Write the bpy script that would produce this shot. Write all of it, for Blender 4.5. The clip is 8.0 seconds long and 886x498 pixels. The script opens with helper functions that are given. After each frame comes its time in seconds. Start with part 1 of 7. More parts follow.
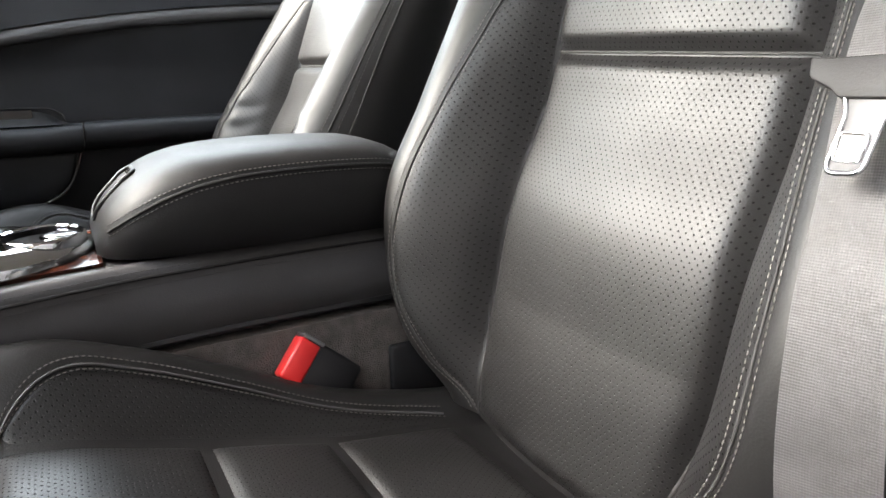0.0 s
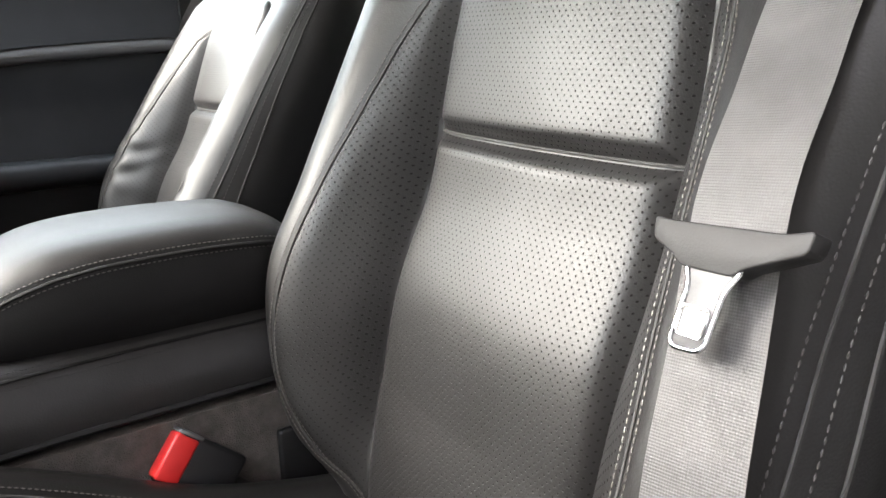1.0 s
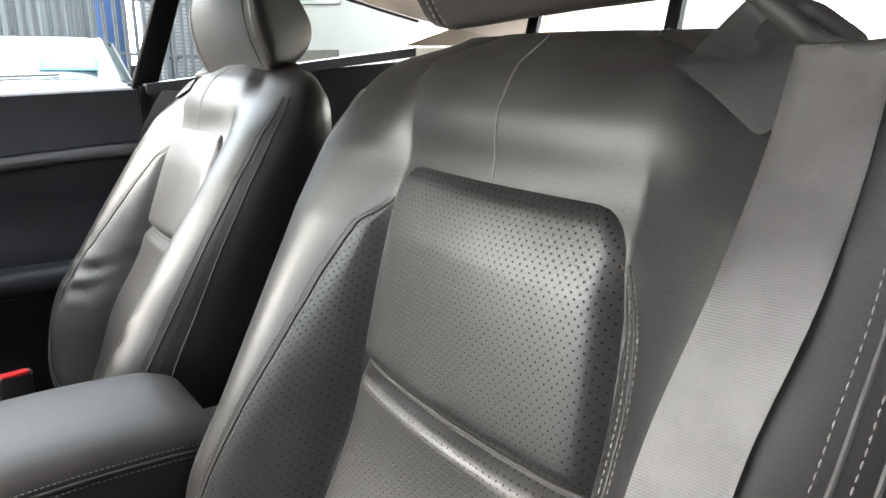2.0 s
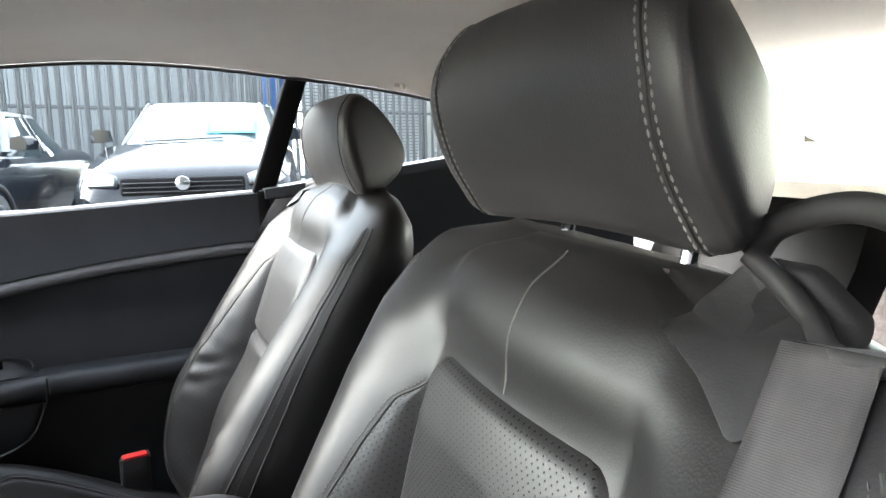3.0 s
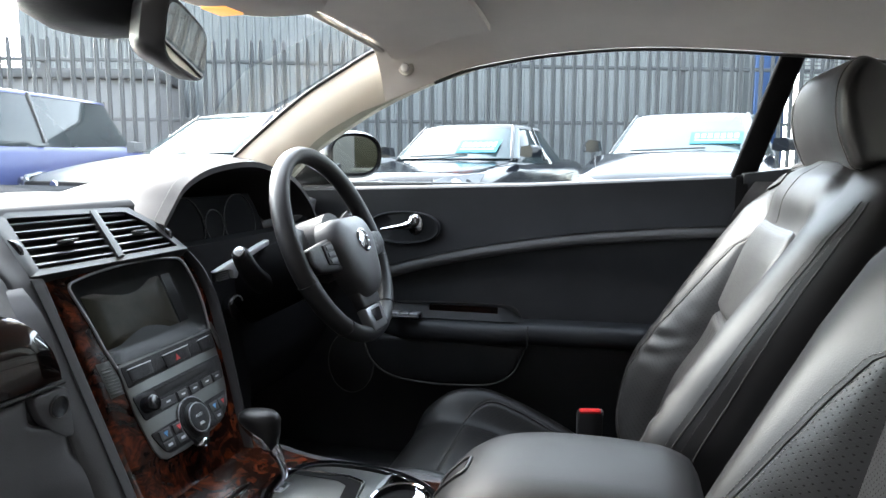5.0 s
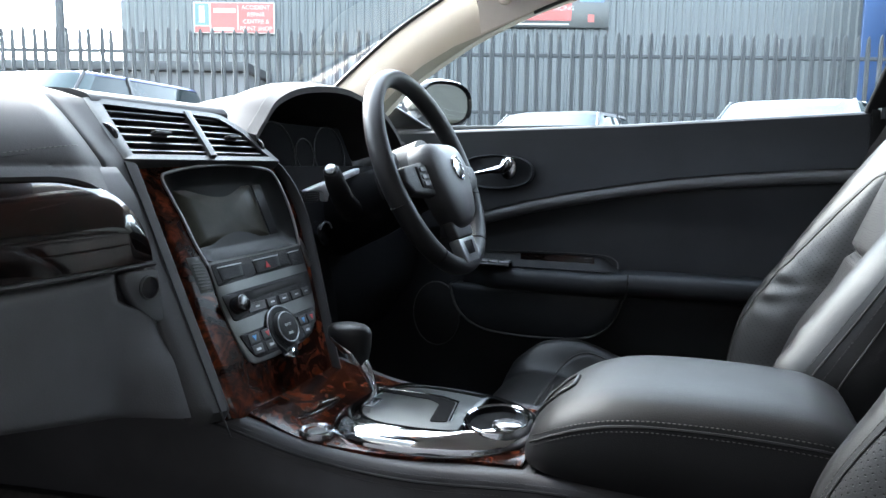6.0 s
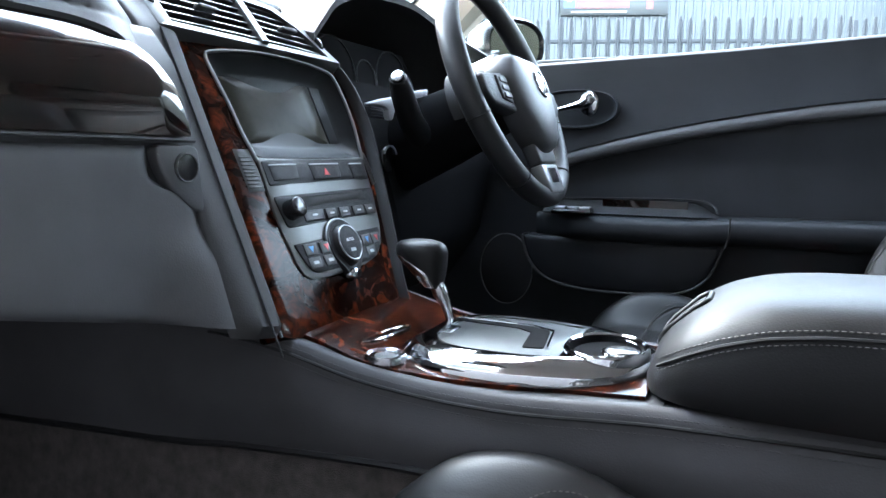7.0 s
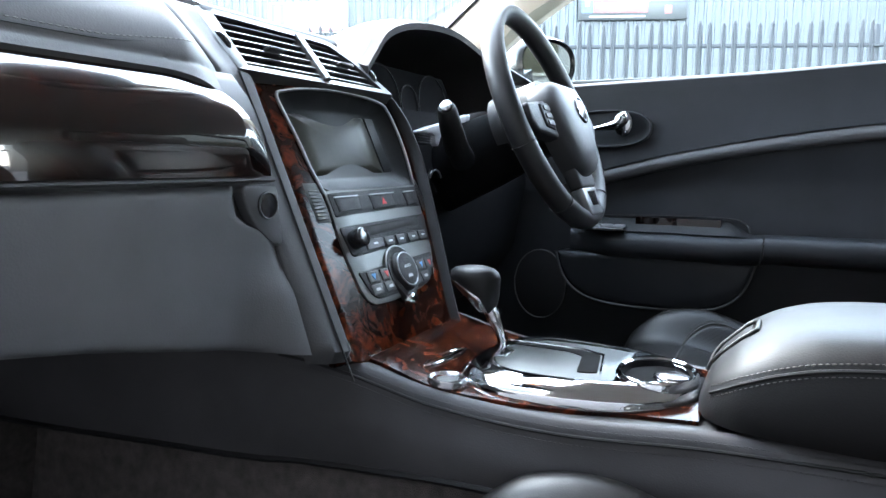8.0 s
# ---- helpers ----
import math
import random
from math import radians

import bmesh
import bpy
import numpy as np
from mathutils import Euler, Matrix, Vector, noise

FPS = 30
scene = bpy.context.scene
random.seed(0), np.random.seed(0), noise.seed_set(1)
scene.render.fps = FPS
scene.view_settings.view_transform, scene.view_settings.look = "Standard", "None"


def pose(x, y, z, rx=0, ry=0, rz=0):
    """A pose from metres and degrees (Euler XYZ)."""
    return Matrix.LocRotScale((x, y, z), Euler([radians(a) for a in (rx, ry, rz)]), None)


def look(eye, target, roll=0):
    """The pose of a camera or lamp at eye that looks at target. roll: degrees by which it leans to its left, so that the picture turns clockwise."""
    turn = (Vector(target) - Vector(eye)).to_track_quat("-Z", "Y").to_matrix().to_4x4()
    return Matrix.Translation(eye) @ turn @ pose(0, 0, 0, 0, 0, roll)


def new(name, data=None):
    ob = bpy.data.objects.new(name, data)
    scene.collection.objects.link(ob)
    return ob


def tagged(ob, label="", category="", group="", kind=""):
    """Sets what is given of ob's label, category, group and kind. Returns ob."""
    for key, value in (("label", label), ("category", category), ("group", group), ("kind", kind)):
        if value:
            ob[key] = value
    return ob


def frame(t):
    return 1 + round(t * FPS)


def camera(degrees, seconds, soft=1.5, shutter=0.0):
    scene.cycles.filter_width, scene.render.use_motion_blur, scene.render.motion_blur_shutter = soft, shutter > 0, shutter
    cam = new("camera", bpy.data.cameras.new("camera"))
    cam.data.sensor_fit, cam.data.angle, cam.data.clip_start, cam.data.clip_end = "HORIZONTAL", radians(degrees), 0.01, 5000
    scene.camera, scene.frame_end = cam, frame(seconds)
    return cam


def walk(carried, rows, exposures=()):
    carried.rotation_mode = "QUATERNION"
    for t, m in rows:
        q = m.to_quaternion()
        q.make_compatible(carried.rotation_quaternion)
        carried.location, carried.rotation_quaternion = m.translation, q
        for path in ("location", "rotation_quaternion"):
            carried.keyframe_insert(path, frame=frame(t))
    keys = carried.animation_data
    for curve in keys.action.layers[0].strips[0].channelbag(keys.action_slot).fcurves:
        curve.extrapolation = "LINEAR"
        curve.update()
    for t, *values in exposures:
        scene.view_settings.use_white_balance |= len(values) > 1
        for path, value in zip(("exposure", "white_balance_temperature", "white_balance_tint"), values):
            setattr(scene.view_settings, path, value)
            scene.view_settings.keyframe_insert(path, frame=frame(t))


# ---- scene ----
cam = camera(65.3, 8.0)
EXPOSURES = [(0.0, 5.9, 7400, 14), (1.0, 5.95, 7400, 14), (2.0, 5.8, 7300, 14), (3.5, 5.85, 6900, 13), (4.5, 5.35, 6900, 13), (6.0, 5.25, 6400, 10), (6.5, 5.75, 6200, 10), (7.0, 6.15, 6100, 10), (7.5, 6.5, 6100, 10), (8.0, 6.2, 6200, 10)]
PATH = [
    (0, (-0.404, -0.759, 0.715), (0.523, 0.945, 0.228), -1.7),
    (0.5, (-0.386, -0.76, 0.723), (0.662, 0.872, 0.234), -1.6),
    (1, (-0.342, -0.746, 0.779), (0.75, 0.859, 0.296), -1.7),
    (1.5, (-0.29, -0.718, 0.846), (0.821, 0.882, 0.396), -1.0),
    (2, (-0.254, -0.728, 0.951), (0.86, 0.874, 0.514), -0.9),
    (2.2, (-0.23, -0.738, 0.985), (0.874, 0.881, 0.581), -1.3),
    (3.3, (-0.155, -0.766, 1.082), (0.42, 1.129, 0.799), -0.8),
    (3.5, (-0.147, -0.772, 1.088), (0.276, 1.163, 0.811), -0.7),
    (4, (-0.151, -0.8, 1.069), (-0.123, 1.183, 0.807), -0.2),
    (4.5, (-0.161, -0.807, 1.036), (-0.462, 1.155, 0.786), 0.1),
    (4.7, (-0.168, -0.802, 1.021), (-0.559, 1.144, 0.774), 0.1),
    (5.8, (-0.201, -0.768, 0.898), (-0.881, 1.098, 0.662), 0.6),
    (6, (-0.222, -0.751, 0.869), (-0.929, 1.104, 0.622), 0.8),
    (6.5, (-0.271, -0.698, 0.794), (-1.057, 1.123, 0.54), 0.8),
    (7, (-0.306, -0.646, 0.75), (-1.146, 1.15, 0.491), 0.7),
    (7.5, (-0.331, -0.631, 0.731), (-1.196, 1.153, 0.472), 0.6),
    (8, (-0.329, -0.697, 0.78), (-1.211, 1.08, 0.531), 0.6),
]
walk(cam, [(t, look(eye, target, roll)) for t, eye, target, roll in PATH], EXPOSURES)

# world, sun and exposure
SUN_TO = Vector((-0.70, 0.41, 0.54)).normalized()
sun_elev = math.asin(SUN_TO.z)
world = bpy.data.worlds.new("sky")
scene.world = world
world.use_nodes = True
wn = world.node_tree
wn.nodes.clear()
w_out = wn.nodes.new("ShaderNodeOutputWorld")
w_bg = wn.nodes.new("ShaderNodeBackground")
w_sky = wn.nodes.new("ShaderNodeTexSky")
w_sky.sky_type = "NISHITA"
w_sky.sun_disc = False
w_sky.sun_elevation = sun_elev
w_sky.sun_rotation = math.atan2(SUN_TO.x, SUN_TO.y)
w_sky.air_density = 1.2
w_sky.dust_density = 0.7
w_sky.ozone_density = 1.0
w_bg.inputs["Strength"].default_value = 0.15
w_haze = wn.nodes.new("ShaderNodeHueSaturation")
w_haze.inputs["Saturation"].default_value = 0.42
wn.links.new(w_sky.outputs[0], w_haze.inputs["Color"])
wn.links.new(w_haze.outputs[0], w_bg.inputs[0])
wn.links.new(w_bg.outputs[0], w_out.inputs[0])
sun_lamp = bpy.data.lights.new("sun", "SUN")
sun_lamp.energy = 0.42
sun_lamp.angle = radians(40.0)
sun_lamp.color = (1.0, 0.99, 0.97)
sun_ob = new("sun", sun_lamp)
sun_ob.matrix_world = look((0, 0, 30), Vector((0, 0, 30)) - SUN_TO)

# ---------------------------------------------------------------- materials


def nodes_of(name):
    m = bpy.data.materials.new(name)
    m.use_nodes = True
    nt = m.node_tree
    return m, nt, nt.nodes["Principled BSDF"]


def nd(nt, kind, **inputs):
    n = nt.nodes.new(kind)
    for k, v in inputs.items():
        n.inputs[k.replace("_", " ")].default_value = v
    return n


def mth(nt, op, a, b=None):
    n = nt.nodes.new("ShaderNodeMath")
    n.operation = op
    for i, v in enumerate((a, b)):
        if v is None:
            continue
        if isinstance(v, (int, float)):
            n.inputs[i].default_value = v
        else:
            nt.links.new(v, n.inputs[i])
    return n.outputs[0]


def ramp(nt, fac, stops):
    r = nt.nodes.new("ShaderNodeValToRGB")
    els = r.color_ramp.elements
    while len(els) < len(stops):
        els.new(0.5)
    for e, (p, c) in zip(els, stops):
        e.position = p
        e.color = (*c, 1) if len(c) == 3 else c
    nt.links.new(fac, r.inputs[0])
    return r.outputs[0]


def grey(v):
    return (v, v, v)


def surface(name, col, rough=0.5, metal=0.0, var=0.25, scale=8.0, bump=0.0, bump_scale=300.0, rough_var=0.08, coat=0.0, spec=0.5, col2=None):
    """A plain stuff with stains at one scale and grain at another."""
    m, nt, p = nodes_of(name)
    tc = nt.nodes.new("ShaderNodeTexCoord")
    n1 = nd(nt, "ShaderNodeTexNoise", Scale=scale, Detail=6.0, Roughness=0.6)
    n2 = nd(nt, "ShaderNodeTexNoise", Scale=bump_scale, Detail=3.0)
    nt.links.new(tc.outputs["Object"], n1.inputs["Vector"])
    nt.links.new(tc.outputs["Object"], n2.inputs["Vector"])
    c2 = col2 or tuple(min(1, c * (1 + var)) for c in col)
    c1 = tuple(c * (1 - var) for c in col)
    nt.links.new(ramp(nt, n1.outputs[0], [(0.3, c1), (0.7, c2)]), p.inputs["Base Color"])
    rr = ramp(nt, n1.outputs[0], [(0.25, grey(max(0.02, rough - rough_var))), (0.75, grey(min(1, rough + rough_var)))])
    nt.links.new(rr, p.inputs["Roughness"])
    p.inputs["Metallic"].default_value = metal
    p.inputs["Coat Weight"].default_value = coat
    p.inputs["Coat Roughness"].default_value = 0.05
    p.inputs["Specular IOR Level"].default_value = spec
    if bump:
        b = nd(nt, "ShaderNodeBump", Strength=bump, Distance=0.002)
        nt.links.new(n2.outputs[0], b.inputs["Height"])
        nt.links.new(b.outputs[0], p.inputs["Normal"])
    return m


def leather(name, col, rough=0.4, holes=False, pu=0.0065, pv=0.0040, ra=0.00052, rb=0.00088, wrinkle=0.13, spec=0.8, coat=0.0):
    """Grained hide; holes: the punched pattern, laid out in metres on the UV map."""
    m, nt, p = nodes_of(name)
    tc = nt.nodes.new("ShaderNodeTexCoord")
    v = nd(nt, "ShaderNodeTexVoronoi", Scale=620.0)
    n = nd(nt, "ShaderNodeTexNoise", Scale=9.0, Detail=5.0)
    w = nd(nt, "ShaderNodeTexNoise", Scale=38.0, Detail=4.0)
    for t in (v, n, w):
        nt.links.new(tc.outputs["Object"], t.inputs["Vector"])
    base = ramp(nt, n.outputs[0], [(0.3, tuple(c * 0.8 for c in col)), (0.7, tuple(c * 1.25 for c in col))])
    rgh = ramp(nt, n.outputs[0], [(0.25, grey(rough - 0.06)), (0.75, grey(rough + 0.06))])
    grain = mth(nt, "ADD", mth(nt, "MULTIPLY", v.outputs["Distance"], 0.30), mth(nt, "MULTIPLY", w.outputs[0], wrinkle * 2))
    height = grain
    p.inputs["Specular IOR Level"].default_value = spec
    p.inputs["Coat Weight"].default_value = coat
    p.inputs["Coat Roughness"].default_value = rough
    if holes:
        sep = nt.nodes.new("ShaderNodeSeparateXYZ")
        nt.links.new(tc.outputs["UV"], sep.inputs[0])
        vv = mth(nt, "DIVIDE", sep.outputs[1], pv)
        row = mth(nt, "MULTIPLY", mth(nt, "FLOORED_MODULO", mth(nt, "FLOOR", vv), 2.0), 0.5)
        uu = mth(nt, "ADD", mth(nt, "DIVIDE", sep.outputs[0], pu), row)
        fu = mth(nt, "MULTIPLY", mth(nt, "SUBTRACT", mth(nt, "FRACT", uu), 0.5), pu / ra)
        fv = mth(nt, "MULTIPLY", mth(nt, "SUBTRACT", mth(nt, "FRACT", vv), 0.5), pv / rb)
        d = mth(nt, "SQRT", mth(nt, "ADD", mth(nt, "MULTIPLY", fu, fu), mth(nt, "MULTIPLY", fv, fv)))
        hole = nt.nodes.new("ShaderNodeMapRange")
        hole.inputs["From Min"].default_value, hole.inputs["From Max"].default_value = 1.25, 0.75
        nt.links.new(d, hole.inputs["Value"])
        mix = nt.nodes.new("ShaderNodeMix")
        mix.data_type = "RGBA"
        nt.links.new(hole.outputs[0], mix.inputs["Factor"])
        nt.links.new(base, mix.inputs["A"])
        mix.inputs["B"].default_value = (0.0035, 0.0035, 0.0035, 1)
        base = mix.outputs["Result"]
        rgh = mth(nt, "ADD", rgh, mth(nt, "MULTIPLY", hole.outputs[0], 0.5))
        height = mth(nt, "SUBTRACT", grain, mth(nt, "MULTIPLY", hole.outputs[0], 2.0))
        nt.links.new(mth(nt, "SUBTRACT", spec, mth(nt, "MULTIPLY", hole.outputs[0], spec * 0.9)), p.inputs["Specular IOR Level"])
        nt.links.new(mth(nt, "SUBTRACT", coat, mth(nt, "MULTIPLY", hole.outputs[0], coat)), p.inputs["Coat Weight"])
    nt.links.new(base, p.inputs["Base Color"])
    nt.links.new(rgh, p.inputs["Roughness"])
    b = nd(nt, "ShaderNodeBump", Strength=0.34, Distance=0.0008)
    nt.links.new(height, b.inputs["Height"])
    nt.links.new(b.outputs[0], p.inputs["Normal"])
    nt.links.new(b.outputs[0], p.inputs["Coat Normal"])
    return m


def burl(name, deep=1.0, coat=0.22):
    """Lacquered walnut root."""
    m, nt, p = nodes_of(name)
    tc = nt.nodes.new("ShaderNodeTexCoord")
    n0 = nd(nt, "ShaderNodeTexNoise", Scale=14.0, Detail=3.0)
    n1 = nd(nt, "ShaderNodeTexNoise", Scale=26.0, Detail=8.0, Roughness=0.65, Distortion=1.6)
    n2 = nd(nt, "ShaderNodeTexVoronoi", Scale=90.0)
    add = nt.nodes.new("ShaderNodeVectorMath")
    add.operation = "ADD"
    nt.links.new(tc.outputs["Object"], n0.inputs["Vector"])
    nt.links.new(tc.outputs["Object"], add.inputs[0])
    sc = nt.nodes.new("ShaderNodeVectorMath")
    sc.operation = "SCALE"
    sc.inputs["Scale"].default_value = 0.06
    nt.links.new(n0.outputs["Color"], sc.inputs[0])
    nt.links.new(sc.outputs[0], add.inputs[1])
    nt.links.new(add.outputs[0], n1.inputs["Vector"])
    nt.links.new(add.outputs[0], n2.inputs["Vector"])
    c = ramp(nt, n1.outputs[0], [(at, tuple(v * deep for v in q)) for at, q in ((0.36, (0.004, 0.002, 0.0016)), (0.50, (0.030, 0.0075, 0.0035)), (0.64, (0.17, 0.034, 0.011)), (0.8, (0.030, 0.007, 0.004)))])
    mix = nt.nodes.new("ShaderNodeMix")
    mix.data_type, mix.blend_type = "RGBA", "MULTIPLY"
    mix.inputs["Factor"].default_value = 0.5
    nt.links.new(c, mix.inputs["A"])
    nt.links.new(ramp(nt, n2.outputs["Distance"], [(0.0, grey(0.3)), (0.5, grey(1.0))]), mix.inputs["B"])
    nt.links.new(mix.outputs["Result"], p.inputs["Base Color"])
    p.inputs["Roughness"].default_value = 0.16
    p.inputs["Specular IOR Level"].default_value = 0.09
    p.inputs["Coat Weight"].default_value = coat
    p.inputs["Coat Roughness"].default_value = 0.03
    return m


def glass(name, tint=(0.585, 0.65, 0.655), rough=0.0):
    """A pane that lets the view through and mirrors a little of the rest."""
    m = bpy.data.materials.new(name)
    m.use_nodes = True
    nt = m.node_tree
    nt.nodes.clear()
    out = nt.nodes.new("ShaderNodeOutputMaterial")
    tr = nd(nt, "ShaderNodeBsdfTransparent", Color=(*tint, 1))
    gl = nd(nt, "ShaderNodeBsdfGlossy", Roughness=rough)
    lw = nd(nt, "ShaderNodeLayerWeight", Blend=0.5)
    fr = mth(nt, "ADD", mth(nt, "MULTIPLY", mth(nt, "POWER", lw.outputs["Facing"], 5.0), 0.9), 0.05)
    mx = nt.nodes.new("ShaderNodeMixShader")
    nt.links.new(fr, mx.inputs[0])
    nt.links.new(tr.outputs[0], mx.inputs[1])
    nt.links.new(gl.outputs[0], mx.inputs[2])
    nt.links.new(mx.outputs[0], out.inputs[0])
    return m


def emitter(name, col, strength):
    m, nt, p = nodes_of(name)
    p.inputs["Base Color"].default_value = (*col, 1)
    p.inputs["Emission Color"].default_value = (*col, 1)
    p.inputs["Emission Strength"].default_value = strength
    return m


def corrugated_weave(name, col):
    """Ribbed belt webbing on the UV map, in metres."""
    m, nt, p = nodes_of(name)
    tc = nt.nodes.new("ShaderNodeTexCoord")
    sep = nt.nodes.new("ShaderNodeSeparateXYZ")
    nt.links.new(tc.outputs["UV"], sep.inputs[0])
    a = mth(nt, "SINE", mth(nt, "MULTIPLY", sep.outputs[0], 5200.0))
    b2 = mth(nt, "SINE", mth(nt, "MULTIPLY", sep.outputs[1], 4600.0))
    h = mth(nt, "ADD", mth(nt, "MULTIPLY", a, 0.5), mth(nt, "MULTIPLY", b2, 0.5))
    n = nd(nt, "ShaderNodeTexNoise", Scale=25.0, Detail=4.0)
    nt.links.new(tc.outputs["Object"], n.inputs["Vector"])
    mixc = ramp(nt, mth(nt, "ADD", mth(nt, "MULTIPLY", h, 0.12), n.outputs[0]), [(0.3, tuple(c * 0.75 for c in col)), (0.7, tuple(c * 1.25 for c in col))])
    nt.links.new(mixc, p.inputs["Base Color"])
    p.inputs["Roughness"].default_value = 0.55
    p.inputs["Sheen Weight"].default_value = 0.1
    b = nd(nt, "ShaderNodeBump", Strength=0.3, Distance=0.0003)
    nt.links.new(h, b.inputs["Height"])
    nt.links.new(b.outputs[0], p.inputs["Normal"])
    return m


BLACK = (0.0058, 0.0057, 0.0059)
M_hide = leather("hide_black", BLACK, 0.45, spec=0.24)
M_punch = leather("hide_punched", BLACK, 0.44, holes=True, pu=0.0060, pv=0.0037, ra=0.00056, rb=0.00066, spec=0.29)
M_arm = leather("armrest_hide", (0.0085, 0.0083, 0.0086), 0.52, spec=0.17)
M_hide_soft = leather("hide_soft", (0.012, 0.0118, 0.0125), 0.48, wrinkle=0.08, spec=0.34)
M_console_hide = leather("console_hide", (0.050, 0.049, 0.051), 0.66, wrinkle=0.08, spec=0.2)
M_thread = surface("thread_grey", (0.058, 0.054, 0.050), 0.7, var=0.2, scale=60)
M_thread_pale = surface("thread_pale_grey", (0.13, 0.125, 0.12), 0.7, var=0.2, scale=60)
M_thread_dim = surface("thread_dark_grey", (0.030, 0.029, 0.029), 0.7, var=0.2, scale=60)
M_seam = surface("seam_dark", (0.006, 0.006, 0.006), 0.8, var=0.2, scale=60)
# black dash leather, its base colour lifted to include veiling haze
M_dash = leather("dash_hide_hazed", (0.058, 0.058, 0.060), 0.62, wrinkle=0.1, spec=0.2)
M_pad = leather("dash_top_hide", (0.040, 0.039, 0.039), 0.60, wrinkle=0.1, spec=0.10)
M_door = leather("door_hide", (0.016, 0.0175, 0.020), 0.50, wrinkle=0.1, spec=0.22)
M_plastic = surface("plastic_black", (0.007, 0.007, 0.008), 0.55, bump=0.35, bump_scale=900, var=0.2, spec=0.35)
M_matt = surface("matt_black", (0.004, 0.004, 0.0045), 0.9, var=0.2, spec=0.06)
M_gloss = surface("plastic_gloss_black", (0.007, 0.007, 0.008), 0.22, var=0.2, rough_var=0.03)
M_flap = leather("flap_hide", (0.012, 0.0118, 0.0125), 0.6, wrinkle=0.08, spec=0.14)
M_guide = surface("guide_plastic", (0.012, 0.012, 0.0125), 0.6, bump=0.08, bump_scale=900, spec=0.2)
M_softgrey = surface("plastic_dark_grey", (0.026, 0.026, 0.027), 0.5, bump=0.08, bump_scale=900)
M_rubber = surface("rubber", (0.012, 0.012, 0.012), 0.6, bump=0.2, bump_scale=500)
M_carpet = surface("carpet_charcoal", (0.080, 0.070, 0.065), 0.95, bump=1.0, bump_scale=700, var=0.4, scale=60)
M_head = surface("headliner_cloth", (0.70, 0.635, 0.58), 0.95, bump=0.5, bump_scale=900, var=0.06, scale=5)
M_trimcream = surface("pillar_cloth", (0.52, 0.455, 0.375), 0.9, bump=0.5, bump_scale=900, var=0.06, scale=5)
M_chrome = surface("chrome", (0.52, 0.535, 0.555), 0.06, metal=1.0, var=0.05, rough_var=0.03)
M_steel = surface("brushed_steel", (0.28, 0.28, 0.29), 0.24, metal=1.0, var=0.1, bump=0.1)
M_alu = surface("alloy_trim", (0.072, 0.072, 0.070), 0.50, metal=1.0, var=0.08, bump=0.15, bump_scale=900)
M_bezel = surface("bezel_alloy", (0.15, 0.152, 0.148), 0.48, metal=1.0, var=0.08, bump=0.12, bump_scale=900)
M_gate = surface("gate_plate_satin", (0.060, 0.062, 0.061), 0.42, metal=1.0, var=0.08, bump=0.08)
# pale base colour carries the sky's reflection in the fascia trim
M_trimpale = surface("trim_sky_reflection", (0.42, 0.43, 0.44), 0.3, var=0.06)
M_silver = surface("silver_paint_trim", (0.24, 0.245, 0.25), 0.33, metal=0.7, var=0.06)
M_burl = burl("burl_walnut", 0.55, 0.04)
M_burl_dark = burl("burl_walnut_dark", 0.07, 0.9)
M_red = surface("red_plastic", (0.72, 0.03, 0.03), 0.4, var=0.1)
M_belt = corrugated_weave("belt_webbing", (0.060, 0.0585, 0.060))
M_belt_buckle = surface("buckle_plastic", (0.014, 0.014, 0.016), 0.45, bump=0.03, bump_scale=700)
M_screen = surface("screen_glass", (0.024, 0.0225, 0.0165), 0.32, var=0.4, scale=14.0, rough_var=0.04, spec=0.07)
M_screenbox = surface("screen_housing", (0.0095, 0.010, 0.0105), 0.45, var=0.2, rough_var=0.05, spec=0.12)
M_mark = surface("button_print", (0.45, 0.46, 0.47), 0.6, var=0.05)
M_mark_red = surface("button_print_red", (0.5, 0.05, 0.05), 0.6, var=0.05)
M_mark_blue = surface("button_print_blue", (0.08, 0.25, 0.5), 0.6, var=0.05)
M_orange = emitter("amber_lamp_lens", (1.0, 0.40, 0.12), 0.035)
M_glass = glass("window_glass")
M_tint = glass("rear_glass", (0.80, 0.90, 0.84))
M_strip = surface("satin_grey_strip", (0.058, 0.059, 0.062), 0.5, var=0.1)
M_tongue = surface("tongue_steel", (0.035, 0.035, 0.037), 0.5, metal=0.5, var=0.08, scale=30, bump=0.05)
M_mirror = surface("mirror_silver", (0.22, 0.235, 0.225), 0.015, metal=1.0, var=0.02, rough_var=0.005)

# ---------------------------------------------------------------- mesh helpers


def placed(ob):
    """Where a thing or part stands in the world."""
    m = ob.matrix_basis.copy()
    while ob.parent:
        ob = ob.parent
        m = ob.matrix_basis @ m
    return m


def part(name, bm, material, parent=None, label="", smooth=True):
    me = bpy.data.meshes.new(name)
    bmesh.ops.recalc_face_normals(bm, faces=bm.faces[:])
    if parent:
        bm.transform(placed(parent).inverted())
    bm.to_mesh(me)
    bm.free()
    for mt in (material if isinstance(material, (list, tuple)) else [material]):
        me.materials.append(mt)
    if smooth:
        me.shade_smooth()
    ob = new(name, me)
    if smooth:
        me.set_sharp_from_angle(angle=radians(50))
    if parent:
        ob.parent = parent
    if label:
        tagged(ob, label)
    return ob


def empty(name, loc=(0, 0, 0), label="", category="", group="", kind="", rz=0):
    ob = new(name)
    ob.matrix_basis = pose(*loc, 0, 0, rz)
    ob.empty_display_size = 0.05
    return tagged(ob, label, category, group, kind)


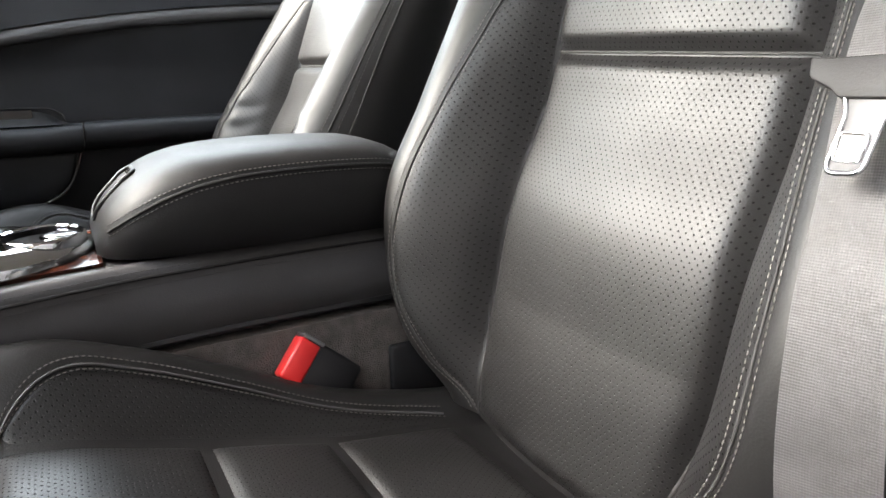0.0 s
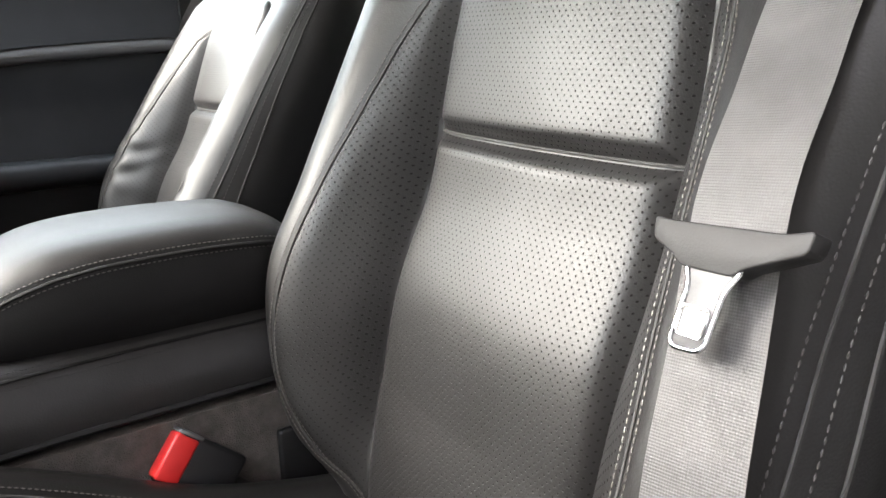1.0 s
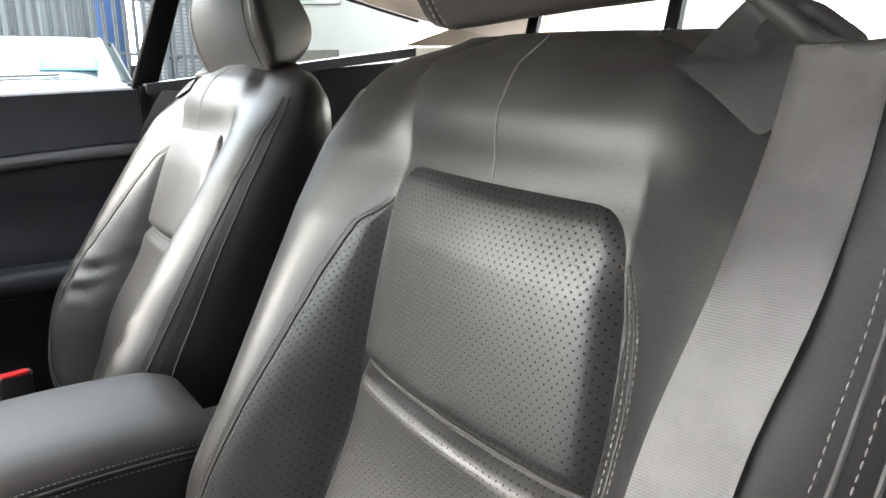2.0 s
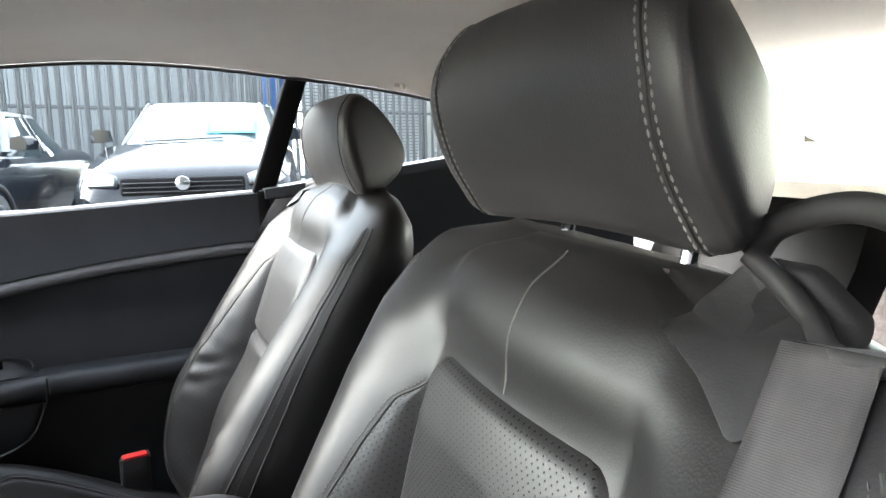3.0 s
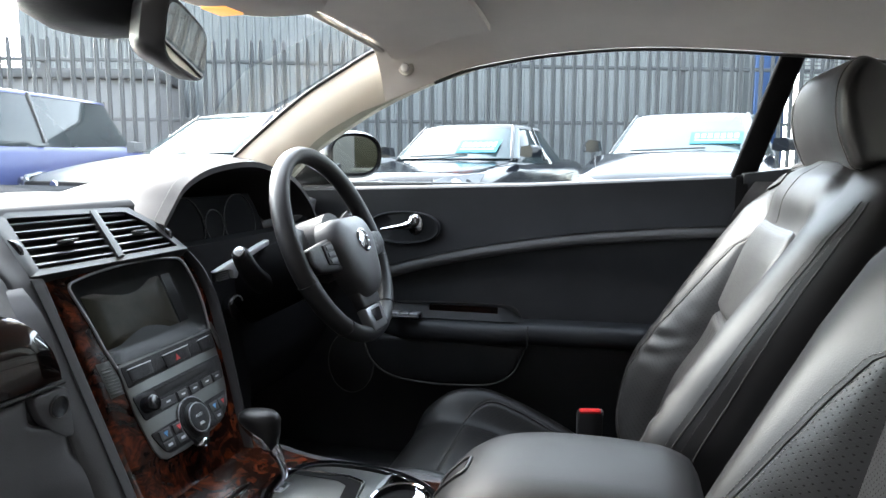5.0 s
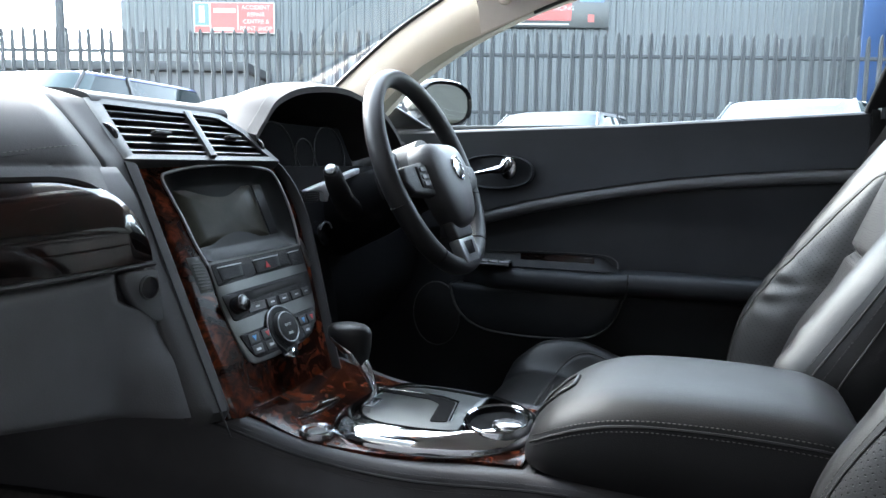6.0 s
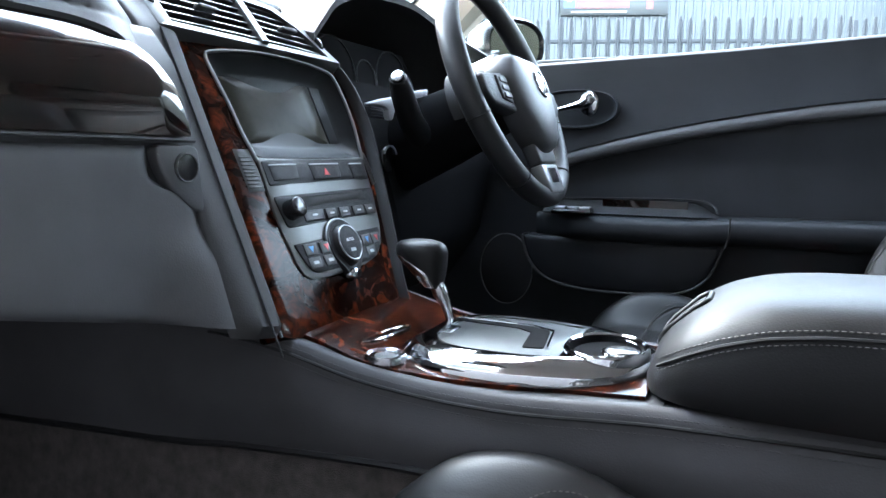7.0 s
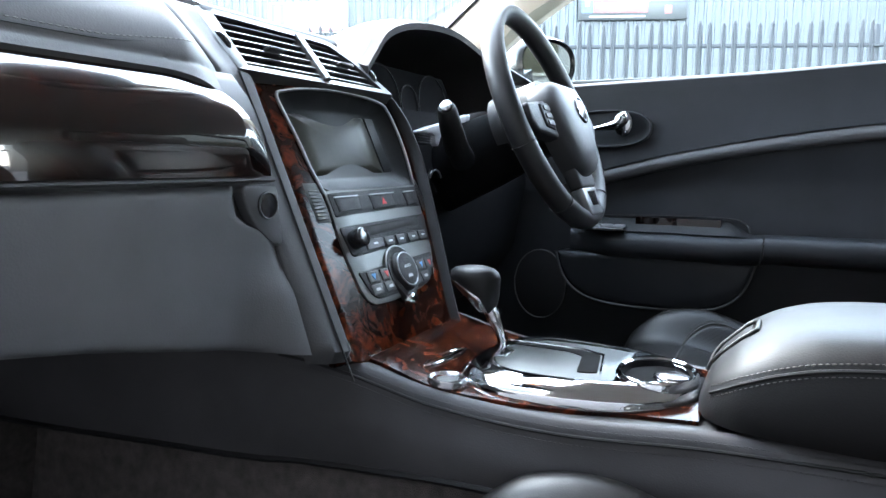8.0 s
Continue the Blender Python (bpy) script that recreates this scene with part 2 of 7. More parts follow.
def catmull(pts, n, closed=False):
    """n points along a smooth curve through pts (tuples of any length)."""
    P = [np.array(p, float) for p in pts]
    m = len(P)
    segs = m if closed else m - 1
    out = []
    for i in range(n):
        t = i / (n if closed else n - 1) * segs
        k = min(int(t), segs - 1)
        f = t - k
        g = (lambda j: P[j % m]) if closed else (lambda j: P[max(0, min(m - 1, j))])
        a, b, c, d = g(k - 1), g(k), g(k + 1), g(k + 2)
        out.append(0.5 * (2 * b + (c - a) * f + (2 * a - 5 * b + 4 * c - d) * f * f + (3 * b - a - 3 * c + d) * f ** 3))
    return out


def interp(x, xs, ys):
    return float(np.interp(x, xs, ys))


def smooth01(t):
    t = max(0.0, min(1.0, t))
    return t * t * (3 - 2 * t)


def loft(rings, bm=None, caps=True, closed=True):
    """Skin through rings of equally many points."""
    bm = bm or bmesh.new()
    vs = [[bm.verts.new(tuple(p)) for p in r] for r in rings]
    n = len(rings[0])
    for a, b in zip(vs, vs[1:]):
        for i in range(n if closed else n - 1):
            j = (i + 1) % n
            bm.faces.new((a[i], a[j], b[j], b[i]))
    if caps and closed:
        bm.faces.new(vs[0][::-1])
        bm.faces.new(vs[-1])
    return bm


def grid(f, nu, nv, bm=None, uv=None, thick=0.0):
    """A sheet of points f(u, v), u and v from 0 to 1; uv(u, v, p) lays the map out in metres; thick: the depth of a rim behind the edge along f's third value."""
    bm = bm or bmesh.new()
    P = [[Vector(f(i / nu, j / nv)) for i in range(nu + 1)] for j in range(nv + 1)]
    V = [[bm.verts.new(p) for p in row] for row in P]
    lay = bm.loops.layers.uv.verify() if uv else None
    for j in range(nv):
        for i in range(nu):
            fc = bm.faces.new((V[j][i], V[j][i + 1], V[j + 1][i + 1], V[j + 1][i]))
            if uv:
                for lp, (a, b) in zip(fc.loops, ((i, j), (i + 1, j), (i + 1, j + 1), (i, j + 1))):
                    lp[lay].uv = uv(a / nu, b / nv, P[b][a])
    return bm


def slab(f, nu, nv, depth, bm=None):
    """A sheet f(u, v) made solid by a second one shifted by the vector depth."""
    bm = bm or bmesh.new()
    d = Vector(depth)
    A = [[bm.verts.new(Vector(f(i / nu, j / nv))) for i in range(nu + 1)] for j in range(nv + 1)]
    B = [[bm.verts.new(v.co + d) for v in row] for row in A]
    for j in range(nv):
        for i in range(nu):
            bm.faces.new((A[j][i], A[j][i + 1], A[j + 1][i + 1], A[j + 1][i]))
            bm.faces.new((B[j][i], B[j + 1][i], B[j + 1][i + 1], B[j][i + 1]))
    rim = [(0, i) for i in range(nu)] + [(j, nu) for j in range(nv)] + [(nv, i) for i in range(nu, 0, -1)] + [(j, 0) for j in range(nv, 0, -1)]
    for (a, b), (c, d2) in zip(rim, rim[1:] + rim[:1]):
        bm.faces.new((A[a][b], B[a][b], B[c][d2], A[c][d2]))
    return bm


def tube(path, r, n=8, closed=False, bm=None, squash=1.0, up=(0, 0, 1)):
    """A round bar along path; r: a number or a list."""
    bm = bm or bmesh.new()
    P = [Vector(p) for p in path]
    m = len(P)
    rings = []
    for i, p in enumerate(P):
        a = P[(i - 1) % m] if closed or i else P[i]
        b = P[(i + 1) % m] if closed or i < m - 1 else P[i]
        t = (b - a).normalized()
        s = t.cross(Vector(up))
        if s.length < 1e-4:
            s = t.cross(Vector((1, 0, 0)))
        s.normalize()
        w = s.cross(t)
        rr = r[i] if isinstance(r, (list, tuple)) else r
        rings.append([p + s * rr * math.cos(q) + w * rr * squash * math.sin(q) for q in (2 * math.pi * k / n for k in range(n))])
    if closed:
        rings.append(rings[0])
        bm2 = loft(rings, bm, caps=False)
        bmesh.ops.remove_doubles(bm2, verts=bm2.verts[:], dist=1e-6)
        return bm2
    return loft(rings, bm)


def box(x0, x1, y0, y1, z0, z1, bev=0.003, seg=2, bm=None, m=None):
    own = bmesh.new()
    bmesh.ops.create_cube(own, size=1.0)
    for v in own.verts:
        v.co = Vector(((x0 + x1) / 2 + v.co.x * (x1 - x0), (y0 + y1) / 2 + v.co.y * (y1 - y0), (z0 + z1) / 2 + v.co.z * (z1 - z0)))
    if bev:
        bmesh.ops.bevel(own, geom=own.edges[:], offset=bev, segments=seg, profile=0.5, affect="EDGES")
    if m:
        own.transform(m)
    if bm is None:
        return own
    me = bpy.data.meshes.new("t")
    own.to_mesh(me)
    own.free()
    bm.from_mesh(me)
    bpy.data.meshes.remove(me)
    return bm


def disc(c, r, h, axis="z", n=32, bev=0.0, bm=None, m=None):
    """A turned puck: centre c, radius r, height h along the axis."""
    own = bmesh.new()
    bmesh.ops.create_cone(own, cap_ends=True, segments=n, radius1=r, radius2=r, depth=h)
    if bev:
        bmesh.ops.bevel(own, geom=[e for e in own.edges if len(e.link_faces) == 2 and any(len(f.verts) > 4 for f in e.link_faces)], offset=bev, segments=2, profile=0.5, affect="EDGES")
    rot = {"z": Matrix.Identity(4), "x": Matrix.Rotation(radians(90), 4, "Y"), "y": Matrix.Rotation(radians(90), 4, "X")}[axis]
    own.transform(Matrix.Translation(c) @ rot)
    if m:
        own.transform(m)
    if bm is None:
        return own
    me = bpy.data.meshes.new("t")
    own.to_mesh(me)
    own.free()
    bm.from_mesh(me)
    bpy.data.meshes.remove(me)
    return bm


def stitches(path, step=0.0052, length=0.0034, r=0.00055, bm=None, lift=(0, 0, 0)):
    """A row of single stitches along a path."""
    bm = bm or bmesh.new()
    P = [Vector(p) + Vector(lift) for p in path]
    cum = [0.0]
    for a, b in zip(P, P[1:]):
        cum.append(cum[-1] + (b - a).length)

    def at(d):
        return Vector([np.interp(d, cum, [p[i] for p in P]) for i in range(3)])
    d = 0.0
    while d + length < cum[-1]:
        a, b = at(d), at(d + length)
        t = (b - a).normalized()
        s = t.cross(Vector((0.3, 0.2, 0.93))).normalized()
        w = s.cross(t)
        rings = [[p + (s * math.cos(q) + w * math.sin(q)) * rr for q in (0, math.pi / 2, math.pi, 1.5 * math.pi)] for p, rr in ((a, r * 0.4), (a.lerp(b, 0.5) + w * 0, r), (b, r * 0.4))]
        loft(rings, bm)
        d += step
    return bm


def prism(outline, depth, bm=None, bev=0.0):
    """A plate: outline of 3D points, pushed by the vector depth."""
    own = bmesh.new()
    fc = own.faces.new([own.verts.new(tuple(p)) for p in outline])
    ext = bmesh.ops.extrude_face_region(own, geom=[fc])
    bmesh.ops.translate(own, verts=[g for g in ext["geom"] if isinstance(g, bmesh.types.BMVert)], vec=Vector(depth))
    if bev:
        bmesh.ops.bevel(own, geom=own.edges[:], offset=bev, segments=2, profile=0.5, affect="EDGES")
    if bm is None:
        return own
    me = bpy.data.meshes.new("t")
    own.to_mesh(me)
    own.free()
    bm.from_mesh(me)
    bpy.data.meshes.remove(me)
    return bm


def rounded(pts, r, n=5):
    """A plane outline (2D) with its corners rounded by r (a number or one for each)."""
    out = []
    m = len(pts)
    for i in range(m):
        p, a, b = (Vector(pts[k % m]) for k in (i, i - 1, i + 1))
        rr = r[i] if isinstance(r, (list, tuple)) else r
        ra = min(rr, (a - p).length * 0.49)
        rb = min(rr, (b - p).length * 0.49)
        s, e = p + (a - p).normalized() * ra, p + (b - p).normalized() * rb
        for k in range(n + 1):
            t = k / n
            out.append(s * (1 - t) ** 2 + p * 2 * t * (1 - t) + e * t * t)
    return out


def words(name, text, size, m, material, parent=None, depth=0.0008, align="CENTER"):
    """Lettering in the built-in font, turned into a mesh."""
    cu = bpy.data.curves.new(name, "FONT")
    cu.body, cu.size, cu.extrude, cu.align_x, cu.align_y = text, size, depth, align, "CENTER"
    tmp = bpy.data.objects.new(name, cu)
    me = bpy.data.meshes.new_from_object(tmp)
    bpy.data.objects.remove(tmp)
    bpy.data.curves.remove(cu)
    me.transform(placed(parent).inverted() @ m if parent else m)
    me.materials.append(material)
    ob = new(name, me)
    if parent:
        ob.parent = parent
    return ob

# ---------------------------------------------------------------- seats
# the backrest by height: middle line, half width, shoulder roll, bolster depth; panel half width and bolster seam
BZ = [0.40, 0.46, 0.52, 0.60, 0.68, 0.76, 0.84, 0.90, 0.94, 0.97, 0.992]
BX = [-0.0933, -0.0811, -0.0629, -0.0428, -0.0061, 0.0139, 0.0327, 0.0548, 0.0655, 0.0800, 0.1080]
HW = [0.151, 0.202, 0.251, 0.269, 0.2705, 0.2745, 0.2780, 0.2765, 0.2640, 0.2290, 0.140]
RO = [0.012, 0.033, 0.056, 0.0575, 0.068, 0.0740, 0.0745, 0.0785, 0.0850, 0.0920, 0.070]
PR = [0.0077, 0.0504, 0.0729, 0.0813, 0.0820, 0.0610, 0.0360, 0.0220, -0.0040, -0.0180, -0.010]
PZ = [0.40, 0.50, 0.60, 0.725, 0.80, 0.895]
PH = [0.1063, 0.1250, 0.1270, 0.1280, 0.1265, 0.1180]
SZ = [0.40, 0.44, 0.52, 0.60, 0.68, 0.76, 0.80, 0.84, 0.862]
SY = [0.108, 0.1435, 0.1892, 0.1948, 0.1838, 0.1693, 0.1610, 0.1460, 0.122]
Z_CROSS, Z_PANEL = 0.7268, 0.8915
CREASE = 0.0


def smooth_table(z, zs, vs):
    k = int(np.clip(np.searchsorted(zs, z) - 1, 0, len(zs) - 2))
    f = np.clip((z - zs[k]) / (zs[k + 1] - zs[k]), 0, 1)
    g = lambda i: vs[max(0, min(len(vs) - 1, i))]
    a, b, c, d = g(k - 1), g(k), g(k + 1), g(k + 2)
    return float(0.5 * (2 * b + (c - a) * f + (2 * a - 5 * b + 4 * c - d) * f * f + (3 * b - a - 3 * c + d) * f ** 3))


def back_panel_half(z):
    return smooth_table(z, PZ, PH)


def back_front(y, z):
    """The front face of the backrest."""
    hw, pr, yp = smooth_table(z, BZ, HW), smooth_table(z, BZ, PR), back_panel_half(z)
    yr = hw - smooth_table(z, BZ, RO)
    a = abs(y)
    yp = min(yp, yr - 0.008)
    if a < yp:
        d = -0.010 * (1 - (a / yp) ** 2)
    elif a < yr:
        t = (a - yp) / (yr - yp)
        d = -pr * (0.75 * math.sin(math.pi / 2 * t) + 0.25 * smooth01(t))
    else:
        t = min(1.0, (a - yr) / max(1e-4, hw - yr))
        d = -pr + (pr + 0.035) * (1 - math.sqrt(max(0, 1 - t * t)))
    # the valley round the panels and the padded roll over them
    d += 0.009 * math.exp(-((a - yp) / 0.012) ** 2) * smooth01((0.875 - z) / 0.05) * smooth01((z - 0.43) / 0.05)
    mid = smooth01((0.24 - a) / 0.20)
    d += mid * (0.003 * math.exp(-((z - 0.895) / 0.018) ** 2) - 0.005 * math.exp(-((z - 0.940) / 0.034) ** 2))
    d += 0.006 * math.exp(-((z - Z_CROSS) / 0.008) ** 2) * smooth01((yp - a) / 0.02)
    if CREASE and y > 0.10:
        reach = math.exp(-((z - 0.655) / 0.075) ** 2) * smooth01((y - 0.11) / 0.03) * smooth01((0.235 - y) / 0.05)
        d += CREASE * reach * (math.sin(96 * z + 40 * y + 2.4 * math.sin(37 * z + 9 * y)) + 0.6 * math.sin(170 * z - 60 * y + 2.0 * math.sin(50 * y)))
    return smooth_table(z, BZ, BX) + d


def back_ring(z):
    hw = smooth_table(z, BZ, HW)
    yr = hw - smooth_table(z, BZ, RO)
    thick = interp(z, [0.40, 0.5, 0.85, 0.94, 0.975, 0.992], [0.11, 0.13, 0.118, 0.092, 0.066, 0.03])
    xc = smooth_table(z, BZ, BX)
    half = []
    for y in [yr * i / 60 for i in range(61)] + [yr + (hw - yr) * math.sin(math.pi / 2 * i / 14) for i in range(1, 15)]:
        half.append((back_front(y, z), y))
    side = [(xc + 0.035 + (thick - 0.035) * t, hw - 0.045 * (t ** 3)) for t in (0.25, 0.5, 0.75, 0.92)]
    back = [(xc + thick + 0.006, (hw - 0.05) * q) for q in (0.95, 0.6, 0.25)]
    hp = half + side + back
    return [(x, y, z) for x, y in hp] + [(xc + thick + 0.008, 0, z)] + [(x, -y, z) for x, y in hp[:0:-1]]


# the headrest seen from the side: depth and height from its lower front edge
HEAD_SIDE = [(0.000, 0.000), (-0.010, 0.030), (-0.013, 0.062), (-0.007, 0.100), (0.008, 0.134), (0.030, 0.155), (0.058, 0.164), (0.085, 0.150), (0.108, 0.118), (0.126, 0.080), (0.134, 0.046), (0.124, 0.020), (0.095, 0.002), (0.045, -0.008)]


def head_ring(q, tilt, hx, hz, shrink=1.0, bulge=0.0):
    """The headrest's outline at q of its half width."""
    a, out = abs(q), []
    e = math.sqrt(max(0.0, 1 - a ** 6))
    for u, v in catmull(HEAD_SIDE, 56, closed=True):
        f = 1 - max(0.0, u) / 0.134
        u, v = 0.058 + (u - 0.058) * shrink, 0.078 + (v - 0.078) * shrink
        uu = 0.711 * u - 0.0154 * a ** 2.2 * f + (1 - e) * 0.012 * f
        vv = 0.9177 * ((v - 0.08) * (0.86 + 0.14 * e) + 0.08)
        y = 0.150 * q * (1 - 0.363 * max(0.0, u / 0.134)) + math.copysign(bulge, q)
        out.append((hx + uu * math.cos(tilt) + vv * math.sin(tilt), y, hz - uu * math.sin(tilt) + vv * math.cos(tilt)))
    return out


# the cushion: height of its middle, and its bolsters
XC = [-0.60, -0.57, -0.52, -0.45, -0.38, -0.30, -0.22, -0.14, -0.07]
ZC = [0.400, 0.448, 0.470, 0.465, 0.446, 0.424, 0.405, 0.392, 0.385]
WC = [0.215, 0.245, 0.262, 0.268, 0.268, 0.262, 0.252, 0.235, 0.215]
RC = [0.155, 0.175, 0.195, 0.205, 0.205, 0.195, 0.182, 0.168, 0.155]
BC = [0.006, 0.024, 0.042, 0.056, 0.055, 0.044, 0.026, 0.020, 0.022]


def cushion_top(x, y):
    zc, wc, rc, bc = (smooth_table(x, XC, t) for t in (ZC, WC, RC, BC))
    yp, a = 0.128, abs(y)
    puff = 0.0
    for lo, hi in ((-0.475, -0.337), (-0.337, -0.234), (-0.234, -0.11)):
        if lo < x < hi:
            puff = 0.010 * math.sin(math.pi * (x - lo) / (hi - lo)) ** 0.5
    if a < yp:
        return zc + puff * (1 - (a / yp) ** 4)
    if a < rc:
        return zc + bc * smooth01((a - yp) / (rc - yp))
    t = min(1.0, (a - rc) / (wc - rc))
    return zc + bc - (bc + 0.045) * (1 - math.sqrt(max(0, 1 - t * t)))


def cushion_ring(x, n=25):
    wc = smooth_table(x, XC, WC)
    half = []
    for i in range(n):
        y = wc * math.sin(i / (n - 1) * math.pi / 2) ** 0.9 if i else 0.0
        half.append((y, cushion_top(x, y)))
    zb = 0.315 if x > -0.55 else 0.315 + 0.6 * (-0.55 - x)
    zt = half[-1][1]
    half += [(wc - 0.004, zt - 0.4 * (zt - zb)), (wc - 0.015, zb + 0.006), (wc - 0.03, zb)]
    return [(x, y, z) for y, z in half] + [(x, 0, zb)] + [(x, -y, z) for y, z in half[:0:-1]]


def pad(f, u0, u1, v0, v1, nu, nv, height, inset, normal, umap, top=1.0, foot=1.0, sunk=0.0025):
    """A padded panel on a face: f(a, b) with a between u0(b) and u1(b)."""
    def edge(t, n):
        return min(t, 1 - t) * n

    def point(u, v):
        b = v0 + (v1 - v0) * v
        a = u0(b) + (u1(b) - u0(b)) * u
        w = u1(b) - u0(b)
        d = min(min(u, 1 - u) * abs(w), v * (v1 - v0) / foot, (1 - v) * (v1 - v0) / top)
        s = min(1.0, d / (2.6 * inset))
        h = height * (1 - (1 - s) ** 2) - sunk
        return Vector(f(a, b)) + normal * h
    return grid(point, nu, nv, uv=lambda u, v, p: umap(p))


def make_seat(shift=(0, 0), lean=0.0, yaw=0.0, roll_z=0.0, headrest=(0, 0, 0)):
    """shift: of the backrest in x and z; lean: how much further it reclines; yaw, roll_z: its twist on the runners; headrest: tilt and place."""
    seat = empty("car_seat", (0, 0, 0))
    twist = Matrix(((1, yaw, lean, shift[0] - 0.45 * lean), (0, 1, 0, 0), (0, roll_z, 1, shift[1]), (0, 0, 0, 1)))
    arc = 1.06
    nb = Vector((-1, 0, 0.30)).normalized()
    bump_map = lambda p: (p.y, p.z * arc)

    def bpart(name, bm, material, parent, label=""):
        bm.transform(twist)
        return part(name, bm, material, parent, label)
    # backrest shell
    zs = [0.40 + (0.992 - 0.40) * i / 110 for i in range(111)]
    back = bpart("backrest", loft([back_ring(z) for z in zs]), M_hide, seat)
    f = lambda y, z: (back_front(y, z), y, z)

    # upper panel with rounded top corners, lower panel
    def up_half(z):
        t = max(0.0, (z - (Z_PANEL - 0.030)) / 0.030)
        return back_panel_half(z) - 0.001 - 0.028 * (1 - math.sqrt(max(0.0, 1 - min(1, t) ** 2)))
    bpart("upper_panel", pad(f, lambda z: -up_half(z), up_half, Z_CROSS + 0.001, Z_PANEL, 90, 70, 0.0065, 0.0055, nb, bump_map, foot=0.9, sunk=0.0006), M_punch, back, "perforated leather panel")
    bpart("lower_panel", pad(f, lambda z: 0.001 - back_panel_half(z), lambda z: back_panel_half(z) - 0.001, 0.404, Z_CROSS - 0.001, 90, 100, 0.0060, 0.0060, nb, bump_map, top=0.9, sunk=0.0006), M_punch, back, "perforated leather panel")

    def ridge(z):
        return max(back_panel_half(z) + 0.001, smooth_table(z, SZ, SY))
    for sg in (1, -1):
        lo = lambda z: sg * (back_panel_half(z) + 0.001)
        hi = lambda z: sg * (ridge(z) + 0.001)
        bpart("bolster_panel", pad(f, lo, hi, 0.404, 0.861, 30, 100, 0.0026, 0.008, nb, bump_map, sunk=0.0004), M_punch, back, "perforated bolster facing")
        line = [Vector(f(sg * ridge(z), z)) + nb * 0.0004 for z in [0.404 + 0.458 * (1 - (1 - i / 100) ** 1.7) for i in range(101)]]
        bpart("seam", tube(line, 0.0011, 6), M_seam, back)
        out = [Vector(f(p.y + sg * 0.0042, p.z)) + nb * 0.0008 for p in line]
        inn = [Vector(f(p.y - sg * 0.0042, p.z)) + nb * 0.0026 for p in line]
        bpart("stitching", stitches(out, step=0.0044, length=0.0030, r=0.00055), M_thread, back)
        bpart("stitching", stitches(inn, step=0.0044, length=0.0030, r=0.00055), M_thread, back)
        # seam between the facing and the side of the backrest
        edge = []
        for z in [0.43 + 0.515 * i / 80 for i in range(81)]:
            hw = smooth_table(z, BZ, HW)
            yr = hw - smooth_table(z, BZ, RO)
            y = yr + 0.70 * (hw - yr)
            edge.append(Vector((back_front(y, z) + 0.0002, sg * (y + 0.0003), z)))
        bpart("seam", tube(edge, 0.0013, 6), M_seam, back)
        rim = [Vector((back_front(abs(p.y) + 0.011, p.z) + 0.0002, p.y + sg * 0.0112, p.z)) for p in edge]
        bpart("seam", tube(rim, 0.0014, 6), M_seam, back)
        for dy in (-0.0052, 0.0052):
            bpart("stitching", stitches([Vector((back_front(abs(p.y) + dy, p.z) - 0.0004, p.y + sg * (dy + 0.0003), p.z)) for p in edge], step=0.0054, length=0.0036, r=0.00065), M_thread_dim, back)
    top = []
    for i in range(40):
        z = Z_PANEL + 0.003 + 0.096 * (i / 39)
        top.append(Vector(f(0.0, z)) + nb * 0.0002)
    bpart("seam", tube(top, 0.0009, 6), M_thread, back, "pale top seam")
    cross = [Vector(f(-0.126 + 0.252 * i / 30, Z_CROSS)) + nb * 0.0005 for i in range(31)]
    bpart("seam", tube(cross, 0.0012, 6), M_seam, back)

    # cushion
    xs = [-0.60 + 0.53 * i / 56 for i in range(57)]
    cush = part("cushion", loft([cushion_ring(x) for x in xs]), M_hide, seat)
    g = lambda y, x: (x, y, cushion_top(x, y))
    up = Vector((0, 0, 1))
    flat_map = lambda p: (p.y, p.x * 1.03)
    for lo_x, hi_x in ((-0.474, -0.338), (-0.336, -0.235), (-0.233, -0.115)):
        part("cushion_panel", pad(g, lambda x: -0.127, lambda x: 0.127, lo_x, hi_x, 50, 26, 0.006, 0.006, up, flat_map), M_punch, cush, "perforated leather panel")

    def cr(x):
        t = max(0.0, (-0.40 - x) / 0.075)
        return 0.128 + (smooth_table(x, XC, RC) - 0.150) * math.sqrt(max(0.0, 1 - min(1.0, t) ** 2))
    for sg in (1, -1):
        part("bolster_panel", pad(g, lambda x: sg * 0.129, lambda x: sg * (cr(x) + 0.001), -0.474, -0.12, 26, 60, 0.004, 0.004, up, flat_map), M_punch, cush, "perforated bolster facing")
        line = [Vector(g(sg * cr(x), x)) + up * 0.0014 for x in [-0.4748 + 0.36 * (i / 80) ** 1.6 for i in range(81)]]
        part("seam", tube(line, 0.0012, 6), M_thread_dim, cush)
        for off, lift in ((0.0055, 0.0018), (-0.0055, 0.0048)):
            part("stitching", stitches([Vector((p.x, p.y + sg * off, cushion_top(p.x, p.y + sg * off) + lift)) for p in line], step=0.0046, length=0.003, r=0.0007), M_thread, cush)
        rim = [(x, sg * (smooth_table(x, XC, WC) - 0.002), cushion_top(x, smooth_table(x, XC, WC) * 0.999) + 0.003) for x in xs[4:]]
        part("piping", tube(rim, 0.0016, 6), M_thread, cush)
    part("seam", tube([g(-0.128 + 0.256 * i / 20, -0.4755) for i in range(21)], 0.0018, 6), M_thread_dim, cush)
    part("seat_base", box(-0.52, -0.06, -0.20, 0.20, 0.20, 0.335, 0.02), M_plastic, seat, "black plastic seat base and runners")
    part("side_valance", box(-0.50, -0.02, -0.245, -0.215, 0.235, 0.345, 0.01), M_plastic, seat)
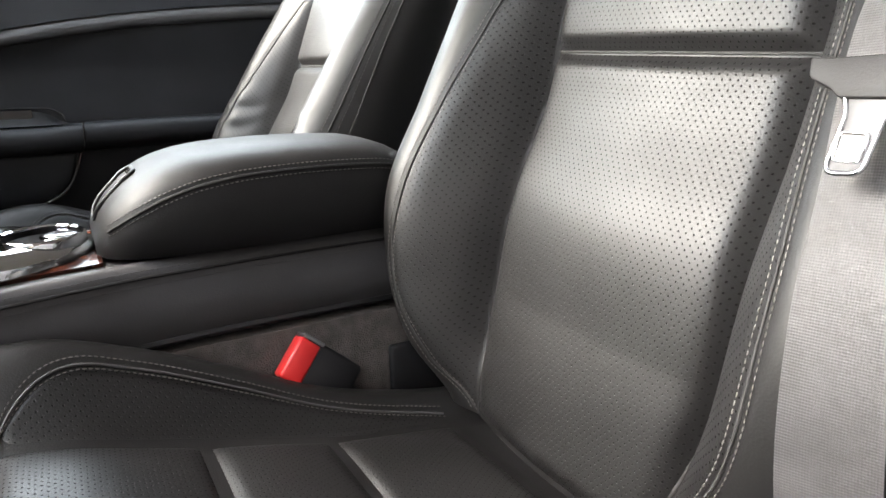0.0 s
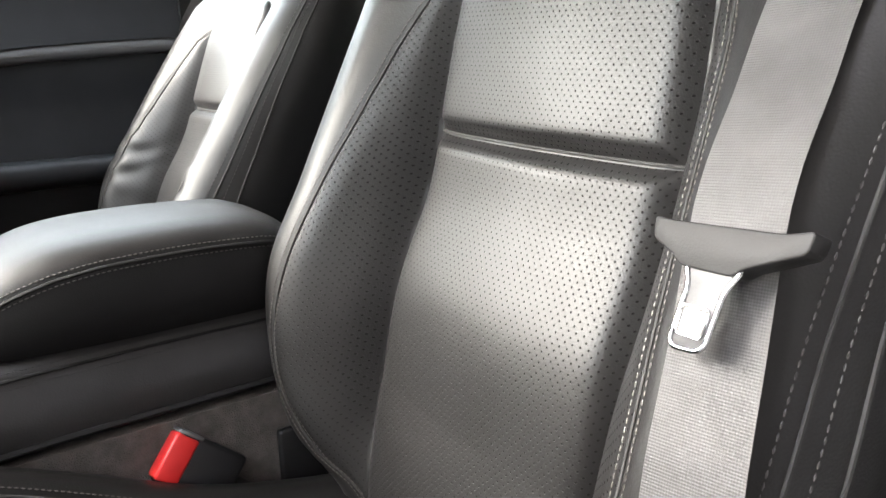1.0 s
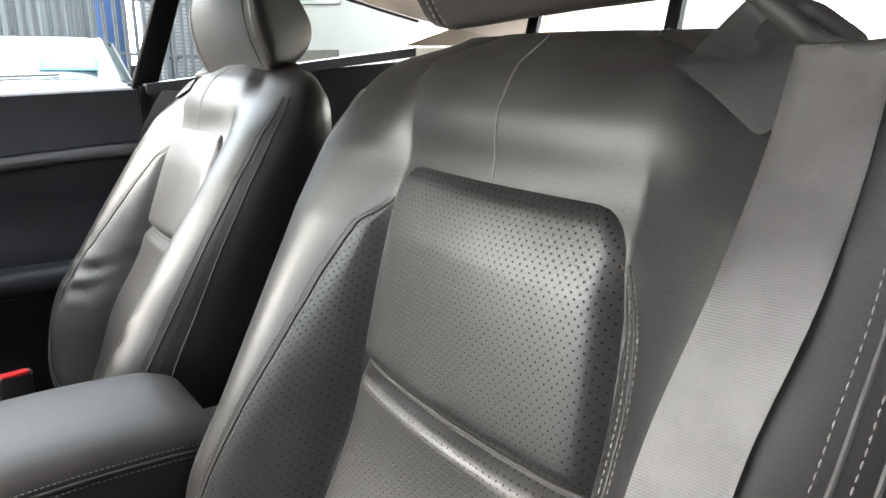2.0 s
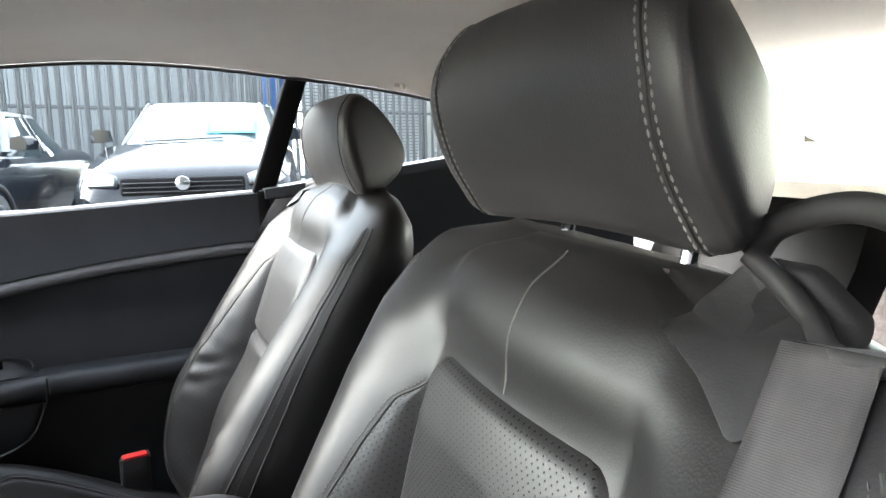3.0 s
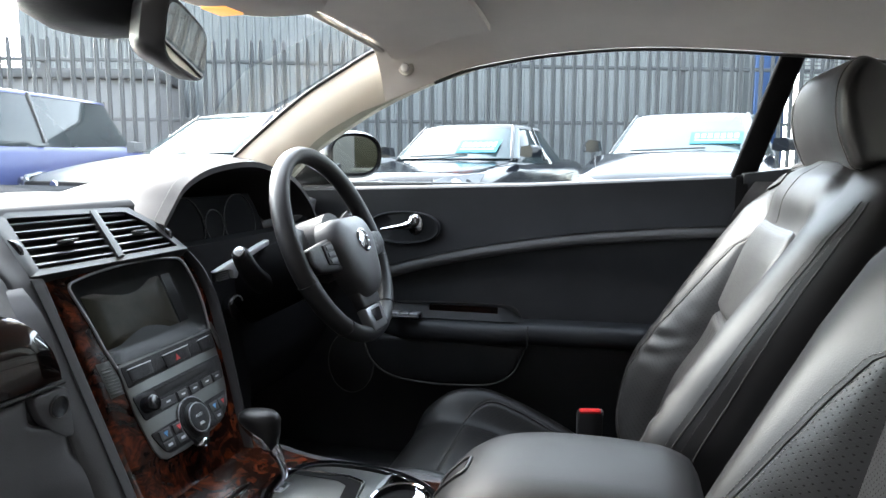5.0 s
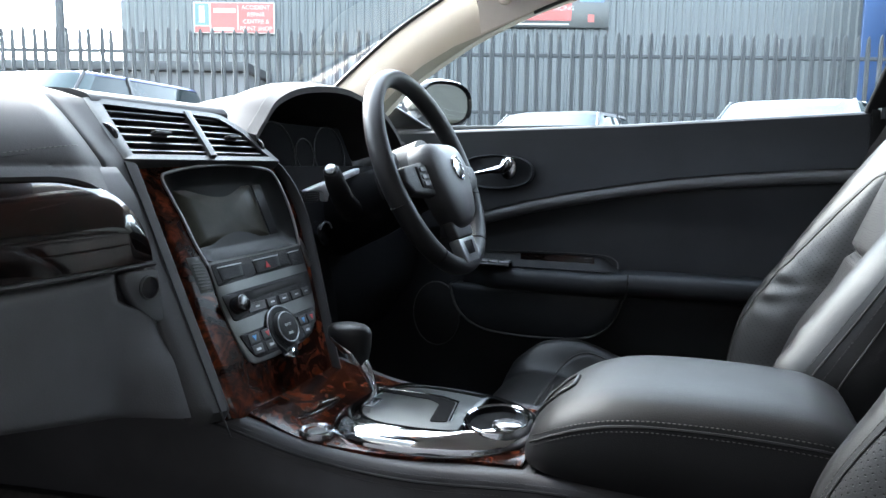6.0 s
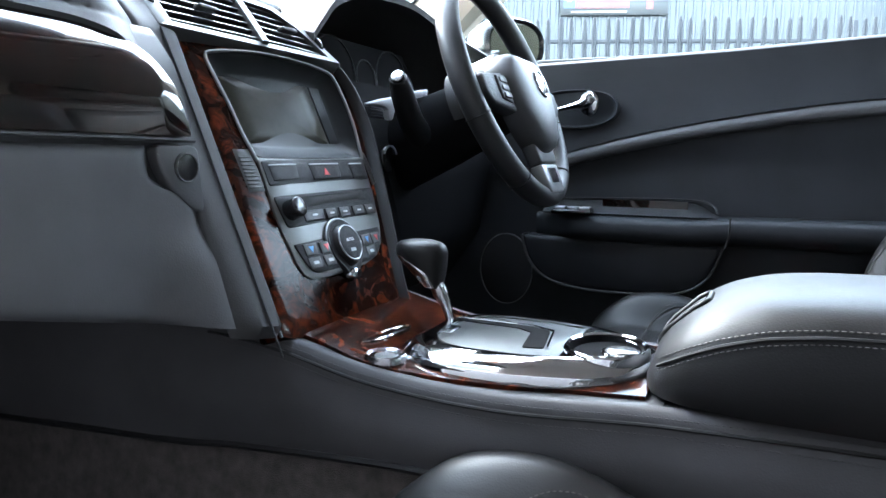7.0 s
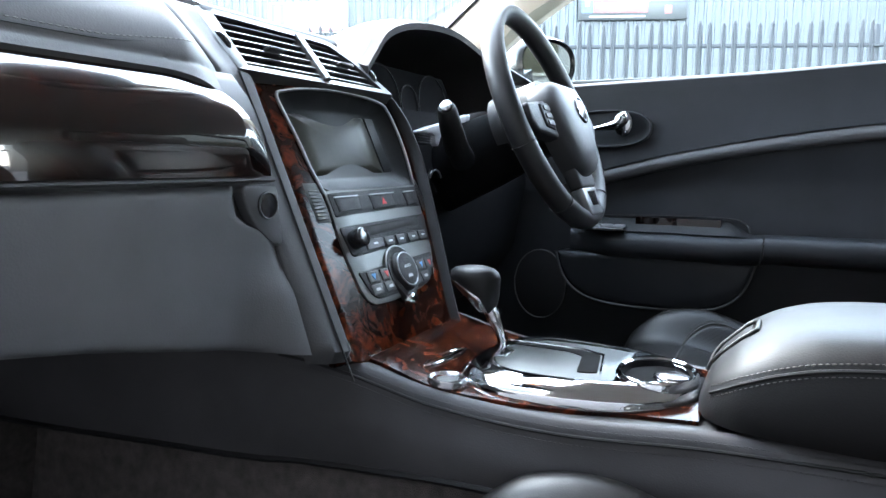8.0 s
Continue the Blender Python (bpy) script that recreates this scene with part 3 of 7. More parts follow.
    part("side_valance", box(-0.50, -0.02, 0.215, 0.245, 0.235, 0.345, 0.01), M_plastic, seat)

    # headrest
    qs = [math.sin(math.pi / 2 * (i / 16 - 1)) for i in range(33)]
    caps = [(0.985, 0.0012), (0.95, 0.0025), (0.86, 0.0045), (0.6, 0.0070), (0.25, 0.0085)]
    rings = [head_ring(-1, *headrest, k, b) for k, b in caps[::-1]] + [head_ring(q, *headrest) for q in qs] + [head_ring(1, *headrest, k, b) for k, b in caps]
    hr = part("headrest", loft(rings), M_hide_soft, seat, "deep wedge-shaped black leather headrest")
    c = sum((Vector(p) for p in head_ring(0, *headrest)), Vector()) / 56
    for sg in (1, -1):
        for kind, q in (("seam", 0.850), ("stitching", 0.822), ("stitching", 0.878)):
            path = [Vector(p) for p in head_ring(sg * q, *headrest)]
            path = [p + (p - Vector((c.x, p.y, c.z))).normalized() * 0.0004 for p in path]
            if kind == "seam":
                part("seam", tube(path, 0.0010, 6, closed=True), M_seam, hr)
            else:
                part("stitching", stitches(path + path[:1], step=0.0062, length=0.0040, r=0.0009), M_thread_pale, hr)
    foot = head_ring(0, *headrest)[54]
    tip = twist @ Vector((0.128, 0, 0.975))
    for sg in (1, -1):
        bx = tip.x + yaw * sg * 0.068
        bz = tip.z + roll_z * sg * 0.068
        part("post", tube([(bx, sg * 0.068, bz - 0.03), (foot[0] + 0.030, sg * 0.068, foot[2] + 0.03)], 0.0062, 12), M_chrome, seat, "chrome headrest post")
        part("post_collar", loft([[(bx + rx * math.cos(a), sg * 0.068 + ry * math.sin(a), bz + z) for a in (2 * math.pi * k / 20 for k in range(20))] for rx, ry, z in ((0.014, 0.021, -0.012), (0.015, 0.022, 0.012), (0.012, 0.019, 0.016))]), M_gloss, seat)
    part("recliner_hinge", box(-0.13, -0.03, -0.235, -0.225, 0.36, 0.44, 0.004), M_plastic, seat)
    part("recliner_hinge", box(-0.13, -0.03, 0.225, 0.235, 0.36, 0.44, 0.004), M_plastic, seat)
    return seat


PY, DY = -0.359, 0.400
TWIST_P = Matrix(((1, -0.019, 0, 0), (0, 1, 0, 0), (0, 0.048, 1, 0), (0, 0, 0, 1)))
TWIST_D = Matrix(((1, -0.0216, 0.1268, -0.0957), (0, 1, 0, 0), (0, 0.0198, 1, 0.0097), (0, 0, 0, 1)))
seat_p = make_seat(yaw=-0.019, roll_z=0.048, headrest=(-0.447, 0.1078, 1.007))
seat_p.matrix_basis = pose(0, PY, 0)
# the driver's backrest leans a little further back and its hide is creased
CREASE = 0.0018
seat_d = make_seat((-0.0386, 0.0097), 0.1268, -0.0216, 0.0198, (-0.274, 0.1418, 0.9909))
seat_d.matrix_basis = pose(0, DY, 0)
CREASE = 0.0
tagged(seat_p, "black perforated leather passenger seat with grey double stitching", "car seat", "front seats")
tagged(seat_d, "black leather driver seat, lightly creased, with perforated panels", "car seat", "front seats")

# ---------------------------------------------------------------- cabin floor and console
floor_ob = part("floor", slab(lambda u, v: (-1.45 + 3.0 * u, -0.70 + 1.40 * v, 0.205 + 0.10 * smooth01((u - 0.42) / 0.1) * (1 if u > 0.42 else 0) + 0.19 * smooth01((0.12 - u) / 0.12)), 60, 20, (0, 0, -0.03)), M_carpet)
tagged(floor_ob, "black carpeted car floor", "floor", kind="structure")
tun = []
for i in range(30):
    x = -1.2 + 1.45 * i / 29
    w = interp(x, [-1.2, -0.7, -0.3, 0.25], [0.15, 0.135, 0.125, 0.12])
    tun.append([(x, -w - 0.03, 0.21), (x, -w, 0.40), (x, -w + 0.01, 0.475), (x, w - 0.01, 0.475), (x, w, 0.40), (x, w + 0.03, 0.21)])
tagged(part("transmission_tunnel", loft(tun), M_carpet), "carpeted transmission tunnel under the console", "tunnel", kind="structure")

console = empty("centre_console", (-0.4, 0, 0.21), "leather-wrapped centre console with burl veneer top", "console")
CY = -0.004


def con_half(x):
    return smooth_table(x, [-1.3, -0.80, -0.72, -0.62, -0.5, -0.37, -0.2, 0.0, 0.2], [0.20, 0.146, 0.136, 0.130, 0.128, 0.106, 0.098, 0.094, 0.092])


def con_top(x):
    return smooth_table(x, [-1.3, -0.80, -0.72, -0.62, -0.5, -0.37, -0.2, 0.0, 0.2], [0.605, 0.595, 0.585, 0.564, 0.558, 0.560, 0.562, 0.560, 0.55])


def con_low(x):
    return interp(x, [-1.10, -0.86, -0.71, -0.575, -0.30, 0.2], [0.458, 0.463, 0.473, 0.480, 0.484, 0.482])


rings = []
for i in range(70):
    x = -1.28 + 1.48 * i / 69
    w, zt, zl = con_half(x), con_top(x), con_low(x)
    half = [(w - 0.020, zt - 0.004), (w - 0.010, zt - 0.0005), (w - 0.004, zt - 0.003), (w, zt - 0.010), (w + 0.003, zt - 0.03), (w + 0.006, (zt + zl) / 2), (w + 0.007, zl + 0.004), (w + 0.003, zl)]
    rings.append([(x, CY + y, z) for y, z in half] + [(x, CY + 0.05, zl - 0.01), (x, CY - 0.05, zl - 0.01)] + [(x, CY - y, z) for y, z in half[::-1]])
con_body = part("console_body", loft(rings), M_console_hide, console, "stitched black leather sides")
for sg in (-1, 1):
    for dz, dy in ((-0.0065, 0.0005), (-0.020, 0.0028)):
        pth = [(x, CY + sg * (con_half(x) + dy), con_top(x) + dz) for x in [-0.78 + 0.95 * i / 90 for i in range(91)]]
        part("stitching", stitches(pth, step=0.0046, length=0.003, r=0.0005), M_thread_dim, con_body)
    pth = [(x, CY + sg * (con_half(x) + 0.0014), con_top(x) - 0.013) for x in [-0.79 + 0.97 * i / 60 for i in range(61)]]
    part("seam", tube(pth, 0.0016, 6), M_seam, con_body)
    pth = [(x, CY + sg * (con_half(x) + 0.006), con_low(x) + 0.002) for x in [-1.26 + 1.43 * i / 60 for i in range(61)]]
    part("lower_edge", tube(pth, 0.004, 6), M_plastic, con_body)


def rim_sheet(u, v):
    x = -0.78 + 0.41 * u
    w = con_half(x) - 0.012
    return (x, CY - w + 2 * w * v, con_top(x) - 0.003 + 0.002 * math.sin(math.pi * v))


part("console_top", slab(rim_sheet, 30, 8, (0, 0, -0.01)), M_softgrey, console, "satin grey rim round the veneer")


def ven_sheet(u, v):
    x = -0.775 + 0.390 * u
    w = con_half(x) - interp(x, [-0.78, -0.62, -0.45, -0.39], [0.020, 0.022, 0.030, 0.026])
    near = con_half(x) - interp(x, [-0.78, -0.68, -0.64, -0.61, -0.57, -0.50, -0.45, -0.39], [0.020, 0.020, 0.013, 0.010, 0.016, 0.024, 0.030, 0.026])
    return (x, CY - near + (w + near) * v, con_top(x) + 0.001 + 0.004 * math.sin(math.pi * v) ** 0.6)


part("veneer_panel", slab(ven_sheet, 40, 20, (0, 0, -0.008)), M_burl, console, "glossy burl walnut panel")


# chrome shifter surround
def surround(k, z, dx=0.0, n=72):
    out = []
    for i in range(n):
        a = 2 * math.pi * i / n
        ca, sa = math.cos(a), math.sin(a)
        hx, hy = 0.122 * k, (0.099 - 0.017 * ca) * (k - 0.14 * (1 - k))
        e = 0.72 if ca < 0 else 0.9
        out.append((-0.507 + dx + math.copysign(abs(ca) ** e, ca) * hx, -0.006 + math.copysign(abs(sa) ** 0.72, sa) * hy, z))
    return out


gate = part("shifter_surround", loft([surround(1.0, 0.556), surround(1.0, 0.564), surround(0.985, 0.5685), surround(0.90, 0.5745), surround(0.80, 0.5785), surround(0.74, 0.5785), surround(0.735, 0.570)]), M_chrome, console, "polished chrome surround of the gear gate")
plate = [(x, y * 0.92 - 0.001, 0.571) for x, y, z in surround(0.735, 0.57) if x < -0.463] + [(-0.463, 0.058, 0.571)]
part("gate_plate", prism(sorted(plate, key=lambda p: math.atan2(p[1], p[0] + 0.53)), (0, 0, 0.006), bev=0.0006), M_gate, gate, "satin metal gate plate")
slot = rounded([(-0.606, 0.022), (-0.604, 0.031), (-0.520, 0.030), (-0.496, 0.020), (-0.484, -0.044), (-0.503, -0.050), (-0.513, 0.008), (-0.530, 0.019)], 0.004, 3)
part("gate_slot", prism([(p.x, p.y, 0.5772) for p in slot], (0, 0, 0.0008)), M_matt, gate)
part("gate_edge", tube([(-0.607, 0.034, 0.5778), (-0.56, 0.035, 0.5780), (-0.518, 0.033, 0.5780), (-0.493, 0.022, 0.5780), (-0.481, -0.042, 0.5780)], 0.0013, 6), M_chrome, gate)
part("shift_indicator", box(-0.607, -0.584, -0.033, -0.002, 0.571, 0.5782, 0.002), M_gloss, gate)

# cup holder
cup_c = (-0.432, -0.016)


def ringpts(c, rx, ry, z, n=40):
    return [(c[0] + rx * math.cos(2 * math.pi * i / n), c[1] + ry * math.sin(2 * math.pi * i / n), z) for i in range(n)]


cupb = loft([ringpts(cup_c, 0.040, 0.049, 0.570), ringpts(cup_c, 0.039, 0.048, 0.5795), ringpts(cup_c, 0.0365, 0.0455, 0.5815), ringpts(cup_c, 0.034, 0.043, 0.580), ringpts(cup_c, 0.033, 0.042, 0.566)], caps=False)
cup = part("cup_holder", cupb, M_chrome, console, "chrome-rimmed cup holder")
part("cup_well", loft([ringpts(cup_c, 0.0335, 0.0425, 0.5785), ringpts(cup_c, 0.031, 0.040, 0.5735), ringpts(cup_c, 0.0, 0.0, 0.5733)], caps=False), M_matt, cup, "dark cup well")
part("power_socket_lid", disc((-0.415, -0.032, 0.5765), 0.0155, 0.012, n=28, bev=0.003), M_steel, cup, "round metal socket lid")
part("socket_ring", tube(ringpts((-0.415, -0.032), 0.0165, 0.0165, 0.580, 28), 0.0018, 6, closed=True), M_chrome, cup)

# coin bowl and oval lid ahead of the gate
CB = (-0.617, -0.104)
coin = part("coin_bowl", loft([ringpts(CB, 0.0200, 0.0185, 0.562), ringpts(CB, 0.0200, 0.0185, 0.5695), ringpts(CB, 0.0185, 0.0170, 0.5712), ringpts(CB, 0.0165, 0.0150, 0.5700), ringpts(CB, 0.0145, 0.0130, 0.5672), ringpts(CB, 0.0, 0.0, 0.5665)], caps=False), M_steel, console, "small round metal bowl")
part("bowl_floor", disc((CB[0], CB[1], 0.5680), 0.0105, 0.0022, n=28, bev=0.0006), M_alu, coin)
lidp = [(-0.646 + 0.0066 * math.cos(a) + 0.004 * math.sin(a), -0.050 + 0.040 * math.sin(a), con_top(-0.644) + 0.0035) for a in (2 * math.pi * i / 40 for i in range(40))]
part("oval_lid", prism(lidp, (0, 0, 0.002), bev=0.0006), M_burl_dark, console)
part("oval_lid_rim", tube([(x, y, z + 0.002) for x, y, z in lidp], 0.0013, 6, closed=True), M_chrome, console)

# gear lever
lever = empty("gear_lever", (-0.61, 0.024, 0.578), "chrome gear lever with a black leather knob", "gear lever")
part("lever_stem", tube(catmull([(-0.609, 0.024, 0.572), (-0.614, 0.024, 0.590), (-0.622, 0.023, 0.607), (-0.632, 0.022, 0.628), (-0.638, 0.021, 0.645)], 14), [0.0042, 0.0044, 0.005, 0.0056, 0.0064, 0.0072, 0.008, 0.0086, 0.009, 0.0094, 0.0096, 0.0096, 0.0096, 0.009], 14), M_chrome, lever, "chrome stem")
part("lever_collar", tube([(-0.620, 0.023, 0.603), (-0.6235, 0.0228, 0.610)], 0.0088, 16), M_steel, lever)
KN = [(0.611, 0.010, 0.0105, -0.629), (0.616, 0.013, 0.013, -0.631), (0.624, 0.018, 0.0165, -0.634), (0.633, 0.0235, 0.019, -0.638), (0.642, 0.028, 0.0205, -0.642), (0.650, 0.0305, 0.021, -0.644), (0.656, 0.029, 0.0195, -0.645), (0.660, 0.024, 0.0155, -0.645), (0.6625, 0.014, 0.009, -0.644), (0.663, 0.004, 0.003, -0.644)]


def knob_at(z, a, grow=0.0):
    rx, ry, cx = (interp(z, [k[0] for k in KN], [k[i] for k in KN]) for i in (1, 2, 3))
    return (cx + (rx + grow) * math.cos(a), 0.022 + (ry + grow) * math.sin(a), z)


knob = part("knob", loft([[knob_at(k[0], 2 * math.pi * q / 28) for q in range(28)] for k in KN]), M_hide, lever, "black leather knob")
for sg in (-1, 1):
    def trim_pt(u, v):
        z = 0.612 + 0.034 * v
        a0, a1 = radians(interp(v, [0, 0.5, 1], [125, 140, 172])), radians(interp(v, [0, 0.5, 1], [62, 78, 128]))
        return knob_at(z, sg * (a0 + (a1 - a0) * u), 0.0012 * math.sin(math.pi * u) ** 0.4)
    part("knob_trim", grid(trim_pt, 10, 12), M_chrome, knob, "chrome knob trim")

# armrest box
arm = empty("armrest_box", (-0.23, CY, 0.558), "padded black leather armrest lid on the console", "armrest")


ARM_X = [-0.388, -0.382, -0.372, -0.355, -0.330, -0.300, -0.260, -0.190, -0.117, -0.085, -0.075]
ARM_SEAM = [0.574, 0.584, 0.592, 0.603, 0.615, 0.6245, 0.6305, 0.6325, 0.6295, 0.622, 0.612]
ARM_TOP = [0.578, 0.597, 0.611, 0.627, 0.641, 0.6500, 0.6545, 0.6560, 0.6530, 0.642, 0.625]
ARM_HALF = [0.060, 0.078, 0.090, 0.101, 0.108, 0.1115, 0.1130, 0.1120, 0.1090, 0.102, 0.090]


def arm_ring(x):
    zs, zt, w = (smooth_table(x, ARM_X, t) for t in (ARM_SEAM, ARM_TOP, ARM_HALF))
    zb = 0.5625
    out = []
    for a, b in ((0.955, 0.0), (0.985, 0.12), (1.005, 0.40), (1.0, 0.70), (0.975, 0.92)):
        out.append((x, CY + a * w, zb + b * (zs - zb)))
    for a, b in ((0.962, 0.0), (0.935, 0.22), (0.86, 0.52), (0.72, 0.77), (0.5, 0.92), (0.25, 0.985)):
        out.append((x, CY + a * w, zs + b * (zt - zs)))
    return out + [(x, CY, zt)] + [(p[0], 2 * CY - p[1], p[2]) for p in out[::-1]]


ax = [-0.388 + 0.313 * (i / 44) ** 1.25 for i in range(45)]
arm_b = part("armrest_lid", loft([arm_ring(x) for x in ax]), M_arm, arm)
for sg in (0, -1):
    line = [Vector(arm_ring(x)[5 if sg == 0 else -6]) for x in ax[3:]]
    s2 = 1 if sg == 0 else -1
    part("seam", tube([p + Vector((0, s2 * 0.0006, 0)) for p in line], 0.0016, 6), M_seam, arm_b)
    part("stitching", stitches([p + Vector((0, -s2 * 0.002, 0.0050)) for p in line], step=0.0046, length=0.003, r=0.0006), M_thread, arm_b)
    part("stitching", stitches([p + Vector((0, s2 * 0.0022, -0.0042)) for p in line], step=0.0046, length=0.003, r=0.0006), M_thread, arm_b)


def arm_crest(x, y):
    ring = arm_ring(x)
    return interp(y, [p[1] for p in ring[::-1]], [p[2] for p in ring[::-1]])


latch = [(-0.3845 + 0.040 * t, CY - 0.030 + 0.050 * q) for t, q in rounded([(0, 0.1), (1.0, 0.0), (1.0, 1.0), (0, 0.9)], 0.25, 5)]
lat3 = [Vector((x, y, arm_crest(x, y))) for x, y in latch]
part("latch_recess", prism([p + Vector((-0.0005, 0, 0.0006)) for p in lat3], (0.003, 0, -0.003)), M_gloss, arm, "gloss black lid catch")
part("latch_rim", tube([p + Vector((-0.0005, 0, 0.001)) for p in lat3], 0.0024, 8, closed=True), M_hide, arm)
part("armrest_tail", box(-0.085, 0.16, CY - 0.088, CY + 0.088, 0.52, 0.585, 0.012), M_hide_soft, arm)

# buckles between seats and tunnel


def make_buckle(low=-0.002):
    b = empty("belt_buckle", (0, 0, 0))
    ax1 = Vector((-0.76, 0.06, 0.64)).normalized()
    wx = Vector((0.62, 0.22, 0.75))
    wx = (wx - ax1 * wx.dot(ax1)).normalized()
    wy = ax1.cross(wx)
    m = Matrix((wx, wy, ax1)).transposed().to_4x4()
    body = part("buckle_body", box(-0.026, 0.026, -0.011, 0.011, -0.055, 0.018, 0.005, m=m), M_belt_buckle, b)
    part("release_button", box(-0.022, 0.022, -0.0125, 0.0085, low, 0.022, 0.003, m=m), M_red, b, "red release button")
    part("button_frame", box(0.0225, 0.0262, -0.0122, 0.009, low - 0.002, 0.0205, 0.001, m=m), M_silver, b)
    for k in range(3):
        part("grip_rib", box(-0.018 + 0.012 * k, -0.012 + 0.012 * k, 0.010, 0.0125, -0.05, -0.036, 0.001, m=m), M_softgrey, b)
    part("stalk", tube([m @ Vector((0, 0, -0.05)), m @ Vector((0, 0, -0.09)), Vector((0.085, -0.01, -0.12))], 0.011, 10, squash=0.5), M_rubber, b)
    return b


buck = make_buckle()
buck_d = make_buckle(0.0145)
buck_d.matrix_basis = pose(-0.226, 0.612, 0.474, 0, 50, 0)
buck.matrix_basis = pose(-0.222, -0.130, 0.440, 0, 0, 0)
tagged(buck, "black belt buckle with a red button beside the seat", "belt buckle", "belt buckles")
tagged(buck_d, "black belt buckle with a red button beside the driver seat", "belt buckle", "belt buckles")

# ---------------------------------------------------------------- dashboard
dash = empty("dashboard", (-0.85, 0, 0.6), "black leather dashboard with burl veneer and centre stack", "dashboard")
SN = Vector((1, 0, 0.44)).normalized()
SYC = -0.010


def S(y, z, h=0.0):
    """A place on the centre stack's sloping face."""
    return Vector((-0.812 - 0.44 * (z - 0.85) - 0.35 * (y - SYC) ** 2, y, z)) + SN * h


# top pad, from the rear lip to the windscreen
PA = [(-0.786, 0.856), (-0.790, 0.872), (-0.806, 0.896), (-0.838, 0.922), (-0.888, 0.942), (-1.0, 0.953), (-1.2, 0.945), (-1.40, 0.93)]
PB = [(-0.880, 0.934), (-0.886, 0.941), (-0.897, 0.945), (-0.92, 0.949), (-0.96, 0.951), (-1.05, 0.952), (-1.2, 0.945), (-1.40, 0.93)]
PAC, PBC = catmull(PA, 36), catmull(PB, 36)
PA_Z, PA_X = [p[1] for p in PAC[:22]], [p[0] for p in PAC[:22]]


def face_x(z):
    return smooth_table(z, [0.46, 0.56, 0.64, 0.70, 0.76, 0.80, 0.83, 0.858, 0.872], [-0.80, -0.762, -0.748, -0.746, -0.750, -0.758, -0.770, -0.792, -0.81])


def bottom_z(y):
    """The dashboard's lower edge on the passenger side."""
    return interp(y, [-0.72, -0.60, -0.40, -0.30, -0.218, -0.14], [0.70, 0.685, 0.648, 0.624, 0.606, 0.592])


def fillet_top(y):
    """The arc over the veneer, which drops to the floor of the dash beside the stack."""
    if y < -0.30:
        return 0.852
    t = min(1.0, (y + 0.30) / 0.098)
    return 0.770 + 0.082 * math.sqrt(max(0.0, 1 - t ** 2.4))


CHEEK_Y0, CHEEK_Y1 = -0.204, -0.148


def roll_x(y, z):
    """Depth of the leather over the fillet and beside the stack."""
    xp = interp(z, PA_Z, PA_X) if z >= 0.862 else face_x(z) + 0.010
    xs = S(SYC, min(z, 0.865)).x - max(0.0, z - 0.865) * 1.02
    m = (y - CHEEK_Y0) / (CHEEK_Y1 - CHEEK_Y0)
    if m > 0:
        xs += 0.011 * math.sqrt(max(0.0, 1 - (2 * min(1.0, m) - 1) ** 4)) - 0.004
    k = smooth01((y + 0.262) / 0.085)
    return xp * (1 - k) + xs * k


def roll_top(y, i):
    """The same leather carried on over the top to the windscreen; i counts from 0 to 1."""
    k = smooth01((y + 0.262) / 0.085)
    a = PAC[21] * (1 - k) + np.array((roll_x(y, 0.936), 0.936)) * k
    p = catmull([tuple(a), (-0.93 - 0.01 * k, 0.948), (-1.0, 0.953), (-1.2, 0.945), (-1.40, 0.93)], 25)[round(i * 24)]
    return (p[0] + 0.05 * (y / 0.72) ** 2 * i, y, p[1])


def roll(u, v):
    y = -0.72 + 0.572 * (u if u < 0.4 else 0.4 + (u - 0.4)) if u < 0.35 else interp(u, [0.35, 0.45, 0.80, 1.0], [-0.5198, -0.34, -0.200, -0.148])
    if v <= 0.6:
        z0 = fillet_top(y) if y < CHEEK_Y0 + 0.002 else bottom_z(y) + 0.004
        z1 = PAC[21][1] * (1 - smooth01((y + 0.262) / 0.085)) + 0.936 * smooth01((y + 0.262) / 0.085)
        z = z0 + (z1 - z0) * v / 0.6
        return (roll_x(y, z), y, z)
    return roll_top(y, (v - 0.6) / 0.4)


pad_ob = part("passenger_pad", slab(roll, 110, 60, (-0.006, 0, -0.012)), M_pad, dash, "stitched charcoal leather over the passenger fascia")
st = [Vector((roll_x(y, z) + 0.0014, y, z)) for y, z in [(-0.70 + 0.46 * i / 60, 0.871 + 0.010 * smooth01((i - 45) / 15)) for i in range(61)]]
part("seam", tube([p + Vector((-0.0012, 0, -0.0035)) for p in st], 0.0016, 6), M_seam, pad_ob)
part("stitching", stitches(st, step=0.006, length=0.004, r=0.0007), M_thread, pad_ob)
ln = [Vector((roll_x(-0.170, z) + 0.0012, -0.170 - 0.004 * smooth01((z - 0.8) / 0.1), z)) for z in [0.575 + 0.29 * i / 60 for i in range(61)]]
part("seam", tube(ln, 0.0011, 6), M_seam, pad_ob)


def dash_top(u, v):
    y = -0.149 + 0.869 * u
    a = PBC[round(v * 35)]
    k = smooth01((y - 0.09) / 0.04) * smooth01((0.68 - y) / 0.03) * (1 - v)
    return (a[0] + 0.05 * (y / 0.72) ** 2 * v - 0.10 * k, y, a[1] - 0.03 * smooth01((y - 0.10) / 0.06) - 0.08 * k)


part("top_pad", slab(dash_top, 80, 35, (-0.004, 0, -0.02)), M_pad, dash, "charcoal dash top pad")

# passenger side: veneer fillet, glovebox


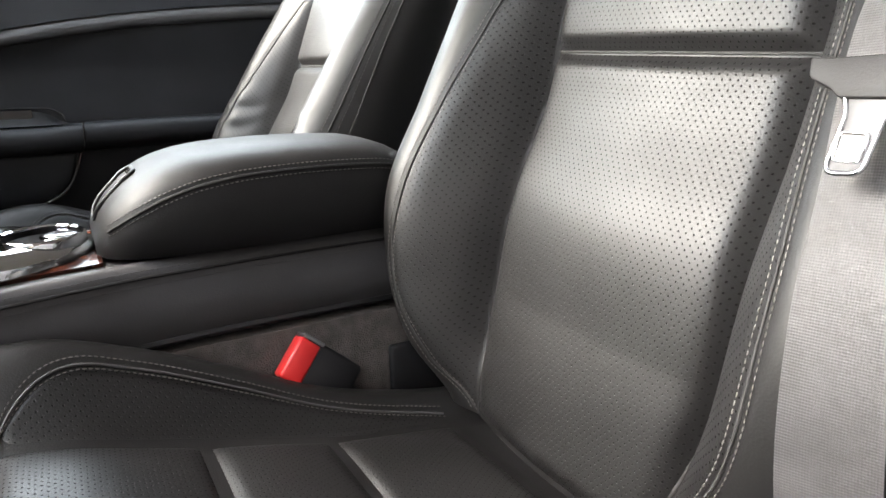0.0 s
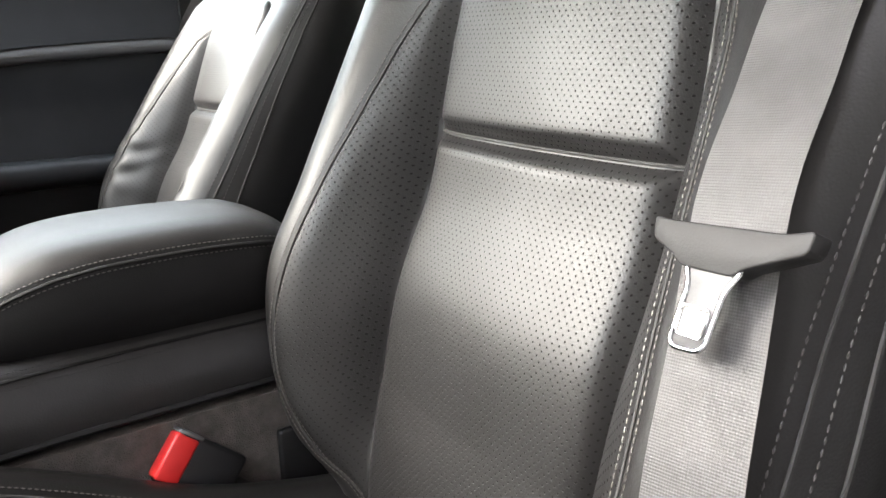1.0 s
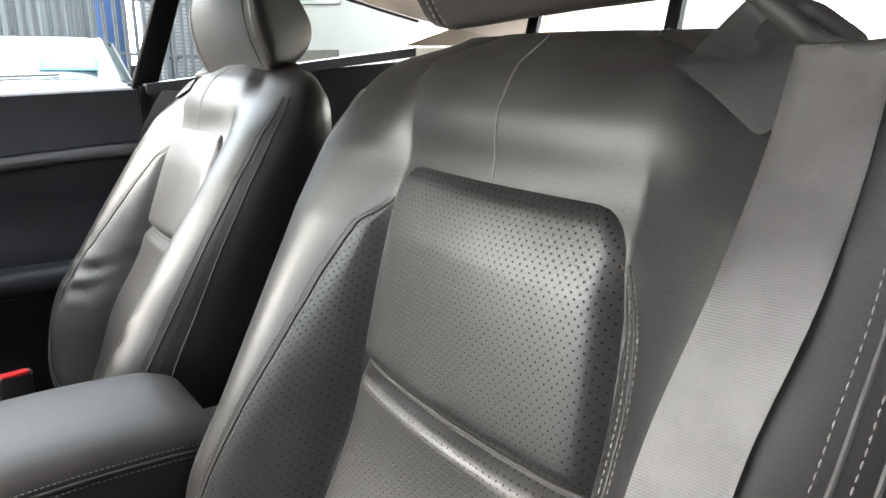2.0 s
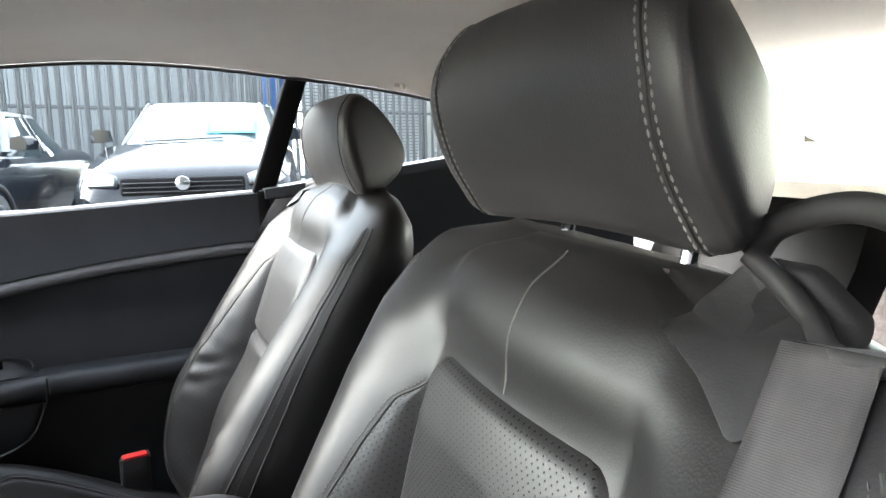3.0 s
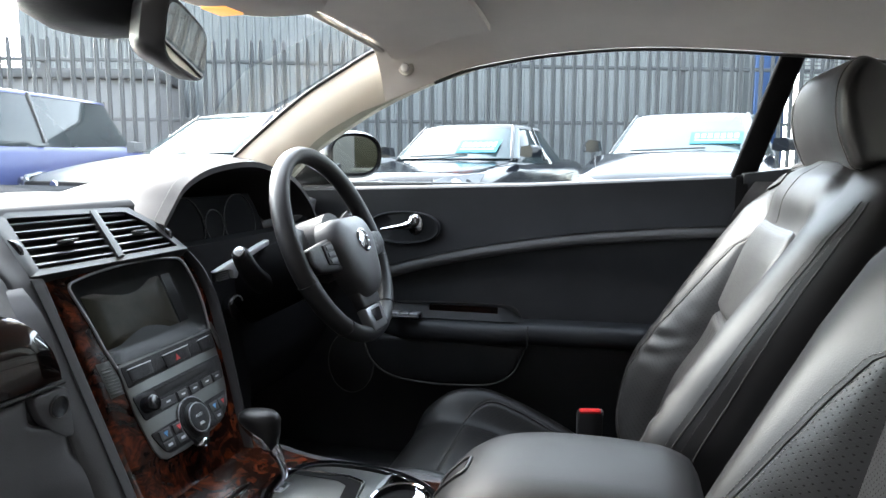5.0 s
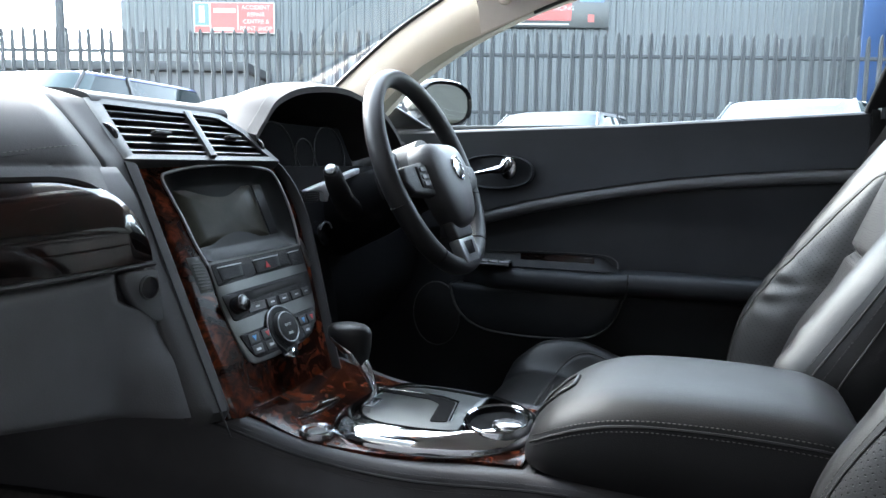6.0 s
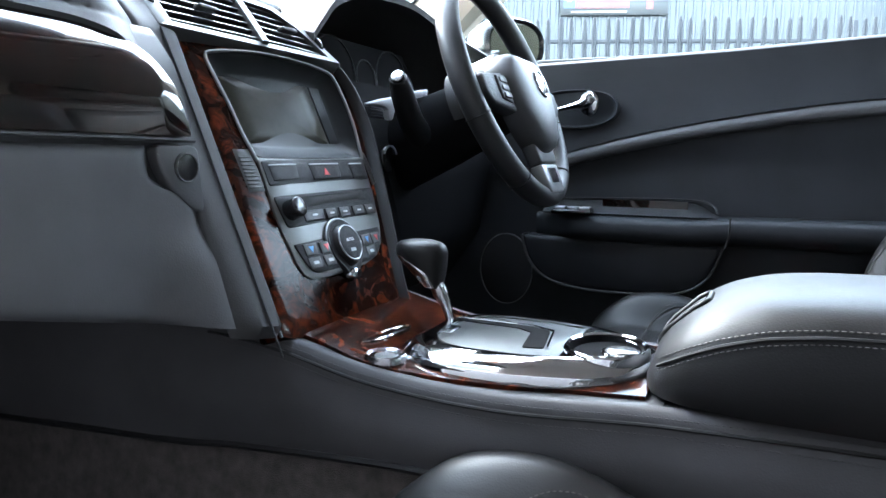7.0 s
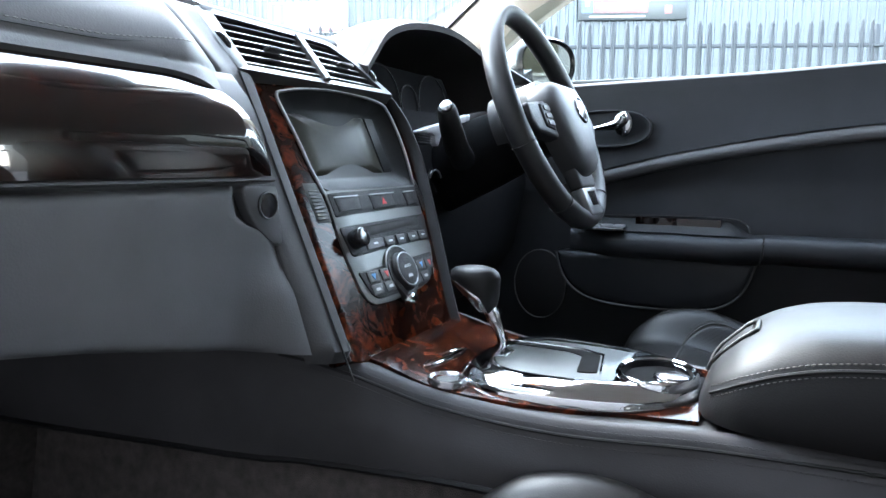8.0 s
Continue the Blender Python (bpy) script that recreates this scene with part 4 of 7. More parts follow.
def fascia(u, v):
    y = -0.72 + 0.530 * u
    z0 = bottom_z(y) + 0.004
    z = z0 + (0.860 - z0) * v
    return (face_x(z) - 0.010, y, z)


part("lower_fascia", slab(fascia, 24, 30, (-0.05, 0, 0)), M_dash, dash)
part("under_panel", slab(lambda u, v: (-0.795 - 0.30 * v, -0.72 + 0.57 * u, bottom_z(-0.72 + 0.57 * u) + 0.006), 8, 8, (0, 0, 0.01)), M_carpet, dash)


def lid(u, v):
    z = bottom_z(-0.70 + 0.49 * u) + (0.7575 - bottom_z(-0.70 + 0.49 * u)) * v
    y = -0.70 + (0.452 + 0.047 * smooth01((0.735 - z) / 0.028)) * u
    e = min(1.0, min((1 - v) * 0.17, v * 0.17, (1 - u) * 0.48) / 0.012)
    k = smooth01((y + 0.262) / 0.060) * smooth01((0.716 - z) / 0.06)
    return ((face_x(z) - 0.003 + 0.006 * math.sqrt(max(0.0, 1 - (1 - e) ** 2))) * (1 - k) + (roll_x(-0.2, z) + 0.001) * k, y, z)


part("glovebox_lid", slab(lid, 60, 36, (-0.010, 0, 0)), M_dash, dash, "grained black glovebox lid")
tri = [(-0.244, 0.7585), (-0.198, 0.7585), (-0.196, 0.700), (-0.212, 0.706), (-0.232, 0.724), (-0.242, 0.742)]
part("lock_plate", prism([(face_x(z) + 0.004, y, z) for y, z in rounded(tri, 0.008, 3)], (-0.012, 0, 0), bev=0.002), M_dash, dash, "small black panel with the glovebox button")
lk = disc((face_x(0.74) + 0.003, -0.214, 0.740), 0.0125, 0.005, "x", 28, 0.001)
lock = part("glovebox_button", lk, M_gloss, dash)
part("button_ring", tube([(face_x(0.74) + 0.0055, -0.214 + 0.0118 * math.cos(a), 0.740 + 0.0118 * math.sin(a)) for a in (2 * math.pi * i / 28 for i in range(28))], 0.0009, 6, closed=True), M_alu, lock)


def ven_face(u, v):
    y = interp(u, [0, 0.4, 1.0], [-0.72, -0.32, -0.2025])
    z = 0.766 + (fillet_top(y) + 0.002 - 0.766) * v
    return (face_x(z) + 0.002 + 0.006 * math.sin(math.pi * min(1.0, v * 0.9)) * min(1.0, (-0.2 - y) / 0.03), y, z)


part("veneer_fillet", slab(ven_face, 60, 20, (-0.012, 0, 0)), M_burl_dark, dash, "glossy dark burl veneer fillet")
part("lower_groove", tube([(face_x(0.7625) + 0.002, -0.72 + 0.52 * i / 30, 0.7625) for i in range(31)], 0.0022, 6), M_seam, dash)

# narrow leather cheek on the driver side of the stack, bowed outwards at the screen's height
def bow(z):
    return smooth_table(z, [0.575, 0.603, 0.642, 0.70, 0.732, 0.787, 0.8265, 0.845, 0.872, 0.940], [0.088, 0.093, 0.107, 0.126, 0.137, 0.151, 0.150, 0.143, 0.122, 0.082])


rr = []
for i in range(44):
    z = 0.575 + 0.362 * i / 43
    xs = S(SYC, min(z, 0.865)).x - max(0.0, z - 0.865) * 1.02
    xf = xs - 0.06
    yy = lambda d: bow(z) - 0.0185 + d * 0.30
    rr.append([(xf, yy(0.062), z), (xs - 0.030, yy(0.060), z), (xs - 0.012, yy(0.056), z), (xs - 0.001, yy(0.047), z), (xs + 0.006, yy(0.033), z), (xs + 0.007, yy(0.020), z), (xs + 0.003, yy(0.008), z), (xs - 0.006, yy(0.001), z), (xf, yy(0.0), z)])
part("stack_cheek", loft(rr), M_plastic, dash, "dark moulded edge of the stack")

# centre stack
stack = empty("centre_stack", (-0.76, SYC, 0.6), "centre stack with touch screen, radio and climate controls in burl veneer", "control panel")
ven = [Vector((-0.143, 0.580)), Vector((-0.147, 0.868))] + [Vector((bow(z) - 0.019, z)) for z in [0.872 - 0.292 * i / 24 for i in range(25)]]


def plate_on(outline, h0, h1, bev=0.001):
    """A plate on the stack's face between two heights above it; the outline in (y, z)."""
    bm = bmesh.new()
    n = len(outline)
    b0, b1 = [S(y, z, h0) for y, z in outline], [S(y, z, h1) for y, z in outline]
    c = sum((Vector(o) for o in outline), Vector((0, 0))) / n
    inn = [c + (Vector(o) - c) * (1 - bev * 2 / max(0.01, (Vector(o) - c).length)) for o in outline]
    rings = [b0, [S(y, z, h1 - bev) for y, z in outline], [S(y, z, h1) for y, z in inn]]
    for k in (0.66, 0.33):
        rings.append([S(*(c + (i - c) * k), h1) for i in inn])
    return loft(rings, bm)


part("edge_strip", tube([S(y, z, 0.0005) for y, z in [(-0.1475, 0.585 + 0.280 * i / 24) for i in range(25)]], 0.0016, 6), M_alu, stack, "thin satin alloy edge")

def polar(outline, c, n=96):
    """An outline sampled at even angles round a point inside it."""
    out = []
    for i in range(n):
        a = 2 * math.pi * (i + 0.5) / n
        d = Vector((math.cos(a), math.sin(a)))
        best = 0.0
        for p, q in zip(outline, list(outline[1:]) + [outline[0]]):
            e, f = Vector(q) - Vector(p), Vector(p) - c
            den = d.x * e.y - d.y * e.x
            if abs(den) > 1e-9:
                t, u = (f.x * e.y - f.y * e.x) / den, (f.x * d.y - f.y * d.x) / den
                if -1e-6 <= u <= 1 + 1e-6:
                    best = max(best, t)
        out.append(c + d * best)
    return out


SC = Vector((-0.006, 0.752))
bez_top = [(-0.0975, 0.745), (-0.104, 0.771), (-0.1075, 0.798), (-0.1125, 0.8215), (-0.1165, 0.842), (-0.1145, 0.849), (-0.108, 0.852), (-0.076, 0.8575), (-0.024, 0.8615), (0.034, 0.8615), (0.085, 0.857), (0.101, 0.8535), (0.109, 0.846), (0.1135, 0.8325), (0.1165, 0.808), (0.113, 0.779), (0.104, 0.7485)]
bez_low = [(0.101, 0.735), (0.094, 0.700), (0.083, 0.668), (0.070, 0.648), (0.050, 0.636), (0.020, 0.630), (-0.045, 0.6265), (-0.080, 0.6275), (-0.0905, 0.633), (-0.0955, 0.645), (-0.0995, 0.674), (-0.1005, 0.694), (-0.0985, 0.725)]
bez_o, ven_o = polar(bez_top + bez_low, SC), polar(ven, SC)
part("veneer_surround", loft([[S(p.x, p.y, -0.03) for p in ven_o], [S(p.x, p.y, -0.001) for p in ven_o]] + [[S(*(o.lerp(i, k)), 0.0) for o, i in zip(ven_o, bez_o)] for k in (0.03, 0.35, 0.7, 1.0)] + [[S(p.x, p.y, -0.010) for p in bez_o]], caps=False), M_burl, stack, "glossy burl walnut surround")
# ribbed alloy wings beside the switch rows
for y0, y1 in ((-0.126, -0.101), (0.104, 0.118)):
    part("alloy_wing", plate_on([(y0 + 0.002, 0.757), (y1 - 0.002, 0.757), (y1 + 0.002, 0.737), (y1 + 0.001, 0.716), (y0 + 0.004, 0.716)], 0.0, 0.0009), M_alu, stack, "ribbed satin alloy inlay")
    for k in range(9):
        z = 0.7195 + 0.0036 * k
        part("rib", box(-0.0006, 0.0006, y0 + 0.005, y1 - 0.001, -0.0007, 0.0007, 0.0002, 1, m=Matrix.Translation(S((y0 + y1) / 2, z, 0.0011) - Vector((0, (y0 + y1) / 2, 0)))), M_alu, stack)
part("bezel", plate_on([(-0.0972, 0.7475), (0.1032, 0.7495)] + bez_low, -0.006, 0.003), M_bezel, stack, "satin alloy bezel")
part("bezel_rim", tube([S(y, z, 0.0012) for y, z in catmull(bez_top, 60)], 0.0019, 8), M_silver, stack, "thin bright rim round the screen")
# the screen lies back in its housing, over a sloping shelf
rec = polar([(-0.0975, 0.748), (0.1035, 0.750)] + bez_top[:0:-1], Vector((0, 0.803)), 72)
back = polar([tuple(p) for p in rounded([(-0.098, 0.8385), (0.088, 0.8425), (0.090, 0.770), (-0.090, 0.766)], 0.006, 4)], Vector((0, 0.803)), 72)
scr = part("screen_recess", loft([[S(p.x, p.y, 0.001) for p in rec], [S(*(p.lerp(q, 0.06)), -0.0015) for p, q in zip(rec, back)], [S(*(p.lerp(q, 0.8)), -0.012) for p, q in zip(rec, back)], [S(p.x, p.y, -0.0145) for p in back], [S(*(p.lerp(Vector((0, 0.803)), 0.97)), -0.0145) for p in back]], caps=False), M_screenbox, stack, "black screen housing")
part("screen", plate_on([tuple(p) for p in rounded([(-0.092, 0.8365), (0.060, 0.840), (0.062, 0.772), (-0.086, 0.769)], 0.003, 3)], -0.016, -0.0138, 0.0003), M_screen, scr, "switched-off touch screen")
part("screen_side", plate_on([(0.064, 0.840), (0.086, 0.8405), (0.087, 0.773), (0.066, 0.772)], -0.016, -0.0140, 0.0003), M_screenbox, scr)
row = part("switch_panel", plate_on([tuple(p) for p in rounded([(-0.0955, 0.7445), (0.1005, 0.7465), (0.0955, 0.7225), (-0.0955, 0.7195)], 0.003, 3)], 0.0, 0.0042, 0.0006), M_plastic, stack)
for y0, y1, tilt in ((-0.0885, -0.046, 0.0), (-0.023, 0.034, 0.0006), (0.058, 0.089, 0.001)):
    part("switch", plate_on([(y0, 0.7395 + tilt), (y1, 0.740 + tilt), (y1 - 0.002, 0.7255), (y0 + 0.001, 0.724)], 0.0035, 0.0052, 0.0008), M_plastic, row)
    part("switch_line", plate_on([(y0, 0.7402 + tilt), (y1, 0.7408 + tilt), (y1, 0.7396 + tilt), (y0, 0.739 + tilt)], 0.004, 0.0056, 0.0001), M_mark, row)
part("hazard_mark", plate_on([(-0.0015, 0.7285), (0.0085, 0.7285), (0.0035, 0.7360)], 0.0048, 0.0058, 0.0002), M_mark_red, row, "red warning triangle")
radio = part("radio_panel", plate_on([tuple(p) for p in rounded([(-0.097, 0.709), (0.094, 0.712), (0.083, 0.682), (-0.092, 0.678)], 0.005, 3)], 0.0, 0.0052, 0.0006), M_plastic, stack, "black radio panel")
part("disc_slot", plate_on([(-0.060, 0.7065), (0.066, 0.709), (0.066, 0.699), (-0.058, 0.696)], 0.004, 0.0058, 0.0004), M_seam, radio)
part("volume_knob", disc((0, 0, 0.010), 0.0105, 0.020, "z", 26, 0.002, m=Matrix.Translation(S(-0.082, 0.694)) @ SN.to_track_quat("Z", "Y").to_matrix().to_4x4()), M_gloss, radio, "round volume knob")
for y0, y1 in ((-0.064, -0.030), (-0.026, -0.006), (0.000, 0.020), (0.028, 0.052), (0.056, 0.076)):
    part("radio_key", plate_on([(y0, 0.6925), (y1, 0.6925), (y1 - 0.001, 0.6825), (y0, 0.682)], 0.0048, 0.0068, 0.0006), M_softgrey, radio)
    part("key_mark", plate_on([((y0 + y1) / 2 - 0.004, 0.6866), ((y0 + y1) / 2 + 0.004, 0.6866), ((y0 + y1) / 2 + 0.004, 0.6884), ((y0 + y1) / 2 - 0.004, 0.6884)], 0.0064, 0.0071, 0.0001), M_mark, radio)
clim = part("climate_panel", plate_on([tuple(p) for p in rounded([(-0.093, 0.662), (0.074, 0.666), (0.060, 0.642), (0.034, 0.632), (-0.080, 0.632)], [0.004, 0.004, 0.01, 0.01, 0.012], 4)], 0.0, 0.005, 0.0006), M_plastic, stack, "black climate panel")
for y, mt in ((-0.072, M_mark_blue), (-0.047, M_mark_red), (0.034, M_mark_blue), (0.056, M_mark_red)):
    part("climate_key", plate_on([(y - 0.010, 0.660), (y + 0.010, 0.6605), (y + 0.009, 0.649), (y - 0.010, 0.6485)], 0.0045, 0.0065, 0.0006), M_softgrey, clim)
    part("key_mark", plate_on([(y - 0.004, 0.6575), (y + 0.004, 0.6575), (y, 0.651)], 0.006, 0.0069, 0.0001), mt, clim)
for y in (-0.072, -0.047, 0.036):
    part("climate_key", plate_on([(y - 0.010, 0.6465), (y + 0.010, 0.647), (y + 0.009, 0.6365), (y - 0.009, 0.636)], 0.0045, 0.0062, 0.0006), M_softgrey, clim)
    part("key_mark", plate_on([(y - 0.004, 0.640), (y + 0.004, 0.640), (y + 0.004, 0.643), (y - 0.004, 0.643)], 0.006, 0.0066, 0.0001), M_mark, clim)
SUP = Vector((-0.44, 0, 1)).normalized()


def D(dy, dv, h):
    """A place over the climate dial's middle: across, up the face and off it."""
    return S(SYC, 0.6535) + Vector((0, dy - 0.003, 0)) + SUP * dv + SN * h


circ = [(math.cos(2 * math.pi * q / 40), math.sin(2 * math.pi * q / 40)) for q in range(40)]
key = [(0.030 * math.cos(a), 0.030 * math.sin(a)) for a in (radians(-52 + 284 * q / 44) for q in range(45))] + [(-0.0125, -0.033), (-0.009, -0.0365), (0.002, -0.0365), (0.009, -0.033)]
dial = part("climate_dial", loft([[D(k * y, k * v, h) for y, v in key] for k, h in ((1.0, 0.0), (1.0, 0.005), (0.96, 0.0075), (0.76, 0.0070))] + [[D(r * c, 0.001 + r * q, h) for c, q in [(y / 0.032, v / 0.032) for y, v in key]] for r, h in ((0.0225, 0.0068), (0.0215, 0.0125), (0.0195, 0.0140), (0.010, 0.0142))]), M_plastic, stack, "large round climate dial")
part("dial_rim", tube([D(1.01 * y, 1.01 * v, 0.0055) for y, v in key[4:41]], 0.0010, 6), M_silver, dial, "thin chrome dial rim")
part("dial_ring", tube([D(0.0195 * c, 0.0195 * q, 0.0136) for c, q in circ], 0.0009, 6, closed=True), M_silver, dial)
word_m = Matrix.Translation(D(0, 0.003, 0.0143)) @ Matrix(((0, SUP.x, SN.x, 0), (1, SUP.y, SN.y, 0), (0, SUP.z, SN.z, 0), (0, 0, 0, 1)))
words("dial_label", "AUTO", 0.0050, word_m, M_mark, dial, 0.0002)
part("dial_mark", prism([D(y, v, 0.0142) for y, v in ((-0.005, -0.010), (0.005, -0.010), (0.004, -0.0065), (-0.004, -0.0065))], SN * 0.0003), M_mark, dial)
part("dial_tab", loft([[D(-0.003 + k * 0.0115 * c, -0.0335 + k * 0.0065 * q, h) for c, q in circ] for k, h in ((1.0, 0.003), (1.0, 0.008), (0.8, 0.0105), (0.3, 0.0112))]), M_chrome, dial, "chrome dial tab")
VN = Vector((1, 0, 1)).normalized()


def VP(y, t, h=0.0):
    """A place on the vent face: t 0 at its lower, 1 at its upper edge."""
    z = 0.8695 + 0.062 * t
    return Vector((-0.8155 - (z - 0.874) * 1.05 - 0.35 * (y + 0.01) ** 2, y, z)) + VN * h


vents = empty("centre_vents", (-0.84, SYC, 0.87), "pair of black slatted air vents in a satin alloy frame", "air vent")
vo = rounded([(-0.172, -0.07), (0.118, -0.07), (0.098, 0.62), (0.066, 1.0), (-0.155, 1.08)], [0.01, 0.01, 0.05, 0.03, 0.02], 5)
VC = Vector((-0.022, 0.52))
vi = [(VC.x + (y - VC.x) * 0.865, VC.y + (t - VC.y) * 0.80) for y, t in vo]
part("vent_backing", loft([[VP(y, t, h) for y, t in vo] for h in (-0.034, -0.026)]), M_seam, vents)
part("vent_duct", loft([[VP(y, t, h) for y, t in vi] for h in (-0.028, -0.002)], caps=False), M_plastic, vents)
part("vent_frame", loft([[VP(y, t, h) for y, t in o] for o, h in ((vo, -0.024), (vo, 0.001), ([(VC.x + (y - VC.x) * 0.985, VC.y + (t - VC.y) * 0.97) for y, t in vo], 0.0035), (vi, 0.0025), (vi, -0.012))], caps=False), M_alu, vents, "satin alloy vent frame")
part("vent_divider", loft([[VP(y + d, t, h) for d, h in ((-0.0065, -0.014), (-0.0060, 0.003), (0.0, 0.0045), (0.0060, 0.003), (0.0065, -0.014))] for y, t in ((-0.025, 0.05), (-0.014, 0.5), (-0.003, 0.98))]), M_alu, vents, "satin alloy divider")
blade = Vector((1, 0, 0.22)).normalized()
side = Vector((-0.22, 0, 1)).normalized()
for k in range(6):
    t = 0.17 + 0.145 * k
    for ya, yb in ((-0.150 + 0.006 * t, -0.028 + 0.022 * t), (-0.016 + 0.022 * t, 0.100 - 0.042 * t ** 2)):
        m = 8
        rg = []
        for i in range(m + 1):
            p = VP(ya + (yb - ya) * i / m, t, -0.004)
            rg.append([p - blade * 0.016 - side * 0.0008, p + blade * 0.001 - side * 0.0021, p + blade * 0.0034, p + blade * 0.001 + side * 0.0021, p - blade * 0.016 + side * 0.0008])
        part("slat", loft(rg), M_softgrey, vents)
for yc in (-0.085, 0.048):
    part("slat_knob", box(-0.004, 0.006, -0.013, 0.013, -0.002, 0.002, 0.001, m=Matrix.Translation(VP(yc, 0.46, 0.002)) @ Matrix.Rotation(radians(-15), 4, "Y")), M_softgrey, vents)
for yc, t in ((-0.157, 0.45), (0.101, 0.35)):
    part("thumb_wheel", disc((0, 0, 0), 0.016, 0.006, "y", 28, 0.001, m=Matrix.Translation(VP(yc, t, -0.007))), M_gloss, vents)

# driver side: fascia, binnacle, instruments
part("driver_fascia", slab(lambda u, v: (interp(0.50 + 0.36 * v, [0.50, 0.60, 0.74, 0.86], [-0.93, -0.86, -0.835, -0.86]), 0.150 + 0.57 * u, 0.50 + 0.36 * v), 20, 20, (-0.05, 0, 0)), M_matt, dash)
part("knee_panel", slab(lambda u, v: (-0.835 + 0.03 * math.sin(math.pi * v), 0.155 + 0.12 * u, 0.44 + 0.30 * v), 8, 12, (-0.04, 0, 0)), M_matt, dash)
trim = catmull([(0.176, 0.824), (0.214, 0.832), (0.266, 0.841), (0.310, 0.851), (0.350, 0.858)], 14)
trim_low = catmull([(0.350, 0.848), (0.300, 0.838), (0.262, 0.828), (0.246, 0.818), (0.238, 0.804), (0.228, 0.808), (0.222, 0.821), (0.176, 0.8215)], 18)
part("fascia_trim", prism([(-0.812, y, z) for y, z in list(trim) + list(trim_low)], (0.010, 0, 0), bev=0.0012), M_trimpale, dash, "glossy fascia trim, sky reflection painted in its pale colour")
part("side_grille", box(-0.812, -0.805, 0.177, 0.218, 0.805, 0.8205, 0.002), M_seam, dash)
for k in range(4):
    part("grille_bar", box(-0.806, -0.8025, 0.179, 0.216, 0.8068 + 0.0036 * k, 0.8083 + 0.0036 * k, 0.0004, 1), M_softgrey, dash)
bin_lip = catmull([(0.095, 0.905), (0.125, 0.930), (0.165, 0.962), (0.23, 0.985), (0.31, 0.997), (0.39, 1.000), (0.46, 0.990), (0.54, 0.968), (0.60, 0.925), (0.625, 0.885)], 48)


def hood(u, v):
    y, z = bin_lip[round(u * 47)]
    yc = 0.36
    x = -0.835 - 0.015 * math.sin(math.pi * u) + (-0.36) * v
    return (x, yc + (y - yc) * (1 - 0.12 * v), z - 0.055 * v * v + 0.010 * math.sin(math.pi * min(1, v * 3)))


part("binnacle_hood", slab(hood, 47, 16, (0, 0, -0.010)), M_pad, dash, "leather-covered instrument hood")
part("stitching", stitches([Vector(hood(i / 47, 0.05)) + Vector((0, 0, 0.0015)) for i in range(48)], step=0.006, length=0.004, r=0.0006), M_thread, dash)
clus = empty("instrument_cluster", (-0.90, 0.36, 0.84), "dark instrument cluster with round dials under its hood", "instruments")
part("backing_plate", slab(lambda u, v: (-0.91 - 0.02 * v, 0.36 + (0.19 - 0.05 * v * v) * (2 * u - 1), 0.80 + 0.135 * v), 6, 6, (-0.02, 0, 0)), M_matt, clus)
for yc, r in ((0.27, 0.056), (0.45, 0.056), (0.36, 0.030)):
    part("dial_ring", tube([(-0.9085 - 0.148 * (0.88 + r * math.sin(a) - 0.80), yc + r * math.cos(a), 0.880 + r * math.sin(a)) for a in (2 * math.pi * q / 40 for q in range(40))], 0.0012, 6, closed=True), M_plastic, clus, "dim dial ring")

# steering wheel
WC0 = Vector((-0.672, 0.362, 0.853))
wz = Vector((0.92, 0.0, 0.39)).normalized()
wm = Matrix.Translation(WC0) @ Matrix(((0, -wz.z, wz.x, 0), (1, 0, 0, 0), (0, wz.x, wz.z, 0), (0, 0, 0, 1)))
wheel = empty("steering_wheel", WC0, "black leather three-spoke steering wheel with alloy lower spoke", "steering wheel")
W = lambda x, y, z=0.0: wm @ Vector((x, y, z))
R = 0.172
part("rim", tube([W(R * math.cos(a), R * math.sin(a), 0) for a in (2 * math.pi * q / 96 for q in range(96))], 0.0150, 16, closed=True, squash=1.15, up=wz), M_hide_soft, wheel, "leather rim")
for a0 in (-0.30, math.pi + 0.30, -0.95, math.pi + 0.95):
    part("rim_seam", tube([W((R + 0.0158 * math.cos(q)) * math.cos(a0), (R + 0.0158 * math.cos(q)) * math.sin(a0), 0.018 * math.sin(q)) for q in (2 * math.pi * k / 20 for k in range(20))], 0.0009, 5, closed=True), M_seam, wheel)
hubo = rounded([(-0.090, 0.024), (-0.066, 0.062), (0.066, 0.062), (0.090, 0.024), (0.060, -0.055), (0.030, -0.088), (-0.030, -0.088), (-0.060, -0.055)], 0.022, 5)
hub_r = []
for k, h in ((1.0, 0.0), (1.0, 0.022), (0.96, 0.033), (0.85, 0.041), (0.6, 0.047), (0.25, 0.0495)):
    hub_r.append([W(p.x * k, p.y * k - 0.022, h) for p in hubo])
hub = part("airbag_cover", loft(hub_r), M_softgrey, wheel, "dark airbag cover")
part("hub_base", tube([W(0, 0, -0.075), W(0, 0, 0.004)], [0.062, 0.058], 24), M_plastic, wheel)
part("badge_ring", tube([W(0.020 * math.cos(a), -0.012 + 0.020 * math.sin(a), 0.0505) for a in (2 * math.pi * q / 32 for q in range(32))], 0.0022, 6, closed=True), M_chrome, hub)
part("badge", loft([[W(r * math.cos(a), -0.012 + r * math.sin(a), h) for a in (2 * math.pi * q / 28 for q in range(28))] for r, h in ((0.019, 0.047), (0.0185, 0.0505), (0.010, 0.0535))]), M_steel, hub, "round metal badge")
